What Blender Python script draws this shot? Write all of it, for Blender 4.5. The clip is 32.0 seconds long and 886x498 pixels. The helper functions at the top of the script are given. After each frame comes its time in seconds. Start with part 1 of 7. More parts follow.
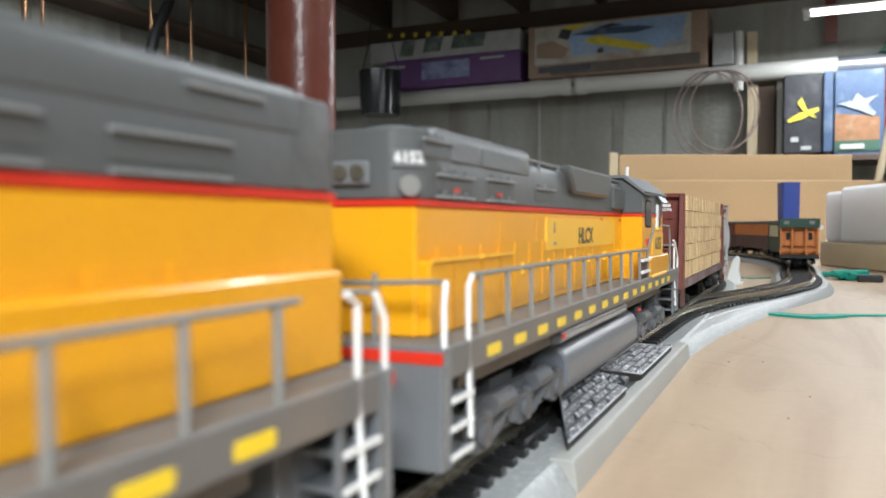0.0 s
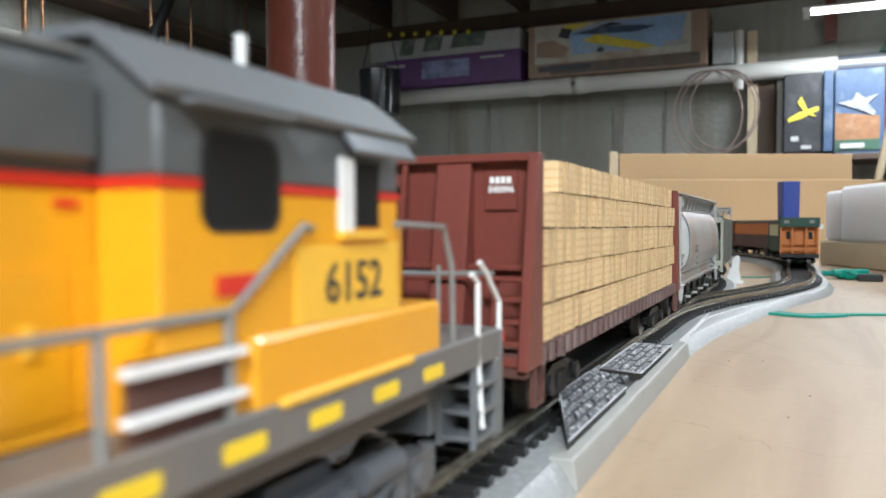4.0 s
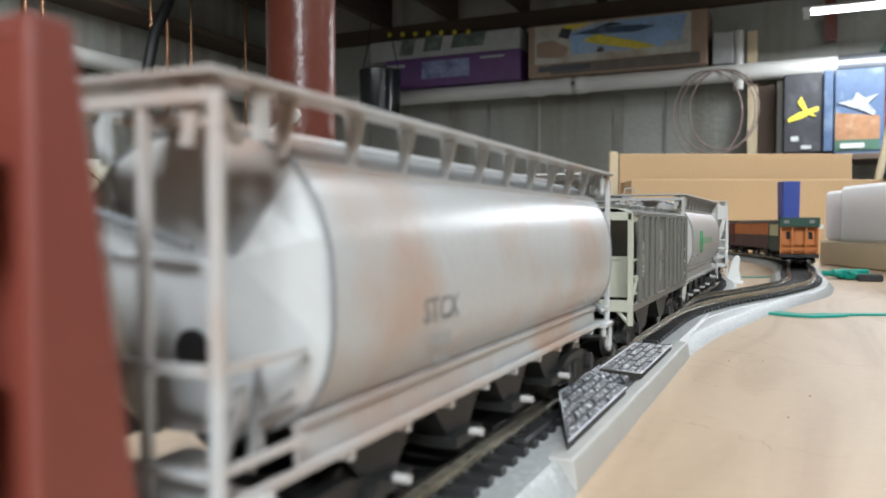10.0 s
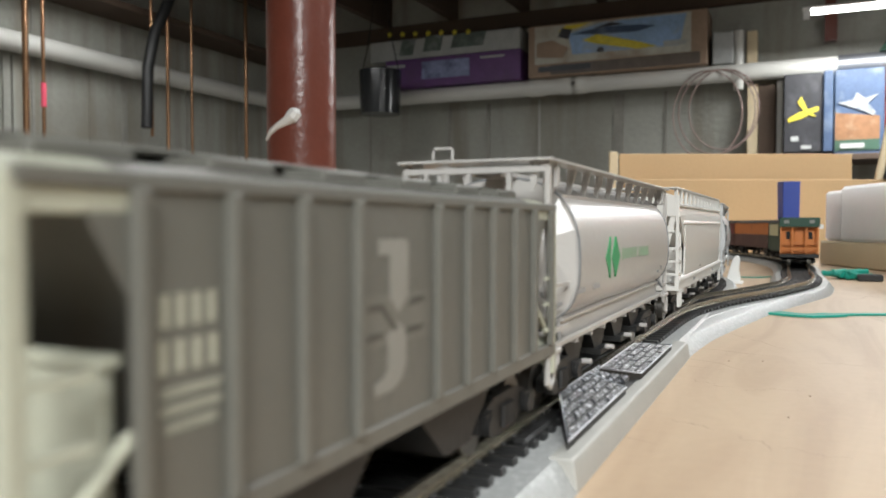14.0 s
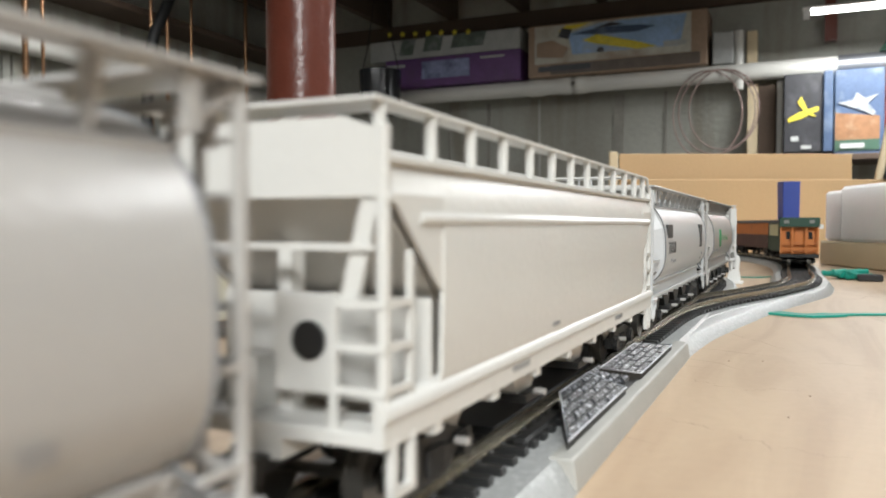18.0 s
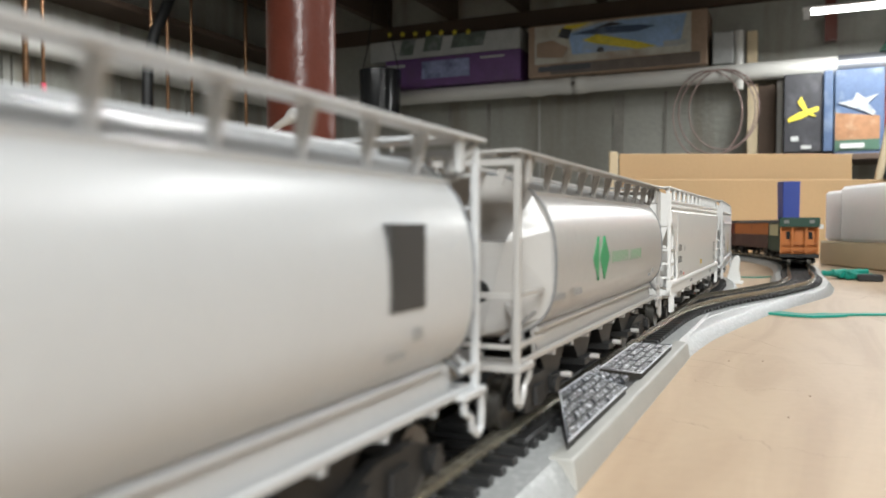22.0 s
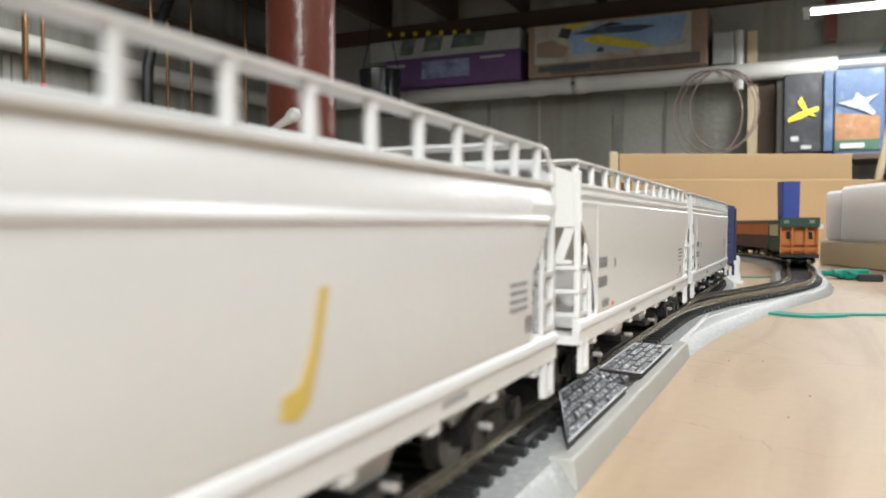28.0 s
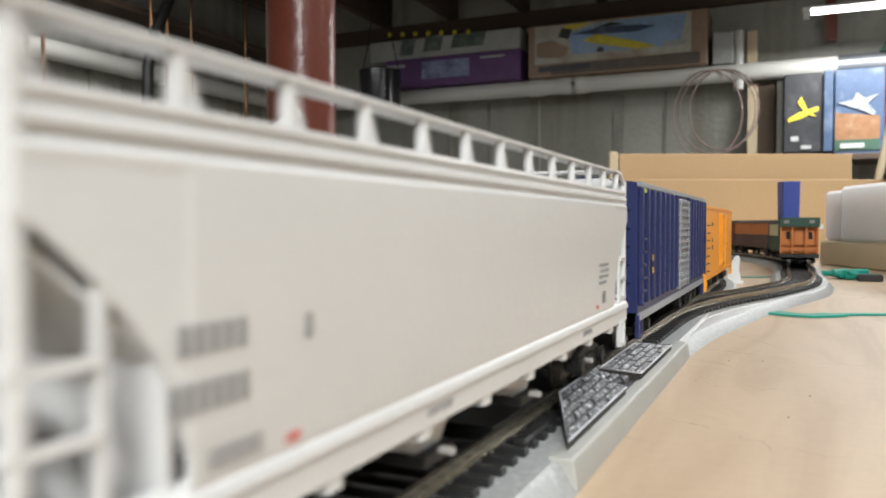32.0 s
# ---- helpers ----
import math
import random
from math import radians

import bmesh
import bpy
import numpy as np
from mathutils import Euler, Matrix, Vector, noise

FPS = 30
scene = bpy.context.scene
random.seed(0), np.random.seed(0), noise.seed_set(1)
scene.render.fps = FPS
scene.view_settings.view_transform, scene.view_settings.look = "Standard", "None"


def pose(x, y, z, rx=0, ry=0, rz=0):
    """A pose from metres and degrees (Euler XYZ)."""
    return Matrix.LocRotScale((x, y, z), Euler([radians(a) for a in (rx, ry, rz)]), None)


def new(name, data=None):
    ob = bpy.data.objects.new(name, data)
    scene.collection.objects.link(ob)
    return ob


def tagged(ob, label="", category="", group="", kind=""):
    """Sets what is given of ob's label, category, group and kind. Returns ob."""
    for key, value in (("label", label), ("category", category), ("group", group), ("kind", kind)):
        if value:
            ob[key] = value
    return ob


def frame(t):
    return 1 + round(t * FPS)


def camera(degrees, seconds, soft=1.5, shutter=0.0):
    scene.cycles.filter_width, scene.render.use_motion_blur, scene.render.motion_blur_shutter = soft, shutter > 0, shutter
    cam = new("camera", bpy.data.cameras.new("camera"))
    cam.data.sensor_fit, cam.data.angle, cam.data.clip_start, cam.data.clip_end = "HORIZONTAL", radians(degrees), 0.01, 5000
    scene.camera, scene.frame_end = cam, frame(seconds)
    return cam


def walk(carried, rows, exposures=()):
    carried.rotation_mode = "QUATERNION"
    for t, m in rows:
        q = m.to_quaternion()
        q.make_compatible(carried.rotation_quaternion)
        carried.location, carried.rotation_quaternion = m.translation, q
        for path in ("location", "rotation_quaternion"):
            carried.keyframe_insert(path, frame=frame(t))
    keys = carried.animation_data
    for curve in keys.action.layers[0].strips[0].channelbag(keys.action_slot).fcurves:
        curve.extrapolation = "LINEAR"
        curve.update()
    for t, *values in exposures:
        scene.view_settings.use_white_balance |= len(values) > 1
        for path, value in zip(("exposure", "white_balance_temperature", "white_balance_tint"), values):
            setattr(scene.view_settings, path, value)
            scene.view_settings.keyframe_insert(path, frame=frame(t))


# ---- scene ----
# ---------- camera ----------
cam = camera(58.99, 32.0, soft=1.6, shutter=0.5)
cam.data.dof.use_dof = True
cam.data.dof.focus_distance = 0.33
cam.data.dof.aperture_fstop = 27.0
EYE_EARLY = pose(0.0614, 0.0, 0.0497, 88.28, 0, 24.5)
EYE = pose(0.0614, 0.0, 0.0497, 88.223, 0, 24.5)
# the clip's own exposure and white balance drift a little
TONE = [(0.0, 0.04, 6000, 8), (3.5, 0.04, 5950, 8), (5.5, 0.04, 5300, 4), (7.0, 0.09, 5200, 4), (8.0, 0.09, 5100, 2), (9.2, 0.09, 5150, 2), (10.0, 0.07, 5950, 8), (11.5, 0.07, 6350, 9),
        (24.0, 0.05, 6350, 9), (25.0, -0.30, 6350, 9), (25.5, -0.24, 6350, 9), (27.5, 0.07, 6350, 9), (29.3, 0.07, 6350, 9), (30.0, -0.21, 6350, 9), (31.0, -0.08, 6350, 9), (32.0, 0.02, 6350, 9)]
walk(cam, [(0.0, EYE_EARLY), (1.4, EYE_EARLY), (2.2, EYE), (32.0, EYE)], TONE)

# ---------- world and lamps ----------
world = bpy.data.worlds.new("basement")
scene.world = world
world.use_nodes = True
world.node_tree.nodes["Background"].inputs[0].default_value = (0.9, 0.95, 1.0, 1)
world.node_tree.nodes["Background"].inputs[1].default_value = 0.04


def tube_lamp(name, m, length, width, watts, colour=(0.99, 0.995, 0.975)):
    data = bpy.data.lights.new(name, "AREA")
    data.shape, data.size, data.size_y, data.energy, data.color = "RECTANGLE", length, width, watts, colour
    ob = new(name, data)
    ob.matrix_world = m
    return ob


CEIL = 1.16
# first lamp is the tube in view; the other four are unseen, added fill
LAMP_POSES = [pose(0.68, 3.42, 0.893, 0, 0, 90), pose(0.95, 0.05, 1.05, 0, 0, 0), pose(0.72, -1.15, 1.0, 0, 0, 60), pose(-1.75, 1.9, 1.09, 0, 0, 90), pose(0.5, 1.3, 1.07, 0, 0, 90)]
LAMP_WATTS = [33, 3, 80, 15, 14]
for lamp_pose, watts in zip(LAMP_POSES, LAMP_WATTS):
    tube_lamp("tube_lamp", lamp_pose @ pose(0, 0, -0.04, 0, 0, 90), 1.18, 0.11, watts)

# ---------- materials ----------
def mat(name, colour, rough=0.5, metal=0.0, vary=0.12, scale=60.0, fine=600.0, bump=0.15, dirt=None, dirt_amount=0.0, coat=0.0, emit=0.0):
    """A surface with grain at two scales and, where given, blotches of dirt."""
    m = bpy.data.materials.new(name)
    m.use_nodes = True
    nt = m.node_tree
    b = nt.nodes["Principled BSDF"]
    b.inputs["Roughness"].default_value = rough
    b.inputs["Metallic"].default_value = metal
    b.inputs["Coat Weight"].default_value = coat
    tex = nt.nodes.new("ShaderNodeTexCoord")
    big = nt.nodes.new("ShaderNodeTexNoise")
    big.inputs["Scale"].default_value, big.inputs["Detail"].default_value = scale, 4
    small = nt.nodes.new("ShaderNodeTexNoise")
    small.inputs["Scale"].default_value, small.inputs["Detail"].default_value = fine, 3
    for n in (big, small):
        nt.links.new(tex.outputs["Object"], n.inputs["Vector"])
    ramp = nt.nodes.new("ShaderNodeMapRange")
    ramp.inputs["To Min"].default_value, ramp.inputs["To Max"].default_value = 1 - vary, 1 + vary
    nt.links.new(big.outputs["Fac"], ramp.inputs["Value"])
    ramp2 = nt.nodes.new("ShaderNodeMapRange")
    ramp2.inputs["To Min"].default_value, ramp2.inputs["To Max"].default_value = 1 - vary * 0.6, 1 + vary * 0.6
    nt.links.new(small.outputs["Fac"], ramp2.inputs["Value"])
    mul = nt.nodes.new("ShaderNodeMath")
    mul.operation = "MULTIPLY"
    nt.links.new(ramp.outputs[0], mul.inputs[0])
    nt.links.new(ramp2.outputs[0], mul.inputs[1])
    hue = nt.nodes.new("ShaderNodeHueSaturation")
    hue.inputs["Color"].default_value = (*colour, 1)
    nt.links.new(mul.outputs[0], hue.inputs["Value"])
    out = hue.outputs["Color"]
    if dirt:
        spots = nt.nodes.new("ShaderNodeTexNoise")
        spots.inputs["Scale"].default_value, spots.inputs["Detail"].default_value = scale * 0.7, 6
        nt.links.new(tex.outputs["Object"], spots.inputs["Vector"])
        cut = nt.nodes.new("ShaderNodeMapRange")
        cut.inputs["From Min"].default_value, cut.inputs["From Max"].default_value = 0.52, 0.72
        cut.inputs["To Max"].default_value = dirt_amount
        nt.links.new(spots.outputs["Fac"], cut.inputs["Value"])
        mix = nt.nodes.new("ShaderNodeMix")
        mix.data_type = "RGBA"
        nt.links.new(cut.outputs[0], mix.inputs["Factor"])
        nt.links.new(out, mix.inputs["A"])
        mix.inputs["B"].default_value = (*dirt, 1)
        out = mix.outputs["Result"]
    nt.links.new(out, b.inputs["Base Color"])
    if bump:
        bp = nt.nodes.new("ShaderNodeBump")
        bp.inputs["Strength"].default_value, bp.inputs["Distance"].default_value = bump, 0.4 / fine
        nt.links.new(small.outputs["Fac"], bp.inputs["Height"])
        nt.links.new(bp.outputs["Normal"], b.inputs["Normal"])
    if emit:
        b.inputs["Emission Color"].default_value = (*colour, 1)
        b.inputs["Emission Strength"].default_value = emit
    return m


YELLOW = mat("armour_yellow_paint", (0.76, 0.35, 0.006), 0.28, vary=0.06, coat=0.2, dirt=(0.4, 0.22, 0.05), dirt_amount=0.12)
PALE_YELLOW = mat("pale_yellow_patch", (0.83, 0.475, 0.04), 0.4, vary=0.05)
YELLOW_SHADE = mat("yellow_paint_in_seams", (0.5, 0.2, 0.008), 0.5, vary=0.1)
# pale tone imitates bright glints on the hood ledges
LEDGE = mat("glint_pale_ledge", (0.34, 0.35, 0.36), 0.3, 0.3, vary=0.1)
REFLECTOR = mat("yellow_reflector", (0.85, 0.6, 0.02), 0.35, vary=0.06)
HOOD_GREY = mat("harbour_grey_paint", (0.088, 0.092, 0.092), 0.4, vary=0.1, dirt=(0.2, 0.17, 0.13), dirt_amount=0.15)
FRAME_GREY = mat("frame_grey_plastic", (0.14, 0.148, 0.156), 0.5, vary=0.1, dirt=(0.17, 0.13, 0.09), dirt_amount=0.3)
WALK_GREY = mat("walkway_grey", (0.15, 0.14, 0.13), 0.6, vary=0.1, dirt=(0.3, 0.22, 0.14), dirt_amount=0.3)
STRIPE_RED = mat("stripe_red", (0.6, 0.03, 0.012), 0.4, vary=0.05)
RAIL_WHITE = mat("handrail_white", (0.75, 0.75, 0.74), 0.45, vary=0.05)
RAIL_GREY = mat("handrail_grey", (0.2, 0.2, 0.19), 0.5, vary=0.05)
BLACK = mat("black_plastic", (0.008, 0.008, 0.008), 0.55, vary=0.2)
LETTER = mat("black_lettering", (0.03, 0.03, 0.03), 0.5, vary=0.1, bump=0)
LETTER_GREY = mat("grey_lettering", (0.2, 0.2, 0.2), 0.5, vary=0.1, bump=0)
LETTER_FADED = mat("faded_black_lettering", (0.13, 0.13, 0.13), 0.5, vary=0.2, bump=0)
LETTER_WHITE = mat("white_lettering", (0.75, 0.75, 0.73), 0.5, vary=0.1, bump=0)
GREEN_INK = mat("green_lettering", (0.02, 0.25, 0.09), 0.5, vary=0.1, bump=0)
GREEN_FAINT = mat("faint_green_lettering", (0.17, 0.33, 0.18), 0.5, vary=0.25, scale=300)
GLASS_DARK = mat("dark_window_glass", (0.015, 0.014, 0.014), 0.08, vary=0.1, bump=0)
STEEL = mat("wheel_steel", (0.13, 0.125, 0.115), 0.35, 0.8, vary=0.1)
OXIDE = mat("mineral_red_plastic", (0.145, 0.033, 0.022), 0.5, vary=0.12, dirt=(0.18, 0.07, 0.045), dirt_amount=0.25)
OXIDE_DARK = mat("mineral_brown_sill", (0.07, 0.026, 0.021), 0.55, vary=0.15, dirt=(0.2, 0.1, 0.07), dirt_amount=0.4)
CAR_GREY = mat("covered_hopper_grey", (0.345, 0.335, 0.32), 0.28, vary=0.04, dirt=(0.42, 0.36, 0.3), dirt_amount=0.1)
CAR_GREY2 = mat("covered_hopper_light_grey", (0.445, 0.455, 0.46), 0.3, vary=0.04)
RUST_GREY = mat("weathered_hopper_grey", (0.38, 0.385, 0.38), 0.28, vary=0.05, scale=42, dirt=(0.34, 0.19, 0.11), dirt_amount=0.75)
CREAM = mat("hopper_cream_white", (0.62, 0.62, 0.605), 0.28, vary=0.03)
HOPPER_OFF_WHITE = mat("hopper_off_white", (0.53, 0.525, 0.5), 0.3, vary=0.04)
PALE_HOPPER = mat("hopper_pale_neutral_grey", (0.545, 0.545, 0.54), 0.3, vary=0.04)
DUSTY_POCKET = mat("dusty_brown_pocket", (0.12, 0.072, 0.066), 0.6, vary=0.25, dirt=(0.26, 0.22, 0.22), dirt_amount=0.6)
OLIVE = mat("olive_grey_plastic", (0.1, 0.099, 0.086), 0.45, vary=0.08, dirt=(0.12, 0.11, 0.09), dirt_amount=0.4)
OLIVE_WARM = mat("olive_grey_panel", (0.12, 0.118, 0.102), 0.45, vary=0.08)
OLIVE_PALE = mat("pale_monogram_paint", (0.2, 0.197, 0.176), 0.5, vary=0.1)
OLIVE_DARK = mat("dark_monogram_gap", (0.06, 0.058, 0.05), 0.5, vary=0.1)
# lighter copy of the olive: paints light onto the ends; also side lettering
OLIVE_LIGHT = mat("olive_lit_end_and_lettering", (0.34, 0.345, 0.275), 0.5, vary=0.08)
NAVY = mat("navy_blue_paint", (0.011, 0.017, 0.075), 0.4, vary=0.1)
DOOR_GREY = mat("galvanised_door", (0.3, 0.32, 0.36), 0.35, 0.3, vary=0.1)
ORANGE = mat("reefer_orange", (0.85, 0.33, 0.015), 0.42, vary=0.05)
CAB_ORANGE = mat("caboose_orange", (0.5, 0.16, 0.03), 0.5, vary=0.15, dirt=(0.2, 0.08, 0.03), dirt_amount=0.5)
DARK_GREEN = mat("dark_green_paint", (0.01, 0.05, 0.03), 0.45, vary=0.1)
PALE_CREAM = mat("pale_cream_paint", (0.6, 0.58, 0.36), 0.5, vary=0.1)
RAIL = mat("nickel_rail", (0.42, 0.385, 0.31), 0.25, 0.9, vary=0.15)
TIE = mat("black_sleeper_plastic", (0.012, 0.012, 0.012), 0.45, vary=0.2)
ROADBED = mat("grey_roadbed_plastic", (0.35, 0.36, 0.355), 0.36, 0.15, vary=0.22, scale=900, fine=2600, bump=0.9, dirt=(0.7, 0.71, 0.7), dirt_amount=0.5)
CARDBOARD = mat("brown_cardboard", (0.6, 0.41, 0.22), 0.75, vary=0.06, scale=8, fine=200)
FOAM = mat("white_polystyrene", (0.87, 0.85, 0.83), 0.7, vary=0.03, scale=40, fine=300)
foam_shader = FOAM.node_tree.nodes["Principled BSDF"]
foam_shader.inputs["Subsurface Weight"].default_value = 0.9
foam_shader.inputs["Subsurface Radius"].default_value = (0.05, 0.045, 0.045)
foam_shader.inputs["Subsurface Scale"].default_value = 1.0
PINE = mat("pine_board", (0.68, 0.56, 0.37), 0.6, vary=0.1, scale=20)
COLUMN_RED = mat("red_oxide_column_paint", (0.15, 0.043, 0.028), 0.3, vary=0.14, scale=18, fine=60, bump=0.22, dirt=(0.13, 0.045, 0.034), dirt_amount=0.5)
CONCRETE = mat("poured_concrete", (0.36, 0.36, 0.32), 0.85, vary=0.2, scale=2.2, fine=40, bump=0.3, dirt=(0.2, 0.18, 0.145), dirt_amount=0.7)
PVC = mat("white_pvc", (0.62, 0.61, 0.57), 0.4, vary=0.05, scale=8)
JOIST = mat("old_joist_timber", (0.085, 0.056, 0.038), 0.8, vary=0.2, scale=5, fine=60)
COPPER = mat("copper_pipe", (0.25, 0.14, 0.075), 0.3, 0.85, vary=0.35, scale=10, fine=100)
FLOOR_GREY = mat("concrete_floor", (0.2, 0.19, 0.18), 0.8, vary=0.15, scale=2, fine=50)
TRUCK_GREY = mat("truck_grey_plastic", (0.085, 0.09, 0.098), 0.45, vary=0.15, dirt=(0.16, 0.13, 0.1), dirt_amount=0.3)
TANK_GREY = mat("fuel_tank_grey", (0.12, 0.13, 0.145), 0.3, vary=0.08)
RESERVOIR = mat("polished_reservoir_metal", (0.36, 0.38, 0.41), 0.22, 0.75, vary=0.08)
BLUE_CUP = mat("blue_plastic", (0.05, 0.09, 0.4), 0.35, vary=0.08)
TEAL = mat("teal_ribbon", (0.01, 0.27, 0.2), 0.55, vary=0.1)
WHITE_PLASTIC = mat("white_plastic", (0.72, 0.72, 0.7), 0.4, vary=0.04)
TUBE_GLOW = mat("fluorescent_tube", (1.0, 0.98, 0.95), 0.4, bump=0, emit=9.0)


def streaks(m, dark, amount, stretch=(5.0, 5.0, 0.5)):
    """Adds vertical water stains to a wall material."""
    nt = m.node_tree
    b = nt.nodes["Principled BSDF"]
    src = b.inputs["Base Color"].links[0].from_socket
    tex = nt.nodes.new("ShaderNodeTexCoord")
    mp = nt.nodes.new("ShaderNodeMapping")
    mp.inputs["Scale"].default_value = stretch
    n = nt.nodes.new("ShaderNodeTexNoise")
    n.inputs["Scale"].default_value, n.inputs["Detail"].default_value = 1.6, 6
    r = nt.nodes.new("ShaderNodeMapRange")
    r.inputs["From Min"].default_value, r.inputs["From Max"].default_value, r.inputs["To Max"].default_value = 0.5, 0.68, amount
    mix = nt.nodes.new("ShaderNodeMix")
    mix.data_type = "RGBA"
    mix.inputs["B"].default_value = (*dark, 1)
    nt.links.new(tex.outputs["Object"], mp.inputs["Vector"])
    nt.links.new(mp.outputs[0], n.inputs["Vector"])
    nt.links.new(n.outputs["Fac"], r.inputs["Value"])
    nt.links.new(r.outputs[0], mix.inputs["Factor"])
    nt.links.new(src, mix.inputs["A"])
    nt.links.new(mix.outputs["Result"], b.inputs["Base Color"])


streaks(CONCRETE, (0.2, 0.17, 0.125), 0.55)


def wood_table():
    """Birch plywood: stretched grain, faint darker cracks, soft blotches."""
    m = mat("plywood_top", (0.485, 0.36, 0.24), 0.5, vary=0.08, scale=7, fine=260, bump=0.05)
    nt = m.node_tree
    b = nt.nodes["Principled BSDF"]
    src = b.inputs["Base Color"].links[0].from_socket
    tex = nt.nodes.new("ShaderNodeTexCoord")
    mp = nt.nodes.new("ShaderNodeMapping")
    mp.inputs["Scale"].default_value = (22, 3.0, 1)
    nt.links.new(tex.outputs["Object"], mp.inputs["Vector"])
    n = nt.nodes.new("ShaderNodeTexNoise")
    n.inputs["Scale"].default_value, n.inputs["Detail"].default_value, n.inputs["Distortion"].default_value = 2.2, 5, 1.2
    nt.links.new(mp.outputs[0], n.inputs["Vector"])
    r = nt.nodes.new("ShaderNodeValToRGB")
    r.color_ramp.elements[0].position, r.color_ramp.elements[0].color = 0.34, (0.74, 0.68, 0.64, 1)
    r.color_ramp.elements[1].position, r.color_ramp.elements[1].color = 0.56, (1, 1, 1, 1)
    nt.links.new(n.outputs["Fac"], r.inputs["Fac"])
    mix = nt.nodes.new("ShaderNodeMix")
    mix.data_type, mix.blend_type = "RGBA", "MULTIPLY"
    mix.inputs["Factor"].default_value = 0.6
    nt.links.new(src, mix.inputs["A"])
    nt.links.new(r.outputs["Color"], mix.inputs["B"])
    v = nt.nodes.new("ShaderNodeTexVoronoi")
    v.feature = "DISTANCE_TO_EDGE"
    v.inputs["Scale"].default_value = 7.0
    mp2 = nt.nodes.new("ShaderNodeMapping")
    mp2.inputs["Scale"].default_value = (1.0, 2.2, 1)
    wob = nt.nodes.new("ShaderNodeTexNoise")
    wob.inputs["Scale"].default_value = 14.0
    add = nt.nodes.new("ShaderNodeMix")
    add.data_type = "RGBA"
    add.inputs["Factor"].default_value = 0.12
    nt.links.new(tex.outputs["Object"], mp2.inputs["Vector"])
    nt.links.new(tex.outputs["Object"], wob.inputs["Vector"])
    nt.links.new(mp2.outputs[0], add.inputs["A"])
    nt.links.new(wob.outputs["Color"], add.inputs["B"])
    nt.links.new(add.outputs["Result"], v.inputs["Vector"])
    cr = nt.nodes.new("ShaderNodeValToRGB")
    cr.color_ramp.elements[0].position, cr.color_ramp.elements[0].color = 0.0, (0.5, 0.42, 0.36, 1)
    cr.color_ramp.elements[1].position, cr.color_ramp.elements[1].color = 0.006, (1, 1, 1, 1)
    nt.links.new(v.outputs["Distance"], cr.inputs["Fac"])
    gate = nt.nodes.new("ShaderNodeTexNoise")
    gate.inputs["Scale"].default_value = 9.0
    nt.links.new(tex.outputs["Object"], gate.inputs["Vector"])
    gm = nt.nodes.new("ShaderNodeMapRange")
    gm.inputs["From Min"].default_value, gm.inputs["From Max"].default_value = 0.48, 0.62
    gm.inputs["To Max"].default_value = 0.8
    nt.links.new(gate.outputs["Fac"], gm.inputs["Value"])
    mix2 = nt.nodes.new("ShaderNodeMix")
    mix2.data_type, mix2.blend_type = "RGBA", "MULTIPLY"
    nt.links.new(gm.outputs[0], mix2.inputs["Factor"])
    nt.links.new(mix.outputs["Result"], mix2.inputs["A"])
    nt.links.new(cr.outputs["Color"], mix2.inputs["B"])
    nt.links.new(mix2.outputs["Result"], b.inputs["Base Color"])
    return m


PLYWOOD = wood_table()

# ---------- mesh helpers (small things are given in millimetres) ----------
MM = 0.001


def box(bm, x0, x1, y0, y1, z0, z1, k=MM):
    v = [bm.verts.new((x * k, y * k, z * k)) for z in (z0, z1) for y in (y0, y1) for x in (x0, x1)]
    for a in ((0, 2, 3, 1), (4, 5, 7, 6), (0, 1, 5, 4), (2, 6, 7, 3), (0, 4, 6, 2), (1, 3, 7, 5)):
        bm.faces.new([v[i] for i in a])


def rod(bm, p, q, r, n=6, k=MM, r2=None):
    p, q = Vector(p) * k, Vector(q) * k
    d = (q - p).normalized()
    a = d.orthogonal().normalized()
    b = d.cross(a)
    r2 = r if r2 is None else r2
    rings = []
    for c, rr in ((p, r), (q, r2)):
        rings.append([bm.verts.new(c + (a * math.cos(2 * math.pi * i / n) + b * math.sin(2 * math.pi * i / n)) * rr * k) for i in range(n)])
    for i in range(n):
        bm.faces.new((rings[0][i], rings[0][(i + 1) % n], rings[1][(i + 1) % n], rings[1][i]))
    bm.faces.new(rings[0][::-1])
    bm.faces.new(rings[1])


def pipe(bm, pts, r, n=6, k=MM):
    """A tube through the points, one skin."""
    pts = [Vector(p) * k for p in pts]
    closed = (pts[0] - pts[-1]).length < 1e-6
    rings, up = [], None
    for i, p in enumerate(pts):
        before = pts[i - 1] if i else (pts[-2] if closed else p)
        after = pts[i + 1] if i + 1 < len(pts) else (pts[1] if closed else p)
        d = (after - before).normalized()
        up = d.orthogonal().normalized() if up is None else (up - d * up.dot(d)).normalized()
        side = d.cross(up)
        rings.append([bm.verts.new(p + (up * math.cos(2 * math.pi * j / n) + side * math.sin(2 * math.pi * j / n)) * (r[i] if isinstance(r, list) else r) * k) for j in range(n)])
    for s, t in zip(rings, rings[1:]):
        for j in range(n):
            bm.faces.new((s[j], s[(j + 1) % n], t[(j + 1) % n], t[j]))
    if not closed:
        bm.faces.new(rings[0][::-1])
        bm.faces.new(rings[-1])


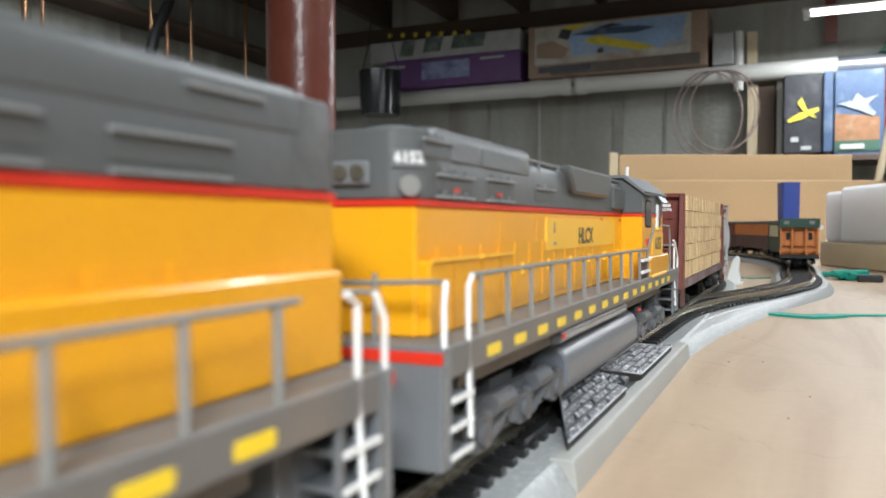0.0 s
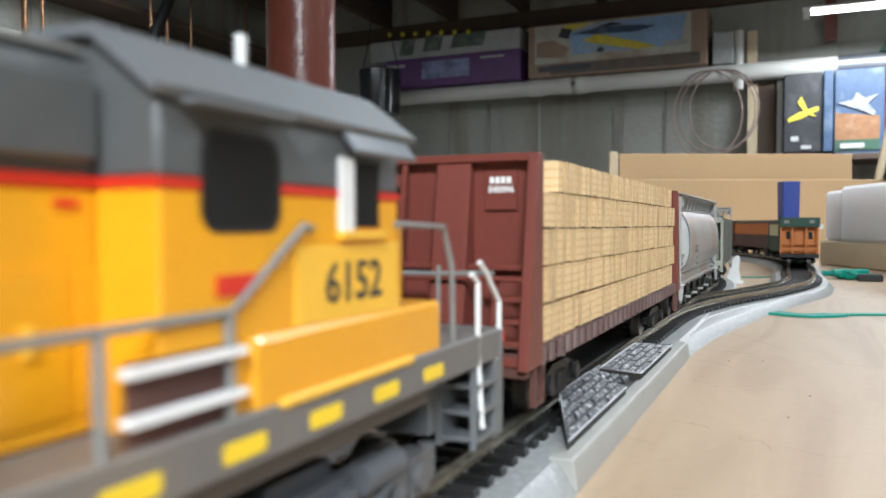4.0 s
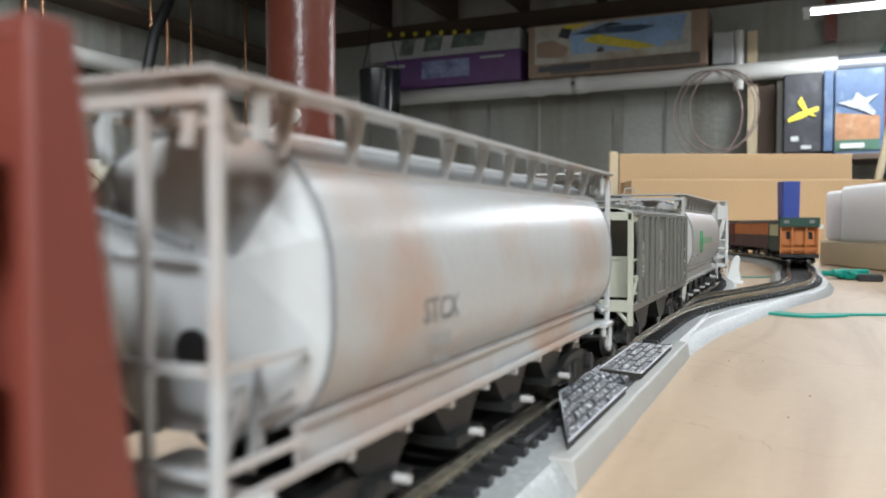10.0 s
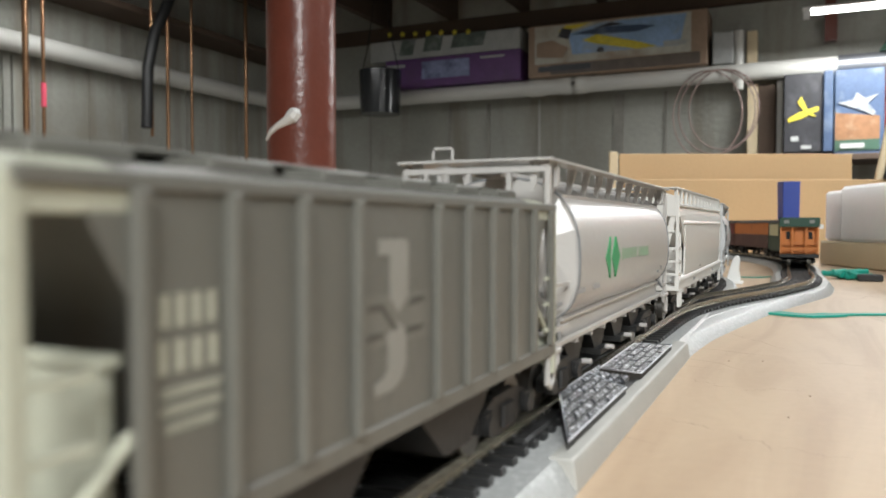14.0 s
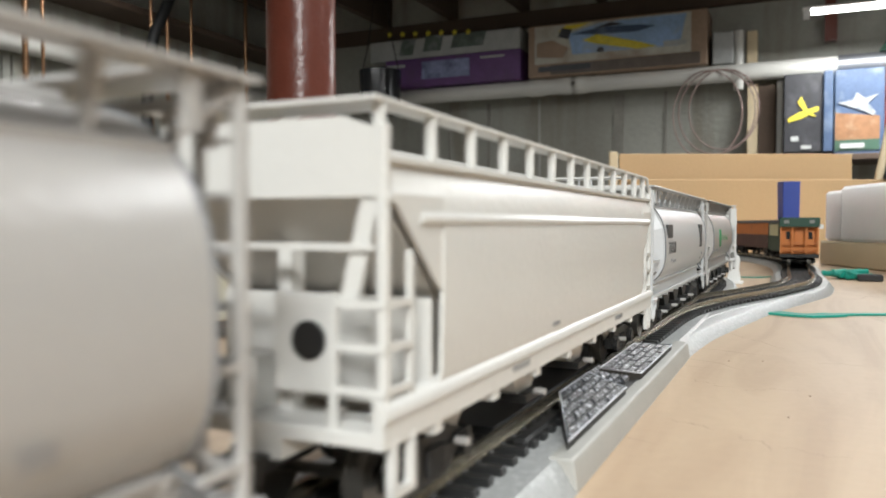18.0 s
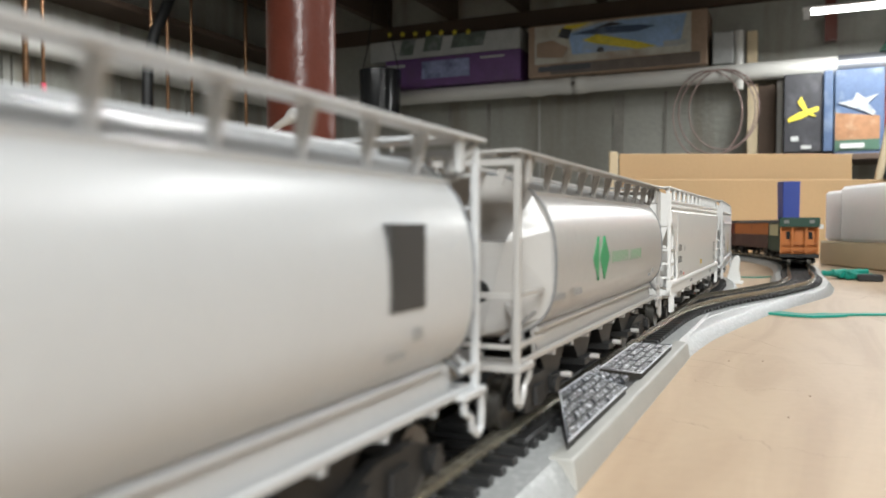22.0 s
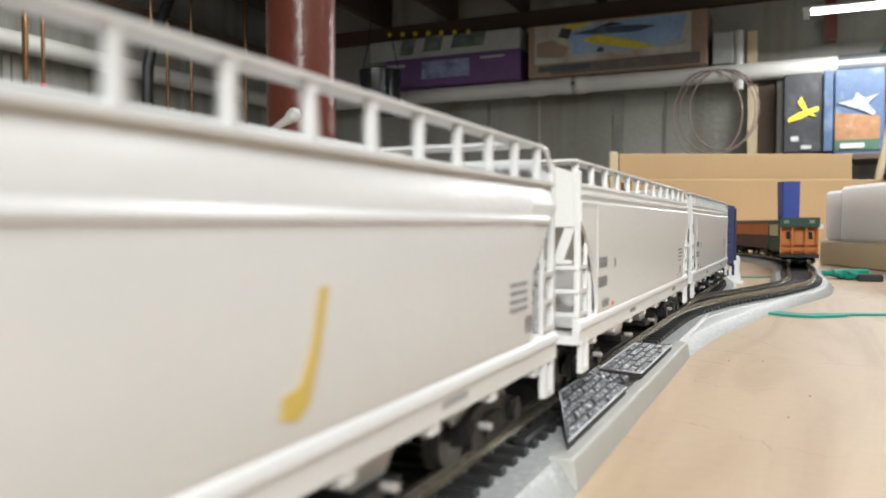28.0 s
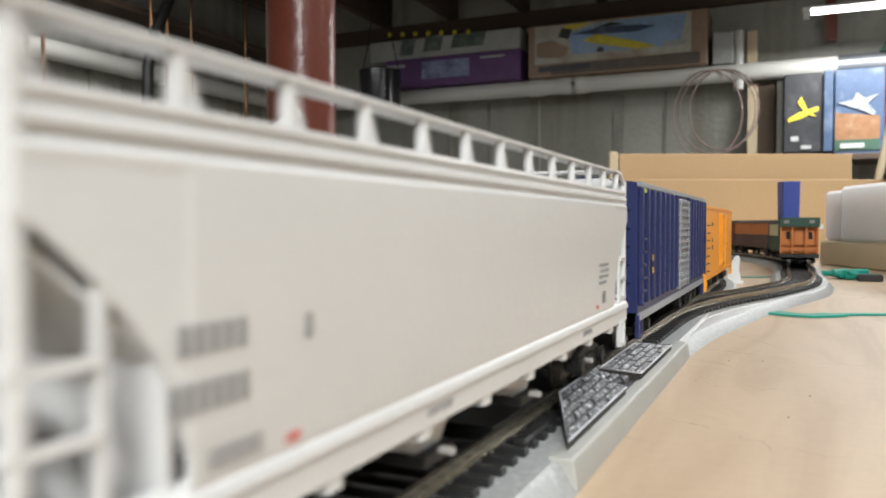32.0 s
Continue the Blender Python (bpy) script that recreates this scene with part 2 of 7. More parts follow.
def prism(bm, outline, y0, y1, k=MM, axis="y"):
    """Extrudes a closed outline: (x, z) along y, or (y, z) along x."""
    def place(u, w, s):
        return (u * k, s * k, w * k) if axis == "y" else (s * k, u * k, w * k)
    a = [bm.verts.new(place(u, w, y0)) for u, w in outline]
    b = [bm.verts.new(place(u, w, y1)) for u, w in outline]
    n = len(outline)
    for i in range(n):
        bm.faces.new((a[i], a[(i + 1) % n], b[(i + 1) % n], b[i]))
    bm.faces.new(a[::-1])
    bm.faces.new(b)


def finish(name, bm, material, bevel=0.0, smooth=True, sharp=32.0):
    bmesh.ops.recalc_face_normals(bm, faces=bm.faces)
    if bevel:
        bmesh.ops.bevel(bm, geom=[e for e in bm.edges if len(e.link_faces) == 2 and e.calc_face_angle(0) > 0.6], offset=bevel, segments=1, affect="EDGES", clamp_overlap=True)
    if smooth:
        for f in bm.faces:
            f.smooth = True
        for e in bm.edges:
            e.smooth = len(e.link_faces) == 2 and e.calc_face_angle(0) < radians(sharp)
    me = bpy.data.meshes.new(name)
    bm.to_mesh(me)
    bm.free()
    me.materials.append(material)
    return me


def part(name, bm, material, parent, label="", bevel=0.0, smooth=True):
    ob = new(name, finish(name, bm, material, bevel, smooth))
    ob.parent = parent
    if label:
        ob["label"] = label
    return ob


def thing(name, bm, material, label, category, kind="", group="", bevel=0.0, m=None, smooth=True):
    ob = new(name, finish(name, bm, material, bevel, smooth))
    if m is not None:
        ob.matrix_world = m
    return tagged(ob, label, category, group, kind)


def empty(name, label, category, group="", kind="", m=None):
    ob = new(name)
    ob.empty_display_size = 0.02
    if m is not None:
        ob.matrix_world = m
    return tagged(ob, label, category, group, kind)


def boxes(*rows):
    bm = bmesh.new()
    for r in rows:
        box(bm, *r)
    return bm


def word(text, size, material, parent, m, name="lettering", label="", thick=0.00004, bold=0.0):
    """Letters in the built-in font, laid on a face of the parent at m (local)."""
    cu = bpy.data.curves.new("text", "FONT")
    cu.body, cu.size, cu.extrude, cu.align_x, cu.align_y, cu.offset = text, size, thick, "CENTER", "CENTER", bold
    cu.resolution_u = 2
    tmp = new("text", cu)
    me = bpy.data.meshes.new_from_object(tmp.evaluated_get(bpy.context.evaluated_depsgraph_get()))
    bpy.data.objects.remove(tmp)
    bpy.data.curves.remove(cu)
    me.materials.clear()
    me.materials.append(material)
    ob = new(name, me)
    ob.parent = parent
    ob.matrix_basis = m
    if label:
        ob["label"] = label
    return ob


def on_side(x, y, z, lean=0.0):
    """A local pose on a thing's +x side: text reads along +y, faces +x. Millimetres."""
    return pose(x * MM, y * MM, z * MM, 0, lean, 0) @ Euler((radians(90), 0, radians(90))).to_matrix().to_4x4()


def each(name, rows, material, parent, label="", bevel=0.0, smooth=True):
    """One part for every box in the rows."""
    for row in rows:
        part(name, boxes(row), material, parent, label, bevel, smooth)

# ---------- room ----------
BACK_Y, LEFT_X, RIGHT_X, NEAR_Y, FLOOR_Z = 3.95, -2.70, 2.6, -2.6, -0.92
bm = bmesh.new()
box(bm, LEFT_X - 0.2, RIGHT_X + 0.2, NEAR_Y - 0.2, BACK_Y + 0.2, FLOOR_Z - 0.1, FLOOR_Z, 1)
thing("floor", bm, FLOOR_GREY, "grey concrete basement floor", "floor", "structure")
for nm, r in (("wall_back", (LEFT_X - 0.2, RIGHT_X + 0.2, BACK_Y, BACK_Y + 0.2)), ("wall_left", (LEFT_X - 0.2, LEFT_X, NEAR_Y, BACK_Y)),
              ("wall_right", (RIGHT_X, RIGHT_X + 0.2, NEAR_Y, BACK_Y)), ("wall_near", (LEFT_X - 0.2, RIGHT_X + 0.2, NEAR_Y - 0.2, NEAR_Y))):
    bm = bmesh.new()
    box(bm, *r, FLOOR_Z, CEIL + 0.2, 1)
    thing(nm, bm, CONCRETE, "stained grey poured concrete basement wall", "wall", "structure")
bm = bmesh.new()
box(bm, LEFT_X - 0.2, RIGHT_X + 0.2, NEAR_Y - 0.2, BACK_Y + 0.2, CEIL + 0.2, CEIL + 0.24, 1)
x = LEFT_X + 0.2
while x < RIGHT_X:
    box(bm, x, x + 0.04, NEAR_Y, BACK_Y, CEIL, CEIL + 0.2, 1)
    x += 0.4064
thing("ceiling", bm, JOIST, "dark open timber joists and subfloor", "ceiling", "structure")

# joint lines left by the form boards
SEAM = mat("form_joint_concrete", (0.285, 0.275, 0.245), 0.9, vary=0.3, scale=6, fine=60)
SEAM_LIGHT = mat("lime_bloom_concrete", (0.41, 0.40, 0.37), 0.9, vary=0.3, scale=8, fine=60)
for x, w, mt in ((-2.2, 0.012, SEAM), (-1.70, 0.01, SEAM), (-1.475, 0.016, SEAM), (-1.19, 0.012, SEAM_LIGHT), (-0.795, 0.05, SEAM), (-0.55, 0.014, SEAM), (0.7, 0.014, SEAM)):
    bm = bmesh.new()
    box(bm, x, x + w, BACK_Y - 0.006, BACK_Y + 0.01, FLOOR_Z, 0.70, 1)
    thing("form_joint", bm, mt, "stained vertical joint in the concrete wall", "wall joint", "structure")
for y, w in ((1.2, 0.014), (1.75, 0.02), (2.15, 0.012), (2.6, 0.03), (3.0, 0.012), (3.4, 0.02)):
    bm = bmesh.new()
    box(bm, LEFT_X - 0.01, LEFT_X + 0.006, y, y + w, FLOOR_Z, 1.0, 1)
    thing("form_joint", bm, SEAM, "stained vertical joint in the concrete wall", "wall joint", "structure")

# table
table = empty("train_table", "birch plywood train table with faint cracks in its face", "table")
part("tabletop", (lambda b: (box(b, -1.7, 0.62, -0.45, 1.72, -0.018, 0.0, 1), b)[1])(bmesh.new()), PLYWOOD, table)
for lx in (-1.6, 0.48):
    for ly in (-0.35, 1.58):
        part("leg", (lambda b: (box(b, lx, lx + 0.08, ly, ly + 0.04, FLOOR_Z, -0.018, 1), b)[1])(bmesh.new()), PINE, table)

# hairline cracks in the plywood face
CRACK = mat("crack_in_plywood", (0.3, 0.22, 0.16), 0.9, vary=0.3, scale=300)
rnd = random.Random(31)


def hairline(x0, y0, x1, y1, wide=0.00028):
    n = 16
    bm = bmesh.new()
    rows, off = [], 0.0
    d = Vector((x1 - x0, y1 - y0, 0))
    side = Vector((-d.y, d.x, 0)).normalized()
    for i in range(n + 1):
        off = off * 0.75 + rnd.uniform(-0.0016, 0.0016)
        c = Vector((x0, y0, 0.0002)) + d * (i / n) + side * off
        w = wide * rnd.uniform(0.4, 1.1) * math.sin(math.pi * (i + 0.5) / (n + 1))
        rows.append((bm.verts.new(c - side * w / 2), bm.verts.new(c + side * w / 2)))
    for a, b in zip(rows, rows[1:]):
        bm.faces.new((a[0], a[1], b[1], b[0]))
    part("crack", bm, CRACK, table, "hairline crack")


hairline(0.0321, 0.2065, 0.0465, 0.1980)
hairline(0.0465, 0.1980, 0.0575, 0.1841)
hairline(0.0281, 0.2617, 0.0439, 0.2516)
hairline(0.0439, 0.2516, 0.0627, 0.2566)
hairline(0.0324, 0.3797, 0.0588, 0.3384)
hairline(0.0647, 0.3129, 0.0891, 0.3093)
hairline(0.0579, 0.1900, 0.0733, 0.1855)
for x, y in ((0.0647, 0.2491), (0.0593, 0.2189), (0.0497, 0.3061), (0.0385, 0.3010)):
    part("speck", (lambda b: (rod(b, (x, y, 0.0), (x, y, 0.0003), 0.0003, 8, 1), b)[1])(bmesh.new()), CRACK, table)

# ---------- the track plan ----------
def arc_path(points):
    """Catmull-Rom points every few millimetres along a list of (x, y)."""
    out = []
    p = [Vector(q) for q in points]
    p = [p[0] * 2 - p[1]] + p + [p[-1] * 2 - p[-2]]
    for a, b, c, d in zip(p, p[1:], p[2:], p[3:]):
        n = max(2, int((c - b).length / 0.012))
        for i in range(n):
            t = i / n
            out.append(0.5 * ((2 * b) + (c - a) * t + (2 * a - 5 * b + 4 * c - d) * t * t + (3 * b - a - 3 * c + d) * t ** 3))
    out.append(p[-2])
    return out


LOOP_Y, LOOP_R = 0.56, 0.56


def main_at(s):
    """Place and heading of the running track s metres along it: straight, then a left-hand half circle, then back."""
    if s <= LOOP_Y:
        return Vector((0.0, s)), 0.0
    a = (s - LOOP_Y) / LOOP_R
    if a < math.pi:
        return Vector((-LOOP_R + LOOP_R * math.cos(a), LOOP_Y + LOOP_R * math.sin(a))), a
    return Vector((-2 * LOOP_R, LOOP_Y - (s - LOOP_Y - math.pi * LOOP_R))), math.pi


MAIN = [main_at(-0.42 + i * 0.012)[0] for i in range(260)]
SIDING = arc_path([(0.0, 0.30), (0.0018, 0.379), (0.0085, 0.428), (0.0203, 0.474), (0.0337, 0.514), (0.0487, 0.570), (0.0590, 0.617), (0.0632, 0.685), (0.0607, 0.758)]
                  + [(0.0605, 0.85), (0.0575, 0.93), (0.050, 1.0), (0.036, 1.07), (0.015, 1.14), (-0.015, 1.21), (-0.06, 1.28), (-0.12, 1.34), (-0.20, 1.385), (-0.30, 1.41), (-0.45, 1.42), (-0.70, 1.42)])


def sweep(bm, path, profile, close=True):
    """Sweeps an (offset to the right, z) outline in metres along the path."""
    rings = []
    for i, p in enumerate(path):
        d = (path[min(i + 1, len(path) - 1)] - path[max(i - 1, 0)]).normalized()
        r = Vector((d.y, -d.x))
        rings.append([bm.verts.new((p.x + r.x * u, p.y + r.y * u, z)) for u, z in profile])
    n = len(profile)
    for a, b in zip(rings, rings[1:]):
        for i in range(n if close else n - 1):
            bm.faces.new((a[i], a[(i + 1) % n], b[(i + 1) % n], b[i]))
    bm.faces.new(rings[0][::-1])
    bm.faces.new(rings[-1])


RAIL_Z = 0.010


def track(name, path, label, drop=0.0, wide=0.0246):
    t = empty(name, label, "track", "model railway track")
    bm = bmesh.new()
    sweep(bm, path, [(-wide, 0), (-wide + 0.0032, 0.0050 - drop), (-wide + 0.0044, 0.0058 - drop), (wide - 0.0044, 0.0058 - drop), (wide - 0.0032, 0.0050 - drop), (wide, 0)])
    part("roadbed", bm, ROADBED, t, "speckled silver-grey plastic roadbed")
    for side in (-1, 1):
        bm = bmesh.new()
        c = side * 0.0086
        sweep(bm, path, [(c - 0.0011, 0.0073), (c - 0.0011, 0.0078), (c - 0.0003, 0.0080), (c - 0.0003, 0.0092), (c - 0.0005, 0.0094), (c - 0.0005, RAIL_Z),
                         (c + 0.0005, RAIL_Z), (c + 0.0005, 0.0094), (c + 0.0003, 0.0092), (c + 0.0003, 0.0080), (c + 0.0011, 0.0078), (c + 0.0011, 0.0073)])
        part("rail", bm, RAIL, t, "tarnished nickel silver rail")
    return t


track("main_track", MAIN, "black-sleepered model railway track on grey plastic roadbed")
track("siding_track", SIDING, "curved model railway siding on grey plastic roadbed", 0.0004, 0.0230)

# widened bed where the siding leaves the main line
bm = bmesh.new()
sweep(bm, arc_path([(0.0005, 0.300), (0.0040, 0.350), (0.0105, 0.395), (0.0165, 0.430), (0.0255, 0.480), (0.0340, 0.515)]),
      [(-0.008, 0.0), (-0.008, 0.0050), (0.0190, 0.0050), (0.0203, 0.0043), (0.0235, 0.0)])
part("turnout_bed", bm, ROADBED, bpy.data.objects["siding_track"], "speckled silver-grey turnout bed")

# ---------- running gear shared by all cars ----------
SHARED = {}
WHEELS = []


def shared(key, make, material, bevel=0.0):
    if key not in SHARED:
        bm = bmesh.new()
        make(bm)
        SHARED[key] = finish(key, bm, material, bevel)
    return SHARED[key]


def put(name, me, parent, m=None, label=""):
    ob = new(name, me)
    ob.parent = parent
    if m is not None:
        ob.matrix_basis = m
    if label:
        ob["label"] = label
    return ob


def at(x, y, z, rx=0, ry=0, rz=0):
    return pose(x * MM, y * MM, z * MM, rx, ry, rz)


def wheelset_mesh(bm, r=5.2):
    rod(bm, (-11, 0, 0), (11, 0, 0), 0.9, 8)
    for s in (-1, 1):
        rod(bm, (s * 7.2, 0, 0), (s * 7.9, 0, 0), r + 0.6, 20)
        rod(bm, (s * 7.9, 0, 0), (s * 10.2, 0, 0), r, 20)
        rod(bm, (s * 10.2, 0, 0), (s * 10.35, 0, 0), r * 0.72, 16)


def sideframe_mesh(bm, wb=20.4):
    for s in (-1, 1):
        for x0, x1 in ((s * 11.2, s * 13.0),):
            x0, x1 = min(x0, x1), max(x0, x1)
            prism(bm, [(-wb / 2 - 3.2, 4.4), (-wb / 2 + 2.6, 4.0), (-4.6, 2.2), (4.6, 2.2), (wb / 2 - 2.6, 4.0), (wb / 2 + 3.2, 4.4), (wb / 2 + 3.2, 7.0), (5.5, 9.4), (-5.5, 9.4), (-wb / 2 - 3.2, 7.0)], x0, x1, axis="x")
        for y in (-wb / 2, wb / 2):
            rod(bm, (s * 13.0, y, 5.4), (s * 14.4, y, 5.4), 1.9, 10)
            box(bm, min(s * 13, s * 13.9), max(s * 13, s * 13.9), y - 2.2, y + 2.2, 5.6, 7.6)
        for i in (-1.8, 0, 1.8):
            rod(bm, (s * 13.2, i, 3.4), (s * 13.2, i, 7.4), 0.85, 8)
    box(bm, -11.5, 11.5, -2.6, 2.6, 6.2, 9.6)


def loco_sideframe_mesh(bm, wb=42.0):
    for s in (-1, 1):
        a, b = sorted((s * 11.6, s * 13.6))
        prism(bm, [(-wb / 2 - 5, 5.6), (-wb / 2 + 4, 3.4), (wb / 2 - 4, 3.4), (wb / 2 + 5, 5.6), (wb / 2 + 5, 8.6), (wb / 2 - 6, 10.4), (-wb / 2 + 6, 10.4), (-wb / 2 - 5, 8.6)], a, b, axis="x")
        for y in (-wb / 2, 0, wb / 2):
            a, b = sorted((s * 13.6, s * 15.6))
            box(bm, a, b, y - 2.6, y + 2.6, 3.6, 9.0)
            rod(bm, (s * 15.6, y, 6.0), (s * 16.4, y, 6.0), 2.0, 12)
            for d in (-4.2, 4.2):
                rod(bm, (s * 14.4, y + d, 4.6), (s * 14.4, y + d, 9.4), 1.3, 8)
        for y in (-11, 11):
            rod(bm, (s * 14.6, y - 4.5, 9.6), (s * 14.6, y + 4.5, 9.6), 1.9, 10)
            rod(bm, (s * 15.2, y - 6, 4.4), (s * 15.2, y + 5, 8.8), 0.7, 6)
    box(bm, -11, 11, -6, 6, 7.0, 12.0)


def bogie(car, y, wb=20.4, axles=2):
    if axles == 2:
        t = put("truck", shared("truck_%g" % wb, lambda b: sideframe_mesh(b, wb), BLACK), car, at(0, y, 0), "black plastic freight truck")
        places = (-wb / 2, wb / 2)
    else:
        t = put("truck", shared("loco_truck", loco_sideframe_mesh, TRUCK_GREY), car, at(0, y, 0), "grey six-wheel truck")
        places = (-wb / 2, 0, wb / 2)
    for p in places:
        WHEELS.append((put("wheelset", shared("wheelset", wheelset_mesh, STEEL), t, at(0, p, 5.2), "blackened metal wheels"), p, car.name))
    return t


def couplers(car, half):
    def make(bm):
        box(bm, -1.6, 1.6, -12, 3.6, 8.9, 11.1)
        box(bm, -2.8, 2.6, 3.2, 5.2, 8.2, 11.8)
        box(bm, 1.2, 3.2, 5.0, 8.6, 8.2, 11.8)
        box(bm, -2.8, -1.6, 5.0, 6.8, 8.2, 11.8)
        pipe(bm, [(-1.2, 2, 8.9), (-1.6, 3, 5.4), (-1.2, 4.6, 2.4)], 0.35)
    me = shared("coupler", make, BLACK, 0.0003)
    put("coupler", me, car, at(0, half - 1, 0))
    put("coupler", me, car, at(0, -half + 1, 0, 0, 0, 180))


def stirrups(car, half, z, material, x=17.4):
    def make(bm):
        for y in (-2.4, 2.4):
            box(bm, -0.6, 0.6, y - 0.5, y + 0.5, -6.0, 0.4)
        box(bm, -0.6, 0.6, -2.9, 2.9, -6.8, -5.8)
    me = shared("stirrup_" + material.name, make, material)
    for sx in (-1, 1):
        for sy in (-1, 1):
            put("stirrup_step", me, car, at(sx * x, sy * (half - 4), z))


def bars(car, material, rows, name="lettering", x=18.25):
    """Unreadable writing: rows of (y, z, width, height) laid on the camera side."""
    for y, z, w, h in rows:
        bm = bmesh.new()
        n = max(1, round(w / (h * 0.68)))
        step = w / n
        for i in range(n):
            y0 = y - w / 2 + i * step
            box(bm, x, x + 0.06, y0, y0 + step * (0.52 if material is GREEN_INK else 0.45), z - h / 2, z + h / 2)
        part(name, bm, material, car, smooth=False)


def rounded(u0, u1, w0, w1, r):
    """Outline of a rectangle with rounded corners."""
    out = []
    for cu, cw, start in ((u1 - r, w1 - r, 0), (u0 + r, w1 - r, 90), (u0 + r, w0 + r, 180), (u1 - r, w0 + r, 270)):
        out += [(cu + r * math.cos(radians(start + k * 22.5)), cw + r * math.sin(radians(start + k * 22.5))) for k in range(5)]
    return out


# ---------- diesel locomotive ----------
def locomotive(rear=-103.2, tail=110.0, second_rail=10.0, cut=4.2):
    car = empty("diesel_locomotive", "yellow and grey model diesel locomotive with white step rails", "locomotive", "locomotives of the train")
    H = 115.0
    part("frame", boxes((-18, 18, -tail + 3, H - 3, 18.4, 23.2), (-14, 14, -H + 20, H - 20, 14.5, 18.4)), WALK_GREY, car, "grey walkway and side sill", 0.0003)
    for s in (-1, 1):
        H = 114.5 if s > 0 else tail
        bm = bmesh.new()
        y0, y1 = sorted((s * (H - 3), s * H))
        box(bm, -18, 18, y0, y1, 6.0, 23.2)
        y0, y1 = sorted((s * (H - 14), s * (H - 3)))
        box(bm, -11.5, 11.5, y0, y1, 8, 18.6)
        part("pilot", bm, FRAME_GREY, car, "grey pilot plate", 0.0003)
        part("pilot_stripe", boxes((-18.05, 18.05, s * H - 0.15, s * H + 0.15, 20.9, 22.5)), STRIPE_RED, car)
        for sx in (-1, 1):
            def span(k, p, q):
                return sorted((k * p, k * q))
            st = part("step_well", boxes((*span(sx, 11, 12), *span(s, H - 11, H - 3.2), 6, 18.6)), FRAME_GREY, car, "grey step well")
            each("step_tread", [(*span(sx, 12, 17.8), *span(s, H - 11, H - 3.2), z, z + 0.7) for z in (7.0, 11.0, 15.0)], FRAME_GREY, st)
            each("step_cheek", [(*span(sx, 17, 17.9), *span(s, H - 3.6, H - 2.8), 6, 18.6), (*span(sx, 17, 17.9), *span(s, H - 11.6, H - 10.8), 6, 18.6)], FRAME_GREY, st)
            each("step_edge", [(*span(sx, 17.8, 18.2), *span(s, H - 11, H - 3.2), z, z + 0.8) for z in (7.0, 11.0, 15.0)], RAIL_WHITE if s < 0 else FRAME_GREY, st)
            bm = bmesh.new()
            if s < 0:
                pipe(bm, [(sx * 17.6, s * (H - 1.5), 8), (sx * 17.6, s * (H - 1.5), 29), (sx * 17.2, s * (H - 3.0), 32.0)], 0.42, 8)
            else:
                pipe(bm, [(sx * 17.6, H - 3.0, 18.4), (sx * 17.6, H - 1.0, 19.2), (sx * 17.6, H - 1.0, 27.4), (sx * 17.4, H - 6.5, 32.6), (sx * 17.2, H - 8.4, 34.0)], 0.42, 8)
            part("step_rail", bm, RAIL_WHITE, car, "white step handrail")
            bm = bmesh.new()
            pipe(bm, [(sx * 18.2, s * (H - second_rail + 0.4), 9), (sx * 17.6, s * (H - second_rail), 20), (sx * 17.6, s * (H - second_rail), 31), (sx * 17.4, s * (H - second_rail - 2), 32.4)], 0.42, 8)
            part("step_rail", bm, RAIL_WHITE, car, "white step handrail")
        bm = bmesh.new()
        pipe(bm, [(-17, s * (H - 2), 32.0), (-6, s * (H - 1.2), 31.6), (6, s * (H - 1.2), 31.6), (17, s * (H - 2), 32.0)], 0.4)
        for x in (-7, 7):
            rod(bm, (x, s * (H - 1.2), 22), (x, s * (H - 1.2), 33), 0.4)
        part("end_rail", bm, RAIL_GREY, car)
    # hood
    H = 115.0
    ya, yb = rear, 41.0
    part("hood_lower", boxes((-10.6, 10.6, ya, yb, 23.2, 42.6)), YELLOW, car, "yellow long hood", 0.0004)
    part("hood_stripe", boxes((-10.75, 10.75, ya - 0.15, yb, 42.6, 43.5)), STRIPE_RED, car)
    bm = bmesh.new()
    prism(bm, [(-10.6, 43.5), (10.6, 43.5), (10.6, 51.8), (9.0, 53.4), (-9.0, 53.4), (-10.6, 51.8)], ya + 8, yb)
    part("hood_upper", bm, HOOD_GREY, car, "dark grey upper hood", 0.0003)
    # tall radiator section with cut-off corners at its end
    bm = bmesh.new()
    plan = [(cut - 10.5, ya), (10.5 - cut, ya), (10.6, ya + cut), (10.62, ya + 9), (-10.62, ya + 9), (-10.6, ya + cut)]
    low = [bm.verts.new((x * MM, y * MM, 43.5 * MM)) for x, y in plan]
    high = [bm.verts.new((x * MM, y * MM, 54.2 * MM)) for x, y in plan]
    for k in range(6):
        bm.faces.new((low[k], low[(k + 1) % 6], high[(k + 1) % 6], high[k]))
    bm.faces.new(low[::-1])
    bm.faces.new(high)
    part("hood_end", bm, HOOD_GREY, car, "grey hood end with cut corners", 0.0004)
    bm = bmesh.new()
    prism(bm, [(-10.75, 49.6), (10.75, 49.6), (10.75, 53.8), (9.9, 54.9), (-9.9, 54.9), (-10.75, 53.8)], ya + 7, -51)
    part("radiator", bm, HOOD_GREY, car, "tall grey radiator section", 0.0003)
    for y in (ya + 12, ya + 26, -68):
        part("radiator_screen", boxes((10.7, 10.95, y, y + 11, 50.0, 53.0)), FRAME_GREY, car, "dark radiator screen")
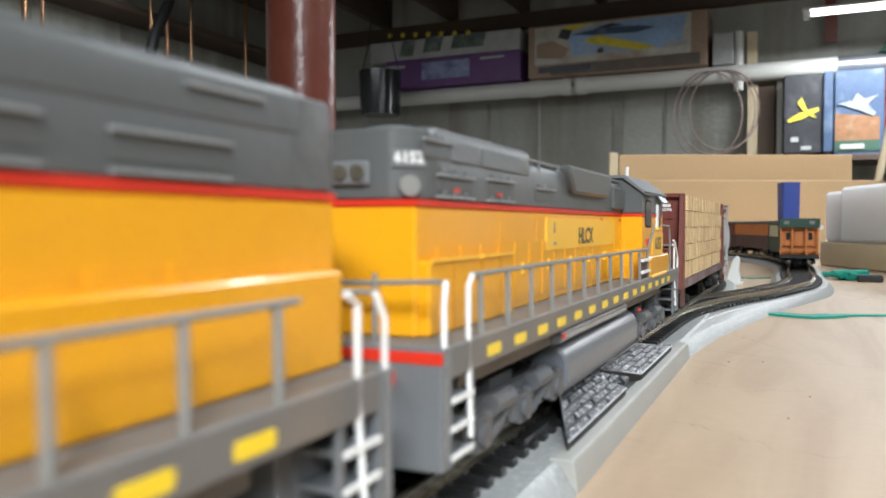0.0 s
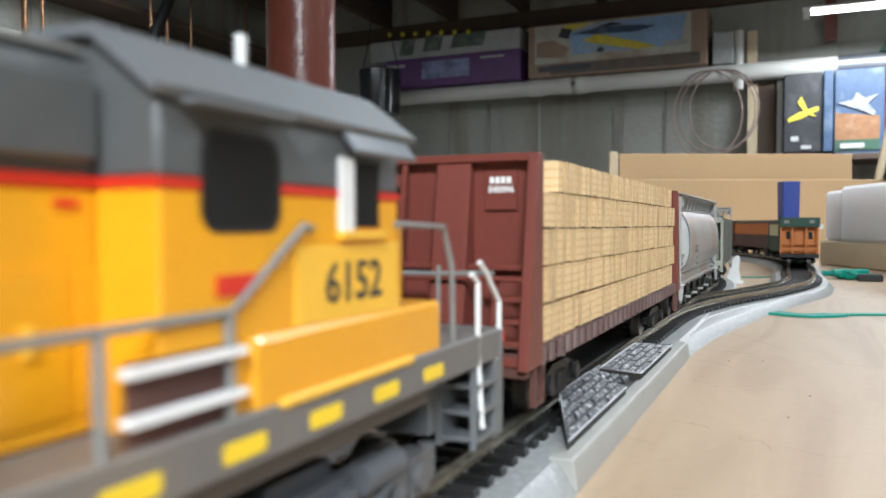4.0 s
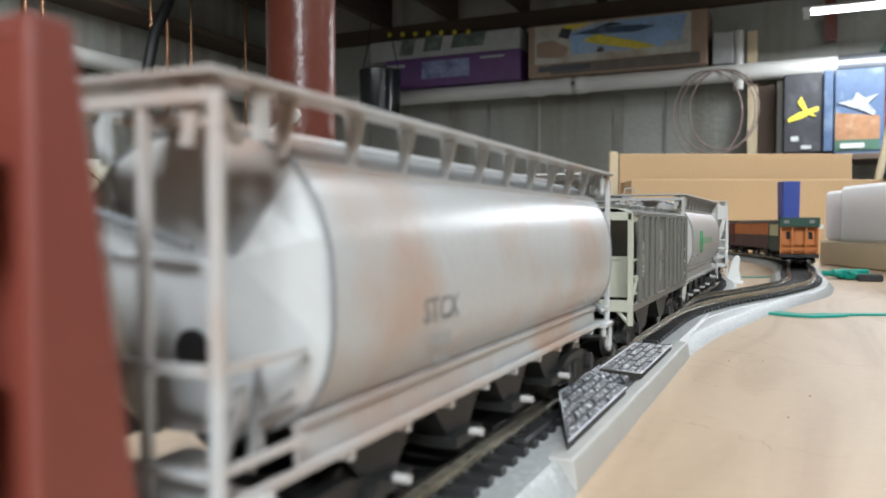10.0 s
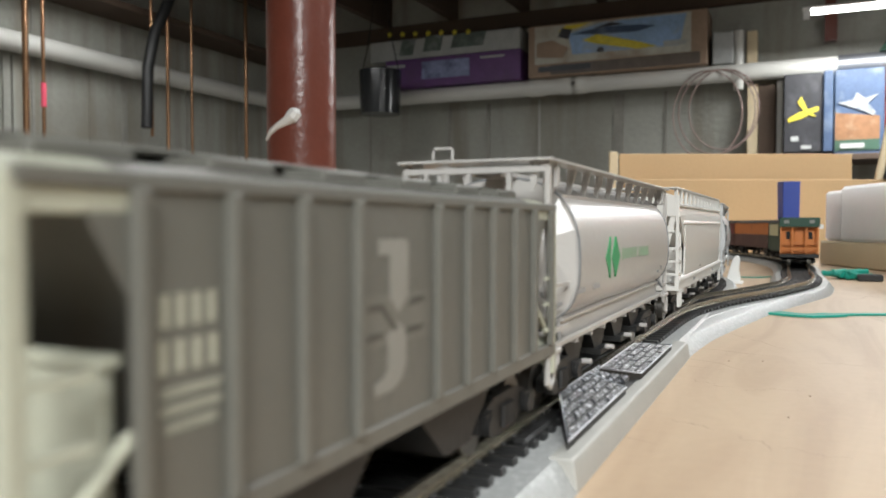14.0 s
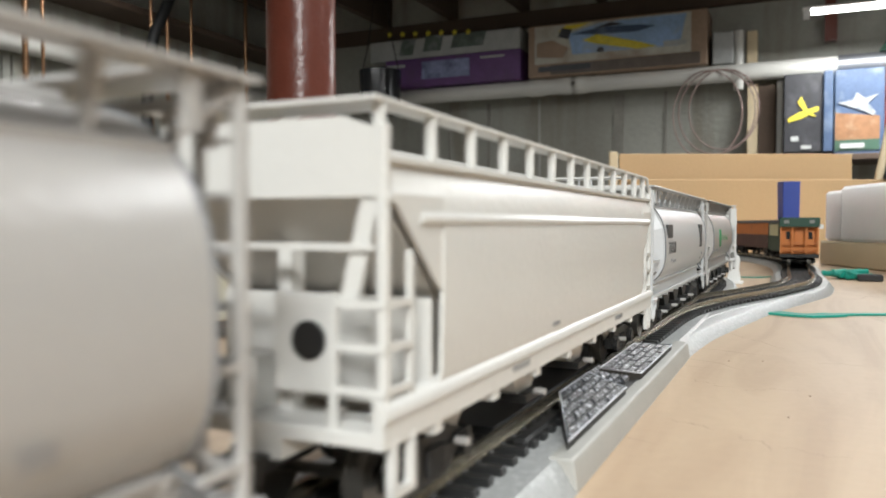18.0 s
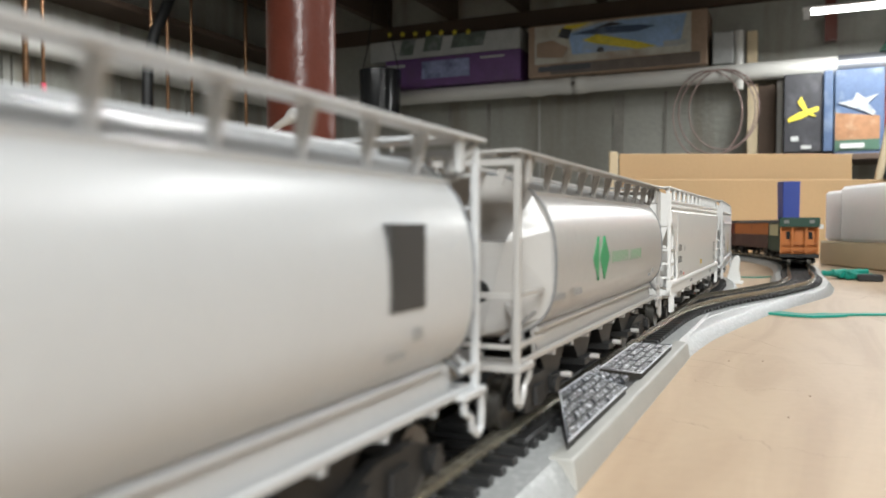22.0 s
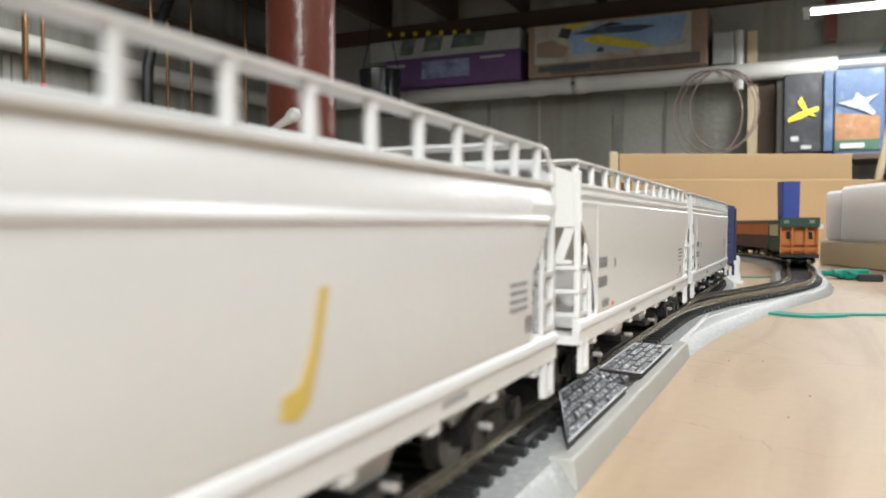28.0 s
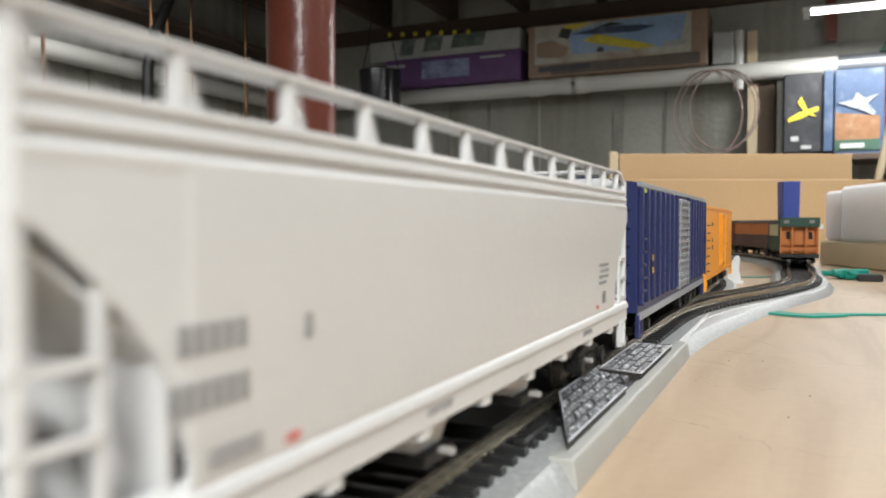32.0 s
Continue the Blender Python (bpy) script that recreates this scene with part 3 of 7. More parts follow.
    for i in range(3):
        bm = bmesh.new()
        rod(bm, (0, -90 + i * 14, 54.8), (0, -90 + i * 14, 55.6), 5.2, 20)
        part("roof_fan", bm, FRAME_GREY, car)
    bm = bmesh.new()
    prism(bm, [(-25, 52.6), (-20.5, 47.4), (14.5, 47.4), (18.5, 50.4), (18.5, 53.9), (-25, 53.9)], -12.4, 12.4, axis="x")
    part("brake_housing", bm, HOOD_GREY, car, "grey dynamic brake bulge", 0.0008)
    for y in (-10, 8):
        bm = bmesh.new()
        rod(bm, (0, y, 53.8), (0, y, 55.0), 5.6, 20)
        part("roof_fan", bm, FRAME_GREY, car)
    part("exhaust_stack", boxes((-2.5, 2.5, 29, 33, 53.2, 55.4)), FRAME_GREY, car)
    part("air_filter_box", boxes((-11.6, 11.6, 26.5, 40.5, 44.6, 51.0)), HOOD_GREY, car, "", 0.0003)
    each("roof_seam", [(8.9, 10.7, y, y + 0.5, 51.2, 53.5) for y in (-44, -30, 22)], FRAME_GREY, car)
    # paler strips added to draw highlights along the roof edges
    each("edge_highlight_rail", [(9.7, 10.4, -50, -27, 53.0, 53.5), (9.7, 10.4, 19, 40, 53.0, 53.5)], RAIL_GREY, car)
    for y in range(-96, 40, 9):
        each("hood_door", [(10.55, 10.8, y, y + 8.2, 25, 36.4), (-10.8, -10.55, y, y + 8.2, 25, 36.4)], YELLOW, car, "", 0.0)
    # hinged covers and grab rails along the grey hood, ledges paled for glints
    for y0, y1, z in ((-96, -81.5, 47.4), (-75, -60.4, 47.8), (-96, -81.5, 44.0), (-75, -60.6, 44.0), (-47, -33, 47.4), (-101, -90, 52.4)):
        each("hood_ledge", [(10.6, 11.2, y0, y1, z, z + 0.35), (-11.2, -10.6, y0, y1, z, z + 0.35)], LEDGE, car)
        if z > 45:
            each("grille", [(10.55, 10.72, y0, y1, z - 2.4, z), (-10.72, -10.55, y0, y1, z - 2.4, z)], HOOD_GREY, car)
        each("ledge_stud", [(10.7, 11.1, y0 + k, y0 + k + 0.7, z + 0.5, z + 1.1) for k in (2.0, 6.5, 11.0) if y0 + k < y1], FRAME_GREY, car)
    for y in (-68, -46, -22, 2, 26):
        each("hood_seam", [(10.5, 10.68, y, y + 0.5, 23, 42.4), (-10.68, -10.5, y, y + 0.5, 23, 42.4)], YELLOW, car)
    for y in range(-92, 38, 18):
        each("door_latch", [(10.75, 11.15, y, y + 1.0, 30, 32.4)], PALE_YELLOW, car)
    part("patch_panel", boxes((10.6, 10.9, -39.4, 30.4, 34.2, 41.4)), PALE_YELLOW, car, "paler yellow patched panel")
    part("hood_cabinet", boxes((-12.4, 12.4, ya + 1.0, -65, 23.2, 34.4)), YELLOW, car, "yellow equipment cabinet", 0.0004)
    each("cabinet_lip", [(12.3, 12.7, ya + 1.4, -82.5, 34.2, 34.8), (12.3, 12.7, -81.5, -65.2, 34.2, 34.8)], PALE_YELLOW, car)
    each("cabinet_seam", [(12.36, 12.5, y, y + 0.4, 23.6, 34.0) for y in (-94, -82, -73)], YELLOW_SHADE, car)
    for y, z in ((12, 41), (37, 41), (-89.5, 45.0), (-69.5, 45.0)):
        part("builder_mark", boxes((10.65, 10.9, y, y + 2.0, z, z + 0.7)), STRIPE_RED, car)
    word("HLCX", 5.6 * MM, LETTER, car, on_side(10.95, -5.0, 36.9), label="black block letters", bold=0.00012)
    bars(car, LETTER_GREY, [(-33, 39.2, 2.0, 2.4), (-33, 35.6, 2.4, 0.6)], x=10.95)
    each("red_plug", [(16.2, 17.0, -46.5, -45.3, 16.0, 17.2), (16.4, 17.2, 38.0, 39.0, 13.4, 14.4)], STRIPE_RED, car)
    # rear end
    turn = math.degrees(math.atan2(4.2, 4.4))
    for sx in (-1, 1):
        face = at(sx * 8.4, ya + 2.1, 0, 0, 0, sx * turn) if cut > 2 else at(sx * 7.4, ya, 0)
        board = part("number_board", boxes((-2.6, 2.6, -0.4, 0.4, 48.4, 51.0)), FRAME_GREY, car)
        board.matrix_basis = face
        word("6152", 2.3 * MM, LETTER_WHITE, board, at(0, -0.46, 49.7, 90, 0, 0), bold=0.00006)
        bm = bmesh.new()
        rod(bm, (0, 0.4, 45.6), (0, -1.0, 45.6), 1.6, 16)
        lamp = part("marker_lamp", bm, RAIL_GREY, car)
        lamp.matrix_basis = face
    part("headlight", boxes((-3.2, 3.2, ya - 0.9, ya, 45.6, 49.4)), FRAME_GREY, car, "", 0.0004)
    for x in (-1.5, 1.5):
        bm = bmesh.new()
        rod(bm, (x, ya - 0.8, 47.6), (x, ya - 1.3, 47.6), 1.2, 16)
        part("headlight_lens", bm, RAIL, car, "silvered headlight lens")
    # cab and nose
    bm = bmesh.new()
    prism(bm, [(41, 22.6), (80, 22.6), (80, 42.6), (41, 42.6)], -17, 17, axis="x")
    part("cab_lower", bm, YELLOW, car, "yellow cab side", 0.0003)
    part("cab_stripe", boxes((-17.12, 17.12, 40.9, 80.1, 42.6, 43.4)), STRIPE_RED, car)
    bm = bmesh.new()
    prism(bm, [(-17, 43.4), (17, 43.4), (17, 50.0), (11, 54.4), (-11, 54.4), (-17, 50.0)], 41, 80)
    part("cab_upper", bm, HOOD_GREY, car, "grey cab top", 0.0003)
    bm = bmesh.new()
    prism(bm, [(-18, 50.3), (-17.6, 49.6), (-11, 54.5), (11, 54.5), (17.6, 49.6), (18, 50.3), (11.4, 55.4), (-11.4, 55.4)], 40, 83)
    part("cab_roof", bm, FRAME_GREY, car, "grey cab roof", 0.0)
    for s in (-1, 1):
        bm = bmesh.new()
        prism(bm, rounded(45.6, 56.4, 39.0, 47.8, 2.0), *sorted((s * 16.9, s * 17.15)), axis="x")
        w = part("window_gasket", bm, BLACK, car, "black window gasket")
        bm = bmesh.new()
        prism(bm, rounded(46.2, 55.8, 39.6, 47.2, 1.7), *sorted((s * 17.1, s * 17.22)), axis="x")
        part("cab_window", bm, GLASS_DARK, w, "dark side window")
        each("windscreen", [(min(s * 2, s * 7), max(s * 2, s * 7), 79.9, 80.3, 42, 49), (min(s * 10.5, s * 16), max(s * 10.5, s * 16), 79.9, 80.3, 40, 48.5)], GLASS_DARK, car)
        part("corner_window", boxes((min(s * 16.9, s * 17.2), max(s * 16.9, s * 17.2), 69.4, 75.0, 39.4, 46.6)), GLASS_DARK, car, "narrow dark window")
        part("window_post", boxes((min(s * 16.9, s * 17.4), max(s * 16.9, s * 17.4), 66.6, 69.2, 39.0, 46.8)), RAIL_WHITE, car, "pale window post")
        part("window_ledge", boxes((min(s * 16.9, s * 17.9), max(s * 16.9, s * 17.9), 66.4, 75.4, 38.2, 39.0)), PALE_YELLOW, car)
        bm = bmesh.new()
        prism(bm, [(s * 17.1, 50.2), (s * 19.0, 47.6), (s * 18.8, 47.2), (s * 16.9, 49.8)], 67, 81)
        part("window_visor", bm, TANK_GREY, car, "tilted grey visor")
        part("sunshade", boxes((min(s * 17.2, s * 19.4), max(s * 17.2, s * 19.4), 43, 56, 49.2, 49.6)), FRAME_GREY, car)
    each("visor_plate", [(-17, 17, 80, 83, 50.0, 50.6), (4, 12, 80.2, 83, 47.5, 50)], RAIL_GREY, car)
    each("number_board", [(4, 10.5, 80.2, 82, 50.6, 53.4), (-10.5, -4, 80.2, 82, 50.6, 53.4)], FRAME_GREY, car)
    bm = bmesh.new()
    prism(bm, [(-10, 22.6), (10, 22.6), (10, 39.6), (8.5, 41), (-8.5, 41), (-10, 39.6)], 80, 95)
    part("nose", bm, YELLOW, car, "low yellow nose", 0.0005)
    part("battery_box", boxes((-17.7, 17.7, 51.5, 91, 22.6, 29.6)), YELLOW, car, "yellow battery boxes", 0.0005)
    part("box_lip", boxes((17.6, 18.3, 55, 82, 22.6, 23.6)), PALE_YELLOW, car, "", 0.0002)
    part("builder_mark", boxes((17.0, 17.2, 47.4, 52.6, 33.6, 35.4)), STRIPE_RED, car)
    part("number_patch", boxes((17.0, 17.2, 58.6, 79.6, 29.7, 37.6)), PALE_YELLOW, car)
    word("6152", 6.0 * MM, LETTER, car, on_side(17.25, 69.6, 33.4), label="black cab number", bold=0.0001)
    # flat brown sheet paints the shade of a step well, none is cut
    part("step_recess", boxes((16.9, 17.1, 37.5, 49.5, 23.0, 29.6)), OXIDE_DARK, car, "flat brown sheet for the shaded step recess")
    each("side_step", [(16.9, 18.3, 37, 50, 28.6, 29.3), (16.9, 18.3, 37, 50, 25.0, 25.7)], RAIL_WHITE, car)
    bm = bmesh.new()
    rod(bm, (8, 62, 54), (8, 62, 59.5), 0.6, 8)
    part("antenna", bm, RAIL_WHITE, car)
    bm = bmesh.new()
    for dx in (-1.5, 0, 1.5):
        rod(bm, (dx - 3, 52, 56.2), (dx - 3, 58, 56.2), 0.7, 8, r2=1.0)
    part("air_horn", bm, FRAME_GREY, car)
    # side handrails
    for sx in (-1, 1):
        bm = bmesh.new()
        pipe(bm, [(sx * 17.3, -98.0, 32.4), (sx * 17.3, 49, 32.2), (sx * 17.6, 57, 38.0), (sx * 17.5, 59.5, 39.6), (sx * 17.0, 61.5, 39.4)], 0.42)
        part("handrail", bm, RAIL_GREY, car, "grey wire handrail")
        for y in (-94.6, -82.4, -70.0, -57.0, -44.4, -31.8, -18.6, -5.0, 8.6, 22.0, 35.0, 48.6):
            bm = bmesh.new()
            rod(bm, (sx * 17.5, y, 19), (sx * 17.3, y, 32.4), 0.5, 6)
            part("stanchion", bm, RAIL_GREY, car)
        bm = bmesh.new()
        pipe(bm, [(sx * 17.0, 79, 39.8), (sx * 17.3, 92.5, 39.4), (sx * 17.3, 95.5, 34), (sx * 17.3, 96, 22)], 0.42)
        part("handrail", bm, RAIL_GREY, car)
        for k in range(15):
            y = -90.4 + k * 12.75
            bm = bmesh.new()
            prism(bm, rounded(y - 2.9, y + 2.9, 19.5, 21.3, 0.5), *sorted((sx * 17.95, sx * 18.1)), axis="x")
            part("sill_reflector", bm, REFLECTOR, car)
    # fuel tank, air reservoirs and trucks
    bm = bmesh.new()
    prism(bm, [(-13, 2.4), (13, 2.4), (15.6, 3.6), (16.5, 5.6), (16.6, 9.4), (16.2, 11.0), (15.4, 12.4), (14.2, 13.4), (12.4, 14.2), (-12.4, 14.2), (-15.4, 12.4), (-16.6, 9.4), (-15.6, 3.6)], -42, 37)
    part("fuel_tank", bm, TANK_GREY, car, "grey fuel tank", 0.0006)
    for sx in (-1, 1):
        bm = bmesh.new()
        rod(bm, (sx * 15.0, -47, 16.4), (sx * 15.0, 20, 16.4), 1.7, 14)
        part("air_reservoir", bm, RESERVOIR, car, "silver-grey air reservoir")
    bogie(car, -68, 42, 3)
    bogie(car, 68, 42, 3)
    couplers(car, H)
    return car


# ---------- centre-beam flat car and its lumber ----------
def centerbeam():
    L = 188.0
    car = empty("lumber_flat_car", "mineral-red bulkhead centre-beam flat car", "flat car")
    part("deck", boxes((-16.6, 16.6, -L / 2, L / 2, 14.0, 16.8), (-4, 4, -L / 2 + 8, L / 2 - 8, 7.5, 14)), OXIDE_DARK, car, "weathered brown deck and sill", 0.0003)
    for sx in (-1, 1):
        bm = bmesh.new()
        prism(bm, [(-L / 2, 13.2), (-L / 2 + 26, 12.5), (L / 2 - 26, 12.5), (L / 2, 13.2), (L / 2, 14.0), (-L / 2, 14.0)], *sorted((sx * 15.4, sx * 16.6)), axis="x")
        part("side_sill", bm, OXIDE_DARK, car)
        for i in range(30):
            y = -L / 2 + 7 + i * (L - 14) / 29
            part("stake_pocket", boxes((min(sx * 16.6, sx * 17.0), max(sx * 16.6, sx * 17.0), y - 1.3, y + 1.3, 12.8, 16.2)), DUSTY_POCKET, car)
    part("centre_beam", boxes((-1.0, 1.0, -L / 2 + 3, L / 2 - 3, 16.8, 51.0)), OXIDE, car)
    def out(z):
        return 98.0 - (z - 13) * 0.152

    for s in (-1, 1):
        def ys(a, b):
            return sorted((s * a, s * b))
        bm = bmesh.new()
        box(bm, -16, 16, *ys(88.7, 89.6), 14, 52.4)
        bh = part("bulkhead", bm, OXIDE, car, "red steel end bulkhead")
        for sx in (-1, 1):
            bm = bmesh.new()
            prism(bm, [(s * 88.4, 13), (s * 98.0, 13), (s * 91.9, 53.2), (s * 88.4, 53.2)], *sorted((sx * 15.2, sx * 17.3)), axis="x")
            part("corner_post", bm, OXIDE, bh, "", 0.0003)
        part("top_bar", boxes((-15.2, 15.2, *ys(88.6, 91.9), 51.6, 53.2)), OXIDE, bh, "", 0.0002)
        bm = bmesh.new()
        prism(bm, [(s * 89.4, 13), (s * 97.0, 13), (s * 91.6, 51.6), (s * 89.4, 51.6)], -3.6, 3.6, axis="x")
        part("centre_post", bm, OXIDE, bh, "", 0.0003)
        each("cross_bar", [(-15.4, 15.4, *ys(out(29.8) - 0.2, out(29.8) + 0.7), 29.2, 30.2), (-15.2, 15.2, *ys(89.6, 92.5), 31.0, 32.2), (-15.2, 15.2, *ys(93, 97), 13.6, 15.4)], OXIDE, bh, "", 0.0002)
        for z in range(18, 51, 5):
            part("ladder_rung", boxes((-15.4, -10.6, *ys(out(z) - 1.2, out(z) - 0.2), z, z + 0.9)), OXIDE, bh)
        for x0, z1 in ((-11.0, 51.6), (9.6, 29.4)):
            bm = bmesh.new()
            prism(bm, [(s * (out(14) - 1.4), 14), (s * (out(14) - 0.4), 14), (s * (out(z1) - 0.4), z1), (s * (out(z1) - 1.4), z1)], x0, x0 + 1.0, axis="x")
            part("ladder_rail", bm, OXIDE, bh)
        for z in (17.5, 21.5, 25.5):
            part("ladder_rung", boxes((10.0, 15.3, *ys(out(z) - 1.2, out(z) - 0.2), z, z + 0.9)), OXIDE, bh)
        part("name_plate", boxes((6.2, 12.6, *ys(89.6, 90.3), 42.6, 50.0)), OXIDE, bh)
        y = s * 90.4
        word("545096", 1.75 * MM, LETTER_WHITE, bh, at(9.4, s * 90.42, 46.4, 90, 0, 0 if s < 0 else 180), bold=0.00005)
        for z, w, n in ((48.2, 4.6, 4),):
            bm = bmesh.new()
            for i in range(n):
                x0 = 9.4 - w / 2 + i * w / n
                box(bm, x0, x0 + w / n * 0.78, y - 0.06, y + 0.06, z - 0.65, z + 0.65)
            part("lettering", bm, LETTER_WHITE, bh)
    each("end_sill", [(-16.6, 16.6, -L / 2 - 2.5, -L / 2, 11.5, 16.0), (-16.6, 16.6, L / 2, L / 2 + 2.5, 11.5, 16.0)], OXIDE_DARK, car, "", 0.0002)
    bogie(car, -62)
    bogie(car, 62)
    couplers(car, L / 2 + 2)
    stirrups(car, L / 2, 12.5, OXIDE_DARK, 16.6)
    return car


def board_material():
    """Sawn pine bundle: pale boards with thin dark gaps between the layers."""
    m = mat("sawn_pine_bundle", (0.72, 0.53, 0.285), 0.6, vary=0.08, scale=90, fine=900, bump=0.1)
    nt = m.node_tree
    b = nt.nodes["Principled BSDF"]
    src = b.inputs["Base Color"].links[0].from_socket
    tex = nt.nodes.new("ShaderNodeTexCoord")
    info = nt.nodes.new("ShaderNodeObjectInfo")
    sep = nt.nodes.new("ShaderNodeSeparateXYZ")
    nt.links.new(tex.outputs["Object"], sep.inputs[0])
    fr = nt.nodes.new("ShaderNodeMath")
    fr.operation = "MULTIPLY"
    fr.inputs[1].default_value = 1 / 0.00178
    bow = nt.nodes.new("ShaderNodeTexNoise")
    bow.inputs["Scale"].default_value, bow.inputs["Detail"].default_value = 140.0, 2
    nt.links.new(tex.outputs["Object"], bow.inputs["Vector"])
    bent = nt.nodes.new("ShaderNodeMath")
    bent.operation = "MULTIPLY_ADD"
    bent.inputs[1].default_value = 0.0012
    nt.links.new(bow.outputs["Fac"], bent.inputs[0])
    nt.links.new(sep.outputs["Z"], bent.inputs[2])
    nt.links.new(bent.outputs[0], fr.inputs[0])
    fr2 = nt.nodes.new("ShaderNodeMath")
    fr2.operation = "FRACT"
    nt.links.new(fr.outputs[0], fr2.inputs[0])
    ramp = nt.nodes.new("ShaderNodeValToRGB")
    e = ramp.color_ramp.elements
    e[0].position, e[0].color = 0.04, (0.74, 0.6, 0.42, 1)
    e[1].position, e[1].color = 0.34, (1, 1, 1, 1)
    nt.links.new(fr2.outputs[0], ramp.inputs[0])
    mix = nt.nodes.new("ShaderNodeMix")
    mix.data_type, mix.blend_type = "RGBA", "MULTIPLY"
    mix.inputs["Factor"].default_value = 0.85
    nt.links.new(src, mix.inputs["A"])
    nt.links.new(ramp.outputs[0], mix.inputs["B"])
    hv = nt.nodes.new("ShaderNodeHueSaturation")
    mr = nt.nodes.new("ShaderNodeMapRange")
    mr.inputs["To Min"].default_value, mr.inputs["To Max"].default_value = 0.94, 1.06
    nt.links.new(info.outputs["Random"], mr.inputs["Value"])
    nt.links.new(mr.outputs[0], hv.inputs["Value"])
    nt.links.new(mix.outputs["Result"], hv.inputs["Color"])
    nt.links.new(hv.outputs["Color"], b.inputs["Base Color"])
    return m


LUMBER = board_material()
SEAM_BROWN = mat("brown_seam_between_boards", (0.4, 0.285, 0.15), 0.7, vary=0.3, scale=160, fine=700)
# dark tone stands in for shade between the boards
GAP_SHADE = mat("painted_gap_shade", (0.11, 0.075, 0.042), 0.7, vary=0.1)


def lumber_load():
    load = empty("lumber_load", "stacked pale yellow pine lumber bundles in five tiers", "lumber")
    rnd = random.Random(5)
    y_lo, y_hi = -88.5, 88.0
    ends = [(0.2, -6.2), (0.4, -1.6), (0.0, -5.4), (0.3, -1.2), (12.6, -10.8)]
    # core added behind the bundles, coloured dark so the gaps look shaded
    part("core_block", boxes((-14.2, -1.4, y_lo + 15, y_hi - 13, 16.9, 52.0), (1.4, 14.2, y_lo + 15, y_hi - 13, 16.9, 52.0)), GAP_SHADE, load, "dark core painted in for the shade between boards")
    for side in (-1, 1):
        seams = []
        for tier in range(5):
            z0 = 16.9 + tier * 7.28 + (0.25 if tier else 0.0)
            tall = 6.5 if tier == 4 else 7.1
            lo, hi = y_lo + ends[tier][0], y_hi + ends[tier][1]
            kept = [s for s in seams if rnd.random() < 0.72 and lo + 3 < s < hi - 3]
            seams = kept[:]
            y = lo
            while y < hi - 2:
                y += rnd.choice((2.2, 4.0, 5.5, 7.0, 8.5, 11.0)) * rnd.uniform(0.85, 1.15)
                if y < hi - 2 and all(abs(y - s) > 1.2 for s in kept):
                    seams.append(y)
            seams.sort()
            cuts = [lo] + seams + [hi]
            for c0, c1 in zip(cuts, cuts[1:]):
                out = 16.75 + rnd.uniform(-0.3, 0.22)
                gap = rnd.choice((0.4, 0.55, 0.7, 0.9))
                dz = rnd.uniform(-0.07, 0.05)
                bm = boxes((side * out if side < 0 else 1.3, -1.3 if side < 0 else out, 0.0, max(0.6, c1 - c0 - gap), 0.1 + rnd.uniform(0, 0.2), tall))
                ob = part("plank_block", bm, LUMBER, load, "", 0.00008, False)
                ob.location = (0, c0 * MM, (z0 + dz) * MM)
                if side > 0 and c0 > lo:
                    part("seam_line", boxes((16.4, 16.98, c0 - gap * 0.5 - 0.1, c0 - 0.1, z0 + 0.1, z0 + tall)), SEAM_BROWN, load, "", 0.0, False)
    return load


# ---------- covered hoppers ----------
def strip(bm, half_outline, y0, y1, t=0.7):
    """A bent sheet of thickness t, extruded along y, open below: left edge over the roof to the right edge."""
    right = list(half_outline)
    full = [(-x, z) for x, z in right] + [(x, z) for x, z in reversed(right) if x > 0]
    inner = [(x * (1 - t / 18.0), z - t * (0.3 if abs(x) > 12 else 1.0)) for x, z in full]
    prism(bm, full + inner[::-1], y0, y1)


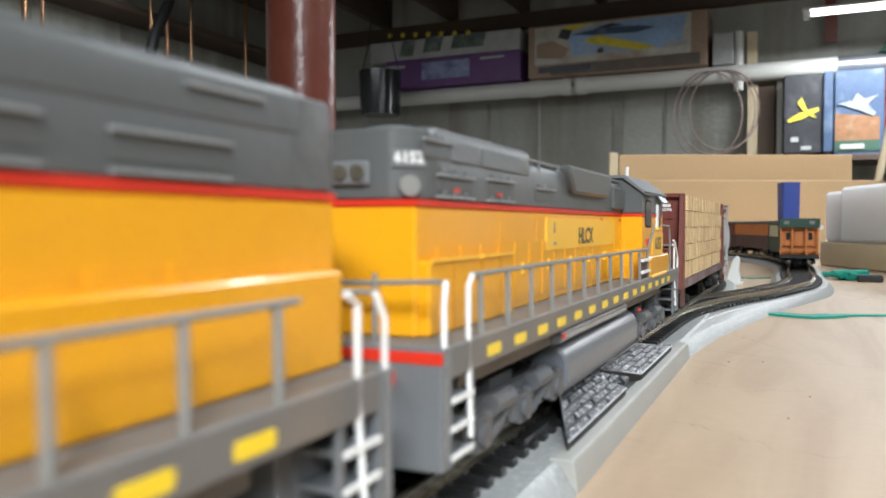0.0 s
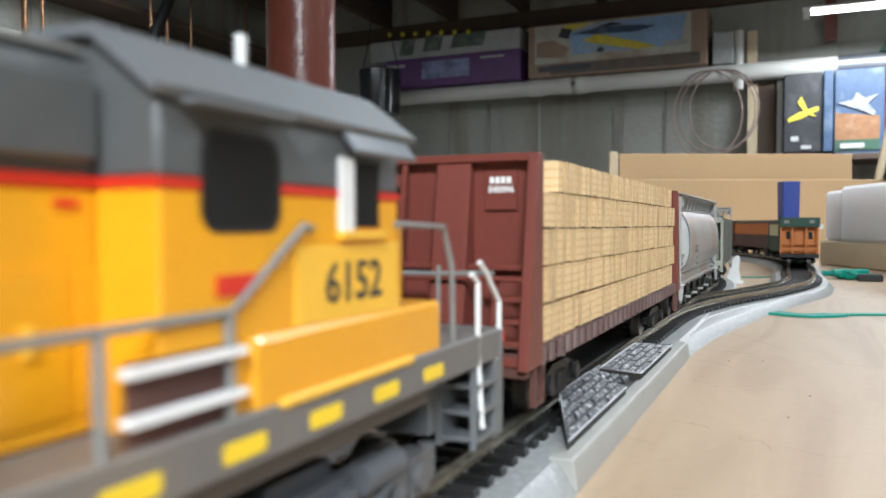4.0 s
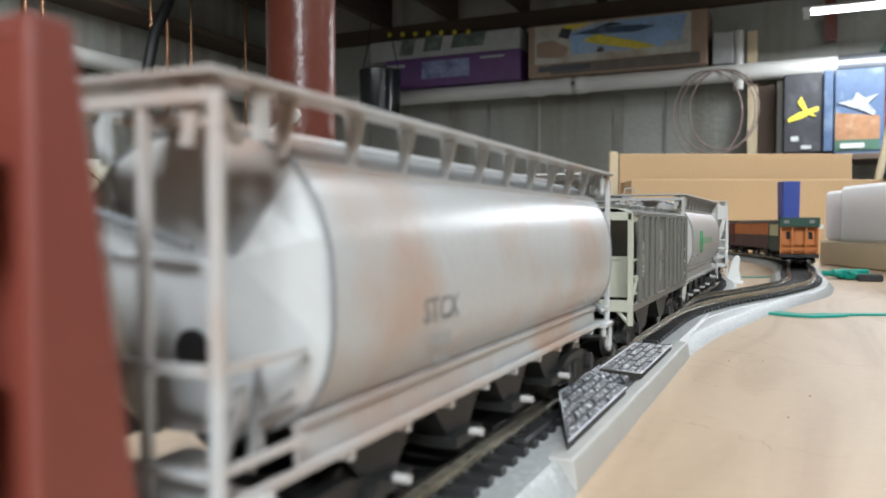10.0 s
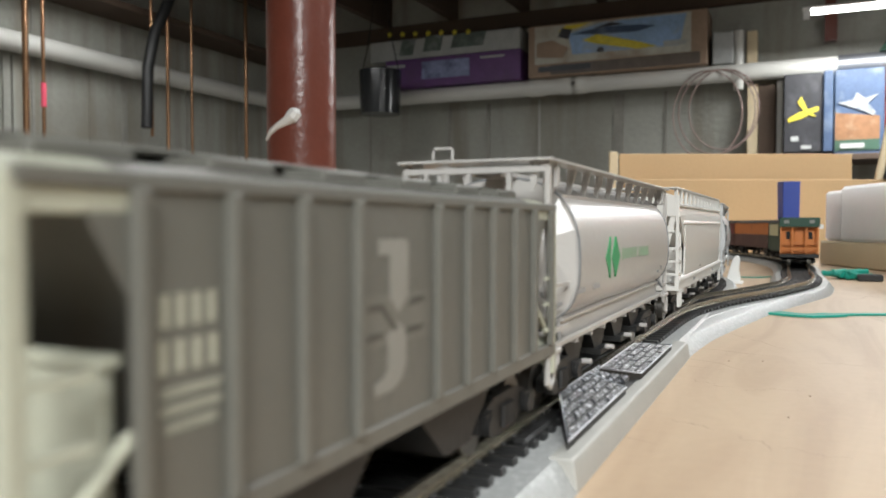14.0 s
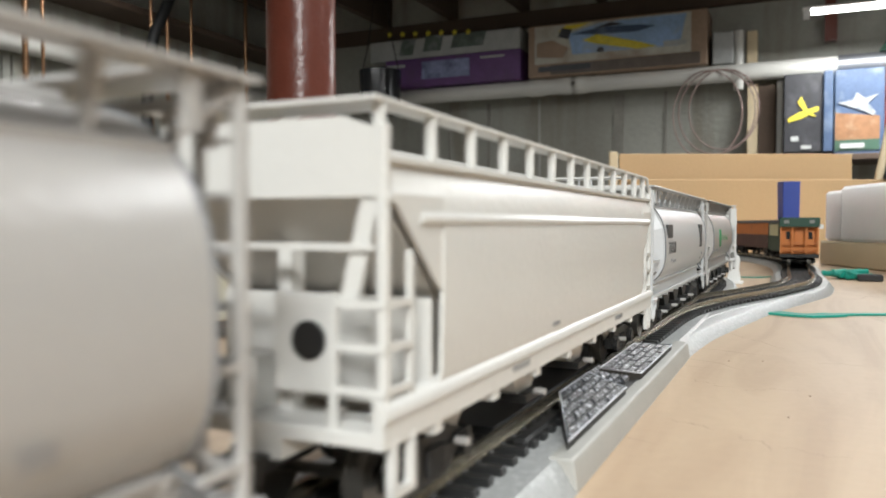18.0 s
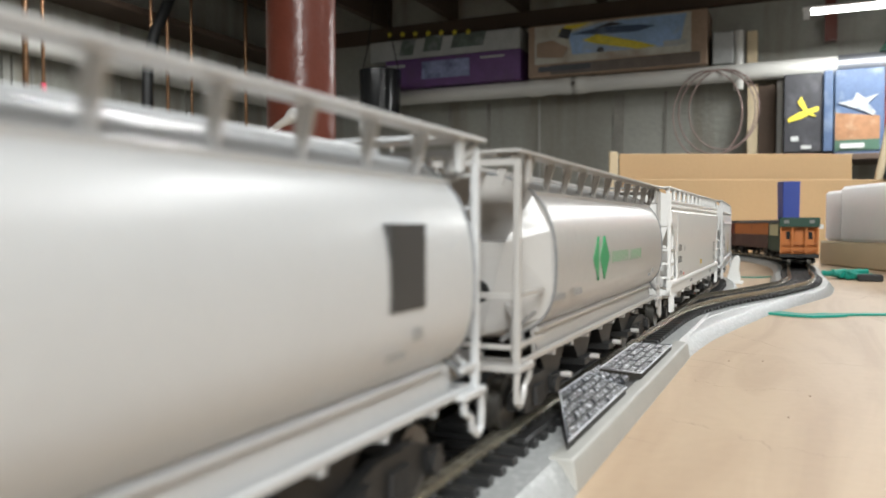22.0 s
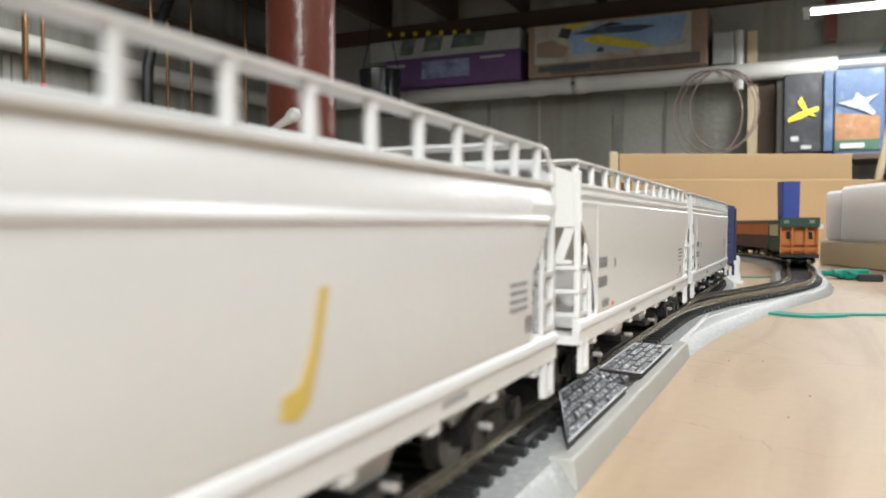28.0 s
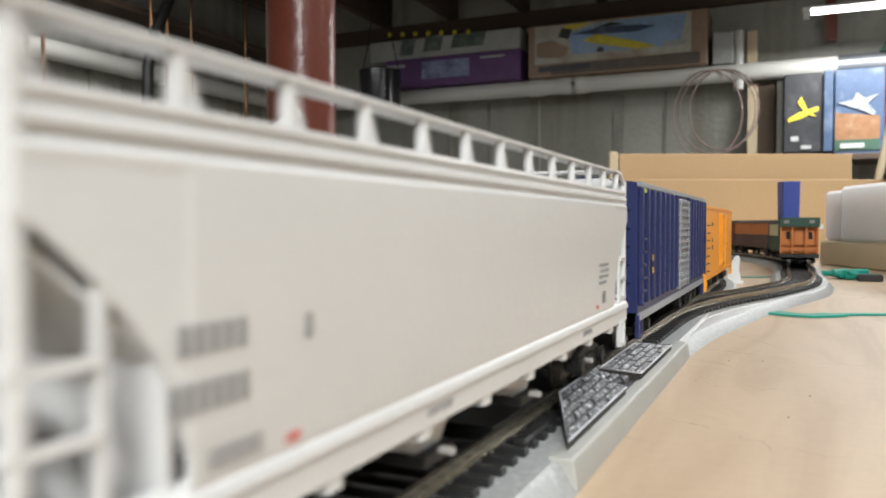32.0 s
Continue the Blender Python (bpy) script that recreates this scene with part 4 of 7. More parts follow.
def hopper_ends(car, L, material, z_panel, recess, x=17.2, tank=False):
    """Corner posts, ladders, platform, slope sheet and brake gear at both ends."""
    for s in (-1, 1):
        Y = s * L / 2

        def yy(a, b):
            return sorted((Y - s * a, Y - s * b))
        each("end_platform", [(-17.8, 17.8, *yy(0.4, 9), 13.2, 15.2)], material, car, "", 0.0002)
        bm = bmesh.new()
        prism(bm, [(-16.4, z_panel), (16.4, z_panel), (16.4, 51.0), (12.0, 52.6), (-12.0, 52.6), (-16.4, 51.0)], *yy(1.2, 2.0))
        part("end_panel", bm, material, car, "flat upper end panel")
        bm = bmesh.new()
        prism(bm, [(Y - s * 2.0, z_panel), (Y - s * recess, 15.5), (Y - s * (recess + 1.0), 15.5), (Y - s * 3.0, z_panel)], -16.3, 16.3, axis="x")
        part("slope_sheet", bm, material, car)
        # webs that carry the overhang down to the bolster
        for sx in (-1, 1):
            bm = bmesh.new()
            prism(bm, [(sx * 14.2, z_panel), (sx * 16.6, z_panel), (sx * 13.6, 30.8), (sx * 11.2, 30.8)], *yy(1.6, 2.4))
            part("end_web", bm, material, car, "slanted end web")
        bm = bmesh.new()
        box(bm, -3.2, 3.2, *yy(0.5, 16), 10.5, 14.0)
        box(bm, -1.0, 1.0, *yy(6, 9), 14, z_panel - 6)
        part("end_beam", bm, material, car)
        for sx in (-1, 1):
            def xx(a, b):
                return sorted((sx * a, sx * b))
            part("corner_post", boxes((*xx(x - 0.9, x + 0.5), *yy(1.2, 2.6), 14, 51.6)), material, car, "", 0.0002)
            post = part("ladder_rail", boxes((*xx(x - 0.4, x + 0.4), *yy(7.9, 8.8), 14.5, 36.6), (*xx(10.0, 11.0), *yy(0.9, 1.7), 14.5, 31.6)), material, car)
            for z in (19.4, 24.6, 29.8):
                part("rung", boxes((*xx(x - 0.4, x + 0.5), *yy(1.0, 8.6), z, z + 0.9)), material, post)
                part("rung", boxes((*xx(10.2, x), *yy(0.9, 1.7), z, z + 0.9)), material, post)
        part("bay_panel", boxes((-17.0, 17.0, *yy(14.6, 15.4), 15.2, 30.0)), material, car, "flat lower end panel")
        each("cross_rail", [(-16, 16, *yy(1.0, 1.8), 36.6 if not tank else 31.0, 37.5 if not tank else 31.9)], material, car)
        if s < 0:
            bm = bmesh.new()
            if tank:
                rod(bm, (-1.0, Y + 6.0, 27.6), (9.0, Y + 6.0, 27.6), 2.3, 18)
                part("brake_cylinder", bm, material, car)
                each("cylinder_stand", [(1.0, 2.0, Y + 5.2, Y + 6.6, 15.2, 26), (6.0, 7.0, Y + 5.2, Y + 6.6, 15.2, 26), (0.0, 8.4, Y + 5.0, Y + 6.4, 19.6, 20.6)], material, car)
                each("brace_rod", [(2.6, 5.4, Y + 4.6, Y + 7.4, 21.4, 24.6)], BLACK, car)
            else:
                part("brake_panel", boxes((0.4, 9.6, Y + 3.0, Y + 4.0, 18.6, 31.2)), material, car, "flat brake panel", 0.0002)
                rod(bm, (5.8, Y + 2.7, 25.3), (5.8, Y + 3.05, 25.3), 2.5, 22)
                part("panel_hole", bm, BLACK, car, "round black opening")
            part("valve_box", boxes((-8.5, -3.5, *yy(4, 9.6), 15.2, 22.5)), material, car, "", 0.0003)


def running_board(car, L, material, z, half_x, foot_x, foot_z, count, hatch_z, overhang=0.0, flare=2.4, short=0.0, lean=None):
    """Roof walk along both eaves and across the ends, on brackets that flare towards the board."""
    E = L / 2 + overhang
    F = E - short
    top_x = half_x - 0.1 if lean is None else foot_x + lean
    walk_part = part("running_board", boxes((half_x - 4.2, half_x, -E, F, z, z + 0.6), (-half_x, -half_x + 4.2, -E, F, z, z + 0.6),
                                            (-half_x + 4.2, half_x - 4.2, -E, -E + 9.0, z, z + 0.6), (-half_x + 4.2, half_x - 4.2, F - 9.0, F, z, z + 0.6)), material, car, "roof walkway grating frame", 0.0001)
    if short:
        for sx in (-1, 1):
            bm = bmesh.new()
            pipe(bm, [(sx * (half_x - 0.4), F - 0.5, z + 0.3), (sx * (half_x - 0.2), F + 1.5, z - 0.2), (sx * half_x, E - 1.6, foot_z + 1.0), (sx * half_x, E - 1.4, foot_z - 3.0)], 0.5, 6)
            part("end_strut", bm, material, walk_part)
    for i in range(count):
        y = -E + 2.2 + i * (E + F - 4.4) / (count - 1)
        for sx in (-1, 1):
            bm = bmesh.new()
            prism(bm, [(sx * (foot_x - 1.3), foot_z), (sx * foot_x, foot_z), (sx * top_x, z), (sx * (top_x - 1.6), z)], y - 0.3, y + 0.3)
            if flare:
                prism(bm, [(y - flare * 0.3, foot_z), (y + flare * 0.7, foot_z), (y + 0.7, z), (y - 0.6, z)], *sorted((sx * (foot_x - 0.8), sx * (foot_x - 0.3))), axis="x")
            part("walk_bracket", bm, material, walk_part)
    part("hatch_cover", boxes((-3.4, 3.4, -L / 2 + 9, L / 2 - 9, *hatch_z)), material, car, "long roof hatch", 0.0004)


def outlets(car, L, material, count):
    for i in range(count):
        y = (i - (count - 1) / 2) * (L - 62) / max(1, count - 1)
        bm = bmesh.new()
        prism(bm, [(y - 13, 15.4), (y - 4, 6.4), (y + 4, 6.4), (y + 13, 15.4)], -11.5, 11.5, axis="x")
        hop = part("outlet_hopper", bm, material, car)
        part("outlet_gate", boxes((-13.5, 13.5, y - 5, y + 5, 5.0, 6.6)), BLACK, hop)
        for sx in (-1, 1):
            bm = bmesh.new()
            rod(bm, (sx * 13.5, y, 6.6), (sx * 15.8, y, 6.6), 0.65, 8)
            part("gate_capstan", bm, CAR_GREY, hop)


def side_sill(car, L, material, x=18.3):
    for sx in (-1, 1):
        bm = bmesh.new()
        prism(bm, [(sx * (x - 2.0), 13.3), (sx * (x - 0.5), 13.3), (sx * (x - 0.45), 16.6), (sx * x, 16.8), (sx * (x - 0.02), 17.3), (sx * (x - 0.22), 17.9), (sx * (x - 0.6), 18.5), (sx * (x - 1.2), 19.0), (sx * (x - 2.0), 19.3)], -L / 2 + 0.4, L / 2 - 0.4)
        part("side_sill", bm, material, car, "", 0.0)
        for i in range(int(L / 22)):
            y = -L / 2 + 16 + i * 22
            part("jacking_pad", boxes((*sorted((sx * (x - 2.6), sx * (x - 0.7))), y - 1.4, y + 1.4, 11.8, 13.4)), material, car)


def box_hopper(L, material, ribbed, label, marks, count=12):
    """Covered hopper; ribbed: one long rib at mid height, else a stepped eave."""
    car = empty("covered_hopper", label, "hopper car", "covered hoppers of the train")
    if ribbed:
        half = [(17.3, 17.6), (18.0, 20), (18.2, 30), (18.2, 39.6), (17.9, 42.6), (17.3, 45.2), (16.7, 46.9), (17.7, 47.3), (17.7, 47.9), (14, 48.4), (6, 49.6), (0, 50.0)]
    else:
        half = [(17.6, 17.6), (18.1, 20), (18.1, 44.6), (17.3, 45.3), (17.3, 45.9), (17.9, 46.3), (17.85, 46.9), (17.2, 47.3), (17.2, 47.9), (17.7, 48.3), (17.6, 48.9), (14.8, 49.4), (10, 50.2), (0, 51.0)]
    z_panel = 43.0 if ribbed else 39.2
    open_end = 16.5
    bm = bmesh.new()
    strip(bm, half, -L / 2 + open_end, L / 2 - open_end)
    body = part("body", bm, material, car, "smooth grey-white car side")
    for s in (-1, 1):
        bm = bmesh.new()
        strip(bm, [(17.9, 43.0)] + [p for p in half if p[1] > 43.5], *sorted((s * (L / 2 - open_end), s * (L / 2 - 1.6))))
        part("end_hood", bm, material, car)
        for sx in (-1, 1):
            bm = bmesh.new()
            if ribbed:
                cut = [(1.6, 43.4), (1.6, 42.6), (3.4, 42.2), (15.2, 31.6), (open_end + 0.2, 30.6), (open_end + 0.2, 43.4)]
            else:
                cut = [(1.6, 43.4), (1.6, 40.4), (3.2, 39.4), (8.0, 35.4), (12.6, 30.4), (15.0, 25.6), (open_end + 0.2, 20.4), (open_end + 0.2, 43.4)]
            prism(bm, [(s * (L / 2 - a), z) for a, z in cut], *sorted((sx * 17.3, sx * 18.0)), axis="x")
            part("side_gusset", bm, material, body)
    if ribbed:
        for sx in (-1, 1):
            bm = bmesh.new()
            prism(bm, [(sx * 18.1, 39.7), (sx * 18.55, 40.0), (sx * 18.6, 40.6), (sx * 18.1, 41.4)], -L / 2 + 9.5, L / 2 - 7.0)
            part("side_rib", bm, material, body)
    side_sill(car, L, material)
    hopper_ends(car, L, material, z_panel, 35.0 if ribbed else 31.0, tank=not ribbed)
    running_board(car, L, material, 54.1 if ribbed else 53.4, 17.2, 17.0, 48.0 if ribbed else 49.0, count, (49.6, 51.0), flare=2.0 if ribbed else 3.8, short=7.0)
    outlets(car, L, material, 4)
    stirrups(car, L / 2 - 1.6, 13.6, material)
    bogie(car, -L / 2 + 24)
    bogie(car, L / 2 - 24)
    couplers(car, L / 2)
    for ink, rows in marks:
        bars(car, ink, [r for r in rows if r[1] >= 16.5], x=18.22)
        bars(car, ink, [r for r in rows if r[1] < 16.5], x=17.86)
    return car


def round_hopper(L, material, label, marks, nose=18.5):
    """Cylindrical covered hopper with open end frames."""
    car = empty("cylindrical_hopper", label, "hopper car", "cylindrical hoppers of the train")
    y0b, y1b = -L / 2 + nose, L / 2 - 7.0
    B, mid = y1b - y0b, (y0b + y1b) / 2
    def on_ring(deg):
        c, q = math.cos(radians(deg)), math.sin(radians(deg))
        n, b = (2.8, 14.8) if q < 0 else (2.5, 18.8)
        return 17.9 * abs(c) ** (2 / n) * (1 if c >= 0 else -1), 31.4 + b * abs(q) ** (2 / n) * (1 if q >= 0 else -1)
    bm = bmesh.new()
    prism(bm, [on_ring(i * 7.5) for i in range(48)], y0b, y1b)
    part("tank_body", bm, material, car, "cylindrical car body")
    for s in (-1, 1):
        bm = bmesh.new()
        # side sheets folding from the rim to a flat lower panel, with a shelf on top of it
        corners = [on_ring(d) for d in (-62, -38, -12, 18, 46, 134, 162, 192, 218, 242)]
        rim = [bm.verts.new((x * 0.975 * MM, (mid + s * (B / 2 + 0.1)) * MM, (31.4 + (z - 31.4) * 0.975) * MM)) for x, z in corners]
        reach = 4.2 if s < 0 else 2.0
        ridge = [bm.verts.new((x * MM, (mid + s * (B / 2 + reach * f)) * MM, z * MM)) for x, z, f in ((4.0, 17.6, 1.0), (8.8, 36.2, 1.0), (-8.8, 36.2, 1.0), (-4.0, 17.6, 1.0))]
        shelf_back = [bm.verts.new((x * MM, (mid + s * (B / 2 + 0.1)) * MM, 36.6 * MM)) for x in (8.8, -8.8)]
        for face in ((rim[0], rim[1], ridge[0]), (rim[1], rim[2], ridge[0]), (rim[2], rim[3], ridge[1], ridge[0]), (rim[3], rim[4], ridge[1]), (rim[4], shelf_back[0], ridge[1]),
                     (shelf_back[0], shelf_back[1], ridge[2], ridge[1]), (shelf_back[1], rim[5], ridge[2]), (rim[5], rim[6], ridge[2]), (rim[6], rim[7], ridge[3], ridge[2]),
                     (rim[7], rim[8], ridge[3]), (rim[8], rim[9], ridge[3]), (rim[9], rim[0], ridge[0], ridge[3]), (ridge[0], ridge[1], ridge[2], ridge[3])):
            bm.faces.new(face)
        part("end_sheet", bm, material, car, "folded sloping end sheet", smooth=False)
        # dark line round the rim draws the shadow in its gap
        bm = bmesh.new()
        pipe(bm, [(x * 1.002, mid + s * B / 2, z) for x, z in (on_ring(-66 + i * 7.8) for i in range(41))], 0.24, 6)
        part("end_rim", bm, FRAME_GREY, car, "dark line drawn in for the gap shadow round the tank end")
        Y = s * L / 2

        def yy(a, b):
            return sorted((Y - s * a, Y - s * b))
        each("end_platform", [(-17, 17, *yy(-0.5, 8), 13.4, 14.6), (-3, 3, *yy(0, 18), 10.5, 14)], material, car, "", 0.0002)
        for sx in (-1, 1):
            def xx(a, b):
                return sorted((sx * a, sx * b))
            post = part("corner_post", boxes((*xx(15.1, 16.4), *yy(0.8, 2.0), 13, 51.4)), material, car, "", 0.0002)
            if s > 0 or sx < 0:
                part("ladder_rail", boxes((*xx(10.2, 11.0), *yy(0.4, 1.2), 13.5, 51)), material, car)
                for z in (17, 22, 27, 32, 37, 42, 47):
                    part("rung", boxes((*xx(10.6, 16), *yy(0.4, 1.0), z, z + 0.6)), material, post)
            each("inner_post", [(*xx(7.2, 8.2), *yy(0.8, 1.7), 14.6, 51.4)], material, car)
            each("side_rail", [(*xx(15.5, 16.2), *yy(1.8, nose - 2 if s < 0 else 7), z, z + 0.8) for z in (17.6, 26.6)], material, car)
            part("post_gusset", boxes((*xx(15.4, 16.2), *yy(6.6, 8.4), 47.4, 52.4)), material, car)
            for p, q, r in (((sx * 15.5, Y - s * 1, 16), (sx * 12, Y - s * 9, 24), 0.6), ((sx * 15.5, Y - s * 1, 52), (sx * 13.6, Y - s * 7, 47.5), 0.7), ((sx * 14, Y - s * 9, 18), (sx * 9, Y - s * 15, 24), 0.6)):
                bm = bmesh.new()
                rod(bm, p, q, r)
                part("brace", bm, material, car)
            # crossing straps low on the sloping end
            for p, q in (((sx * 15.6, Y - s * 6, 17), (sx * 11, Y - s * 13, 25)), ((sx * 11, Y - s * 6, 18), (sx * 15.4, Y - s * 13, 23))):
                bm = bmesh.new()
                rod(bm, p, q, 0.45)
                part("cross_strap", bm, FRAME_GREY, car)
        each("cross_rail", [(-15, 15, *yy(0.4, 1.4), 26.5, 27.5), (-15.4, 15.4, *yy(0.6, 1.8), 50.2, 51.4), (-15, 15, *yy(0.5, 1.4), 17.4, 18.2)], material, car)
        if s < 0:
            bm = bmesh.new()
            rod(bm, (-5, Y + 2.2, 24), (-5, Y + 7, 24), 2.8, 14)
            part("brake_cylinder", bm, material, car)
            bm = bmesh.new()
            rod(bm, (3.2, mid - B / 2 - 4.5, 26.4), (3.2, mid - B / 2 - 4.1, 26.4), 2.3, 20)
            part("panel_hole", bm, BLACK, car, "round black opening")
            bm = bmesh.new()
            rod(bm, (-12, Y + 4, 44), (6, Y + 9, 37.5), 0.5)
            part("brake_rod", bm, FRAME_GREY, car, "dark diagonal brake rod")
    for sx in (-1, 1):
        bm = bmesh.new()
        prism(bm, [(sx * 14.9, 14.0), (sx * 15.6, 14.0), (sx * 15.7, 14.9), (sx * 15.2, 15.1), (sx * 14.9, 15.0)], -L / 2 + 1, L / 2 - 1)
        part("side_sill", bm, material, car)
        bm = bmesh.new()
        prism(bm, [(sx * 12.2, 18.6), (sx * 14.3, 18.4), (sx * 14.4, 19.0), (sx * 12.8, 19.9)], y0b, y1b)
        part("lower_rib", bm, material, car)
        bm = bmesh.new()
        prism(bm, [(sx * 13.0, 14.0), (sx * 13.9, 14.0), (sx * 13.4, 19.0), (sx * 12.6, 19.0)], y0b, y1b)
        part("lower_skirt", bm, material, car)
        for i in range(9):
            y = y0b + 8 + i * (B - 16) / 8
            part("sill_bracket", boxes((*sorted((sx * 13.6, sx * 15.4)), y - 0.4, y + 0.4, 12.8, 14.2)), material, car)
    running_board(car, L, material, 52.4, 17.0, 12.9, 46.6, 12, (49.9, 51.2), 0.5, flare=1.3, lean=1.6)
    for sx in (-1, 1):
        bm = bmesh.new()
        prism(bm, [(sx * 12.2, 45.4), (sx * 13.6, 45.5), (sx * 13.7, 46.3), (sx * 12.2, 46.9)], y0b + 0.3, y1b - 0.3)
        part("shoulder_seam", bm, material, car, "raised seam along the tank shoulder")
    bm = bmesh.new()
    pipe(bm, [(-9.2, -L / 2 + 1, 53.2), (-9.2, -L / 2 + 1, 55.2), (-8.8, -L / 2 + 1, 55.6), (-5.2, -L / 2 + 1, 55.6), (-4.8, -L / 2 + 1, 55.2), (-4.8, -L / 2 + 1, 53.2)], 0.3)
    part("roof_grab", bm, material, car, "bent roof grab rail")
    outlets(car, L - 14, BLACK, 4)
    for sx in (-1, 1):
        for sy in (-1, 1):
            bm = bmesh.new()
            pipe(bm, [(sx * 16.2, sy * (L / 2 + a), z) for a, z in ((-7.0, 14.0), (-6.6, 11.6), (-4.2, 10.4), (-3.4, 8.4), (-1.6, 7.2), (0.0, 8.2), (0.2, 11.0), (-0.4, 14.0))], 0.6, 8)
            part("stirrup_step", bm, material, car)
    bogie(car, -L / 2 + 22)
    bogie(car, L / 2 - 22)
    couplers(car, L / 2)
    for ink, rows in marks:
        bars(car, ink, rows, x=17.95)
    return car


def diamonds(car, y, z, material):
    """A plain upright diamond and a half diamond before it, on the tank side."""
    for pts in ([(y - 5.1, z), (y, z - 5.2), (y + 5.1, z), (y, z + 5.2)], [(y - 11.8, z), (y - 6.2, z - 5.2), (y - 6.2, z + 5.2)]):
        bm = bmesh.new()
        prism(bm, pts, 16.9, 18.0, axis="x")
        part("diamond_mark", bm, material, car, "green diamond mark")


def letter_bars(car, material, y0, y1, z, tall, count):
    """A word too faint to read, as a row of plain upright bars."""
    step = (y1 - y0) / count
    bars(car, material, [(y0 + (i + 0.5) * step, z, step * 0.8, tall if i % 3 else tall * 1.15) for i in range(count)], x=17.95)


def ribbed_hopper():
    """Two-bay hopper with outside posts and open, sloping ends."""
    L = 120.0
    car = empty("ribbed_hopper", "olive-grey ribbed two-bay covered hopper, dusty", "hopper car")
    bm = bmesh.new()
    strip(bm, [(16.9, 15.6), (16.9, 43.0), (13, 44.6), (0, 45.6)], -L / 2 + 11, L / 2 - 11, 0.6)
    body = part("body", bm, OLIVE, car, "olive-grey side sheets")
    for s in (-1, 1):
        Y = s * L / 2

        def yy(a, b):
            return sorted((Y - s * a, Y - s * b))
        bm = bmesh.new()
        strip(bm, [(16.9, 40.6), (16.9, 43.0), (13, 44.6), (0, 45.6)], *yy(1, 11), 0.6)
        part("end_roof", bm, OLIVE_LIGHT, car)
        bm = bmesh.new()
        prism(bm, [(Y - s * 9, 41), (Y - s * 30, 17), (Y - s * 31, 17), (Y - s * 10, 41)], -16.2, 16.2, axis="x")
        part("slope_sheet", bm, OLIVE, car)
        for sx in (-1, 1):
            def xx(a, b):
                return sorted((sx * a, sx * b))
            bm = bmesh.new()
            prism(bm, [(Y - s * 11.2, 41), (Y - s * 6.5, 41), (Y - s * 11.2, 33.5)], *xx(16.4, 16.9), axis="x")
            part("side_gusset", bm, OLIVE, body)
            part("corner_post", boxes((*xx(15.6, 17.2), *yy(0.3, 2.0), 10, 43.2)), OLIVE_LIGHT, car, "", 0.0002)
            part("end_post", boxes((*xx(4.9, 6.5), *yy(0.6, 2.0), 14, 41)), OLIVE_LIGHT, car, "", 0.0002)
            bm = bmesh.new()
            rod(bm, (sx * 16.4, Y - s * 1.2, 16), (sx * 16.4, Y - s * 11, 24), 0.6)
            rod(bm, (sx * 16.4, Y - s * 1.2, 10.4), (sx * 12, Y - s * 1.2, 15), 0.6)
            part("brace", bm, OLIVE_LIGHT, car)
            for z in (19, 24, 29):
                part("grab_iron", boxes((*xx(16.6, 17.3), *yy(1, 7), z, z + 0.6)), OLIVE_LIGHT, car)
        part("end_sill", boxes((-17, 17, *yy(0.2, 3), 14, 17.4)), OLIVE_LIGHT, car, "olive end sill in the lit-end tone", 0.0002)
        part("end_beam", boxes((-17, 17, *yy(0.3, 1.8), 40.9, 43.4)), OLIVE_LIGHT, car, "", 0.0002)
        part("bin_front", boxes((-14.5, 14.5, *yy(10, 11), 17.5, 29), (-15, 15, *yy(9.6, 11.4), 29, 30)), OLIVE_LIGHT, car, "olive equipment bay in the lit-end tone")
    each("side_sill", [(15.8, 17.3, -L / 2 + 1, L / 2 - 1, 14.0, 16.4), (-17.3, -15.8, -L / 2 + 1, L / 2 - 1, 14.0, 16.4)], OLIVE, car, "", 0.0002)
    each("top_rail", [(16.6, 17.4, -L / 2 + 1, L / 2 - 1, 42.2, 43.6), (-17.4, -16.6, -L / 2 + 1, L / 2 - 1, 42.2, 43.6)], OLIVE, car, "", 0.0002)
    for sx in (-1, 1):
        for i in range(11):
            y = -48.8 + i * 10.4
            if i == 4:
                continue
            part("rib", boxes((*sorted((sx * 16.8, sx * 18.0)), y - 0.75, y + 0.75, 16.2, 42.4)), OLIVE, body, "", 0.0002)
    rb = part("running_board", boxes((-4, 4, -L / 2, L / 2, 46.6, 47.2), (-1, 1, -L / 2 + 2, L / 2 - 2, 45.3, 46.7)), OLIVE, car, "", 0.0002)
    for i in range(6):
        y = -L / 2 + 12 + i * (L - 24) / 5
        each("roof_hatch", [(-11, -5, y - 5, y + 5, 44.6, 46.2), (5, 11, y - 5, y + 5, 44.6, 46.2)], OLIVE, car, "", 0.0003)
    for y in (-20, 20):
        bm = bmesh.new()
        prism(bm, [(y - 17, 15), (y - 5, 4.6), (y + 5, 4.6), (y + 17, 15)], -13, 13, axis="x")
        part("outlet_hopper", bm, BLACK, car)
    # pale monogram and lettering
    def painted(name, pts, x, ink):
        bm = bmesh.new()
        prism(bm, pts, x, x + 0.06, axis="x")
        part(name, bm, ink, car, "pale painted monogram stroke" if ink is OLIVE_PALE else "", smooth=False)
    painted("monogram_plate", [(-17.3, 25.5), (0.8, 25.1), (0.8, 31.2), (-17.3, 31.6)], 16.93, OLIVE_WARM)
    painted("monogram_stroke", [(-12.6, 36.1), (-12.6, 38.0), (-5.6, 38.0), (-5.0, 37.4), (-5.0, 31.0), (-7.6, 28.9), (-9.9, 31.0), (-9.9, 36.1)], 17.0, OLIVE_PALE)
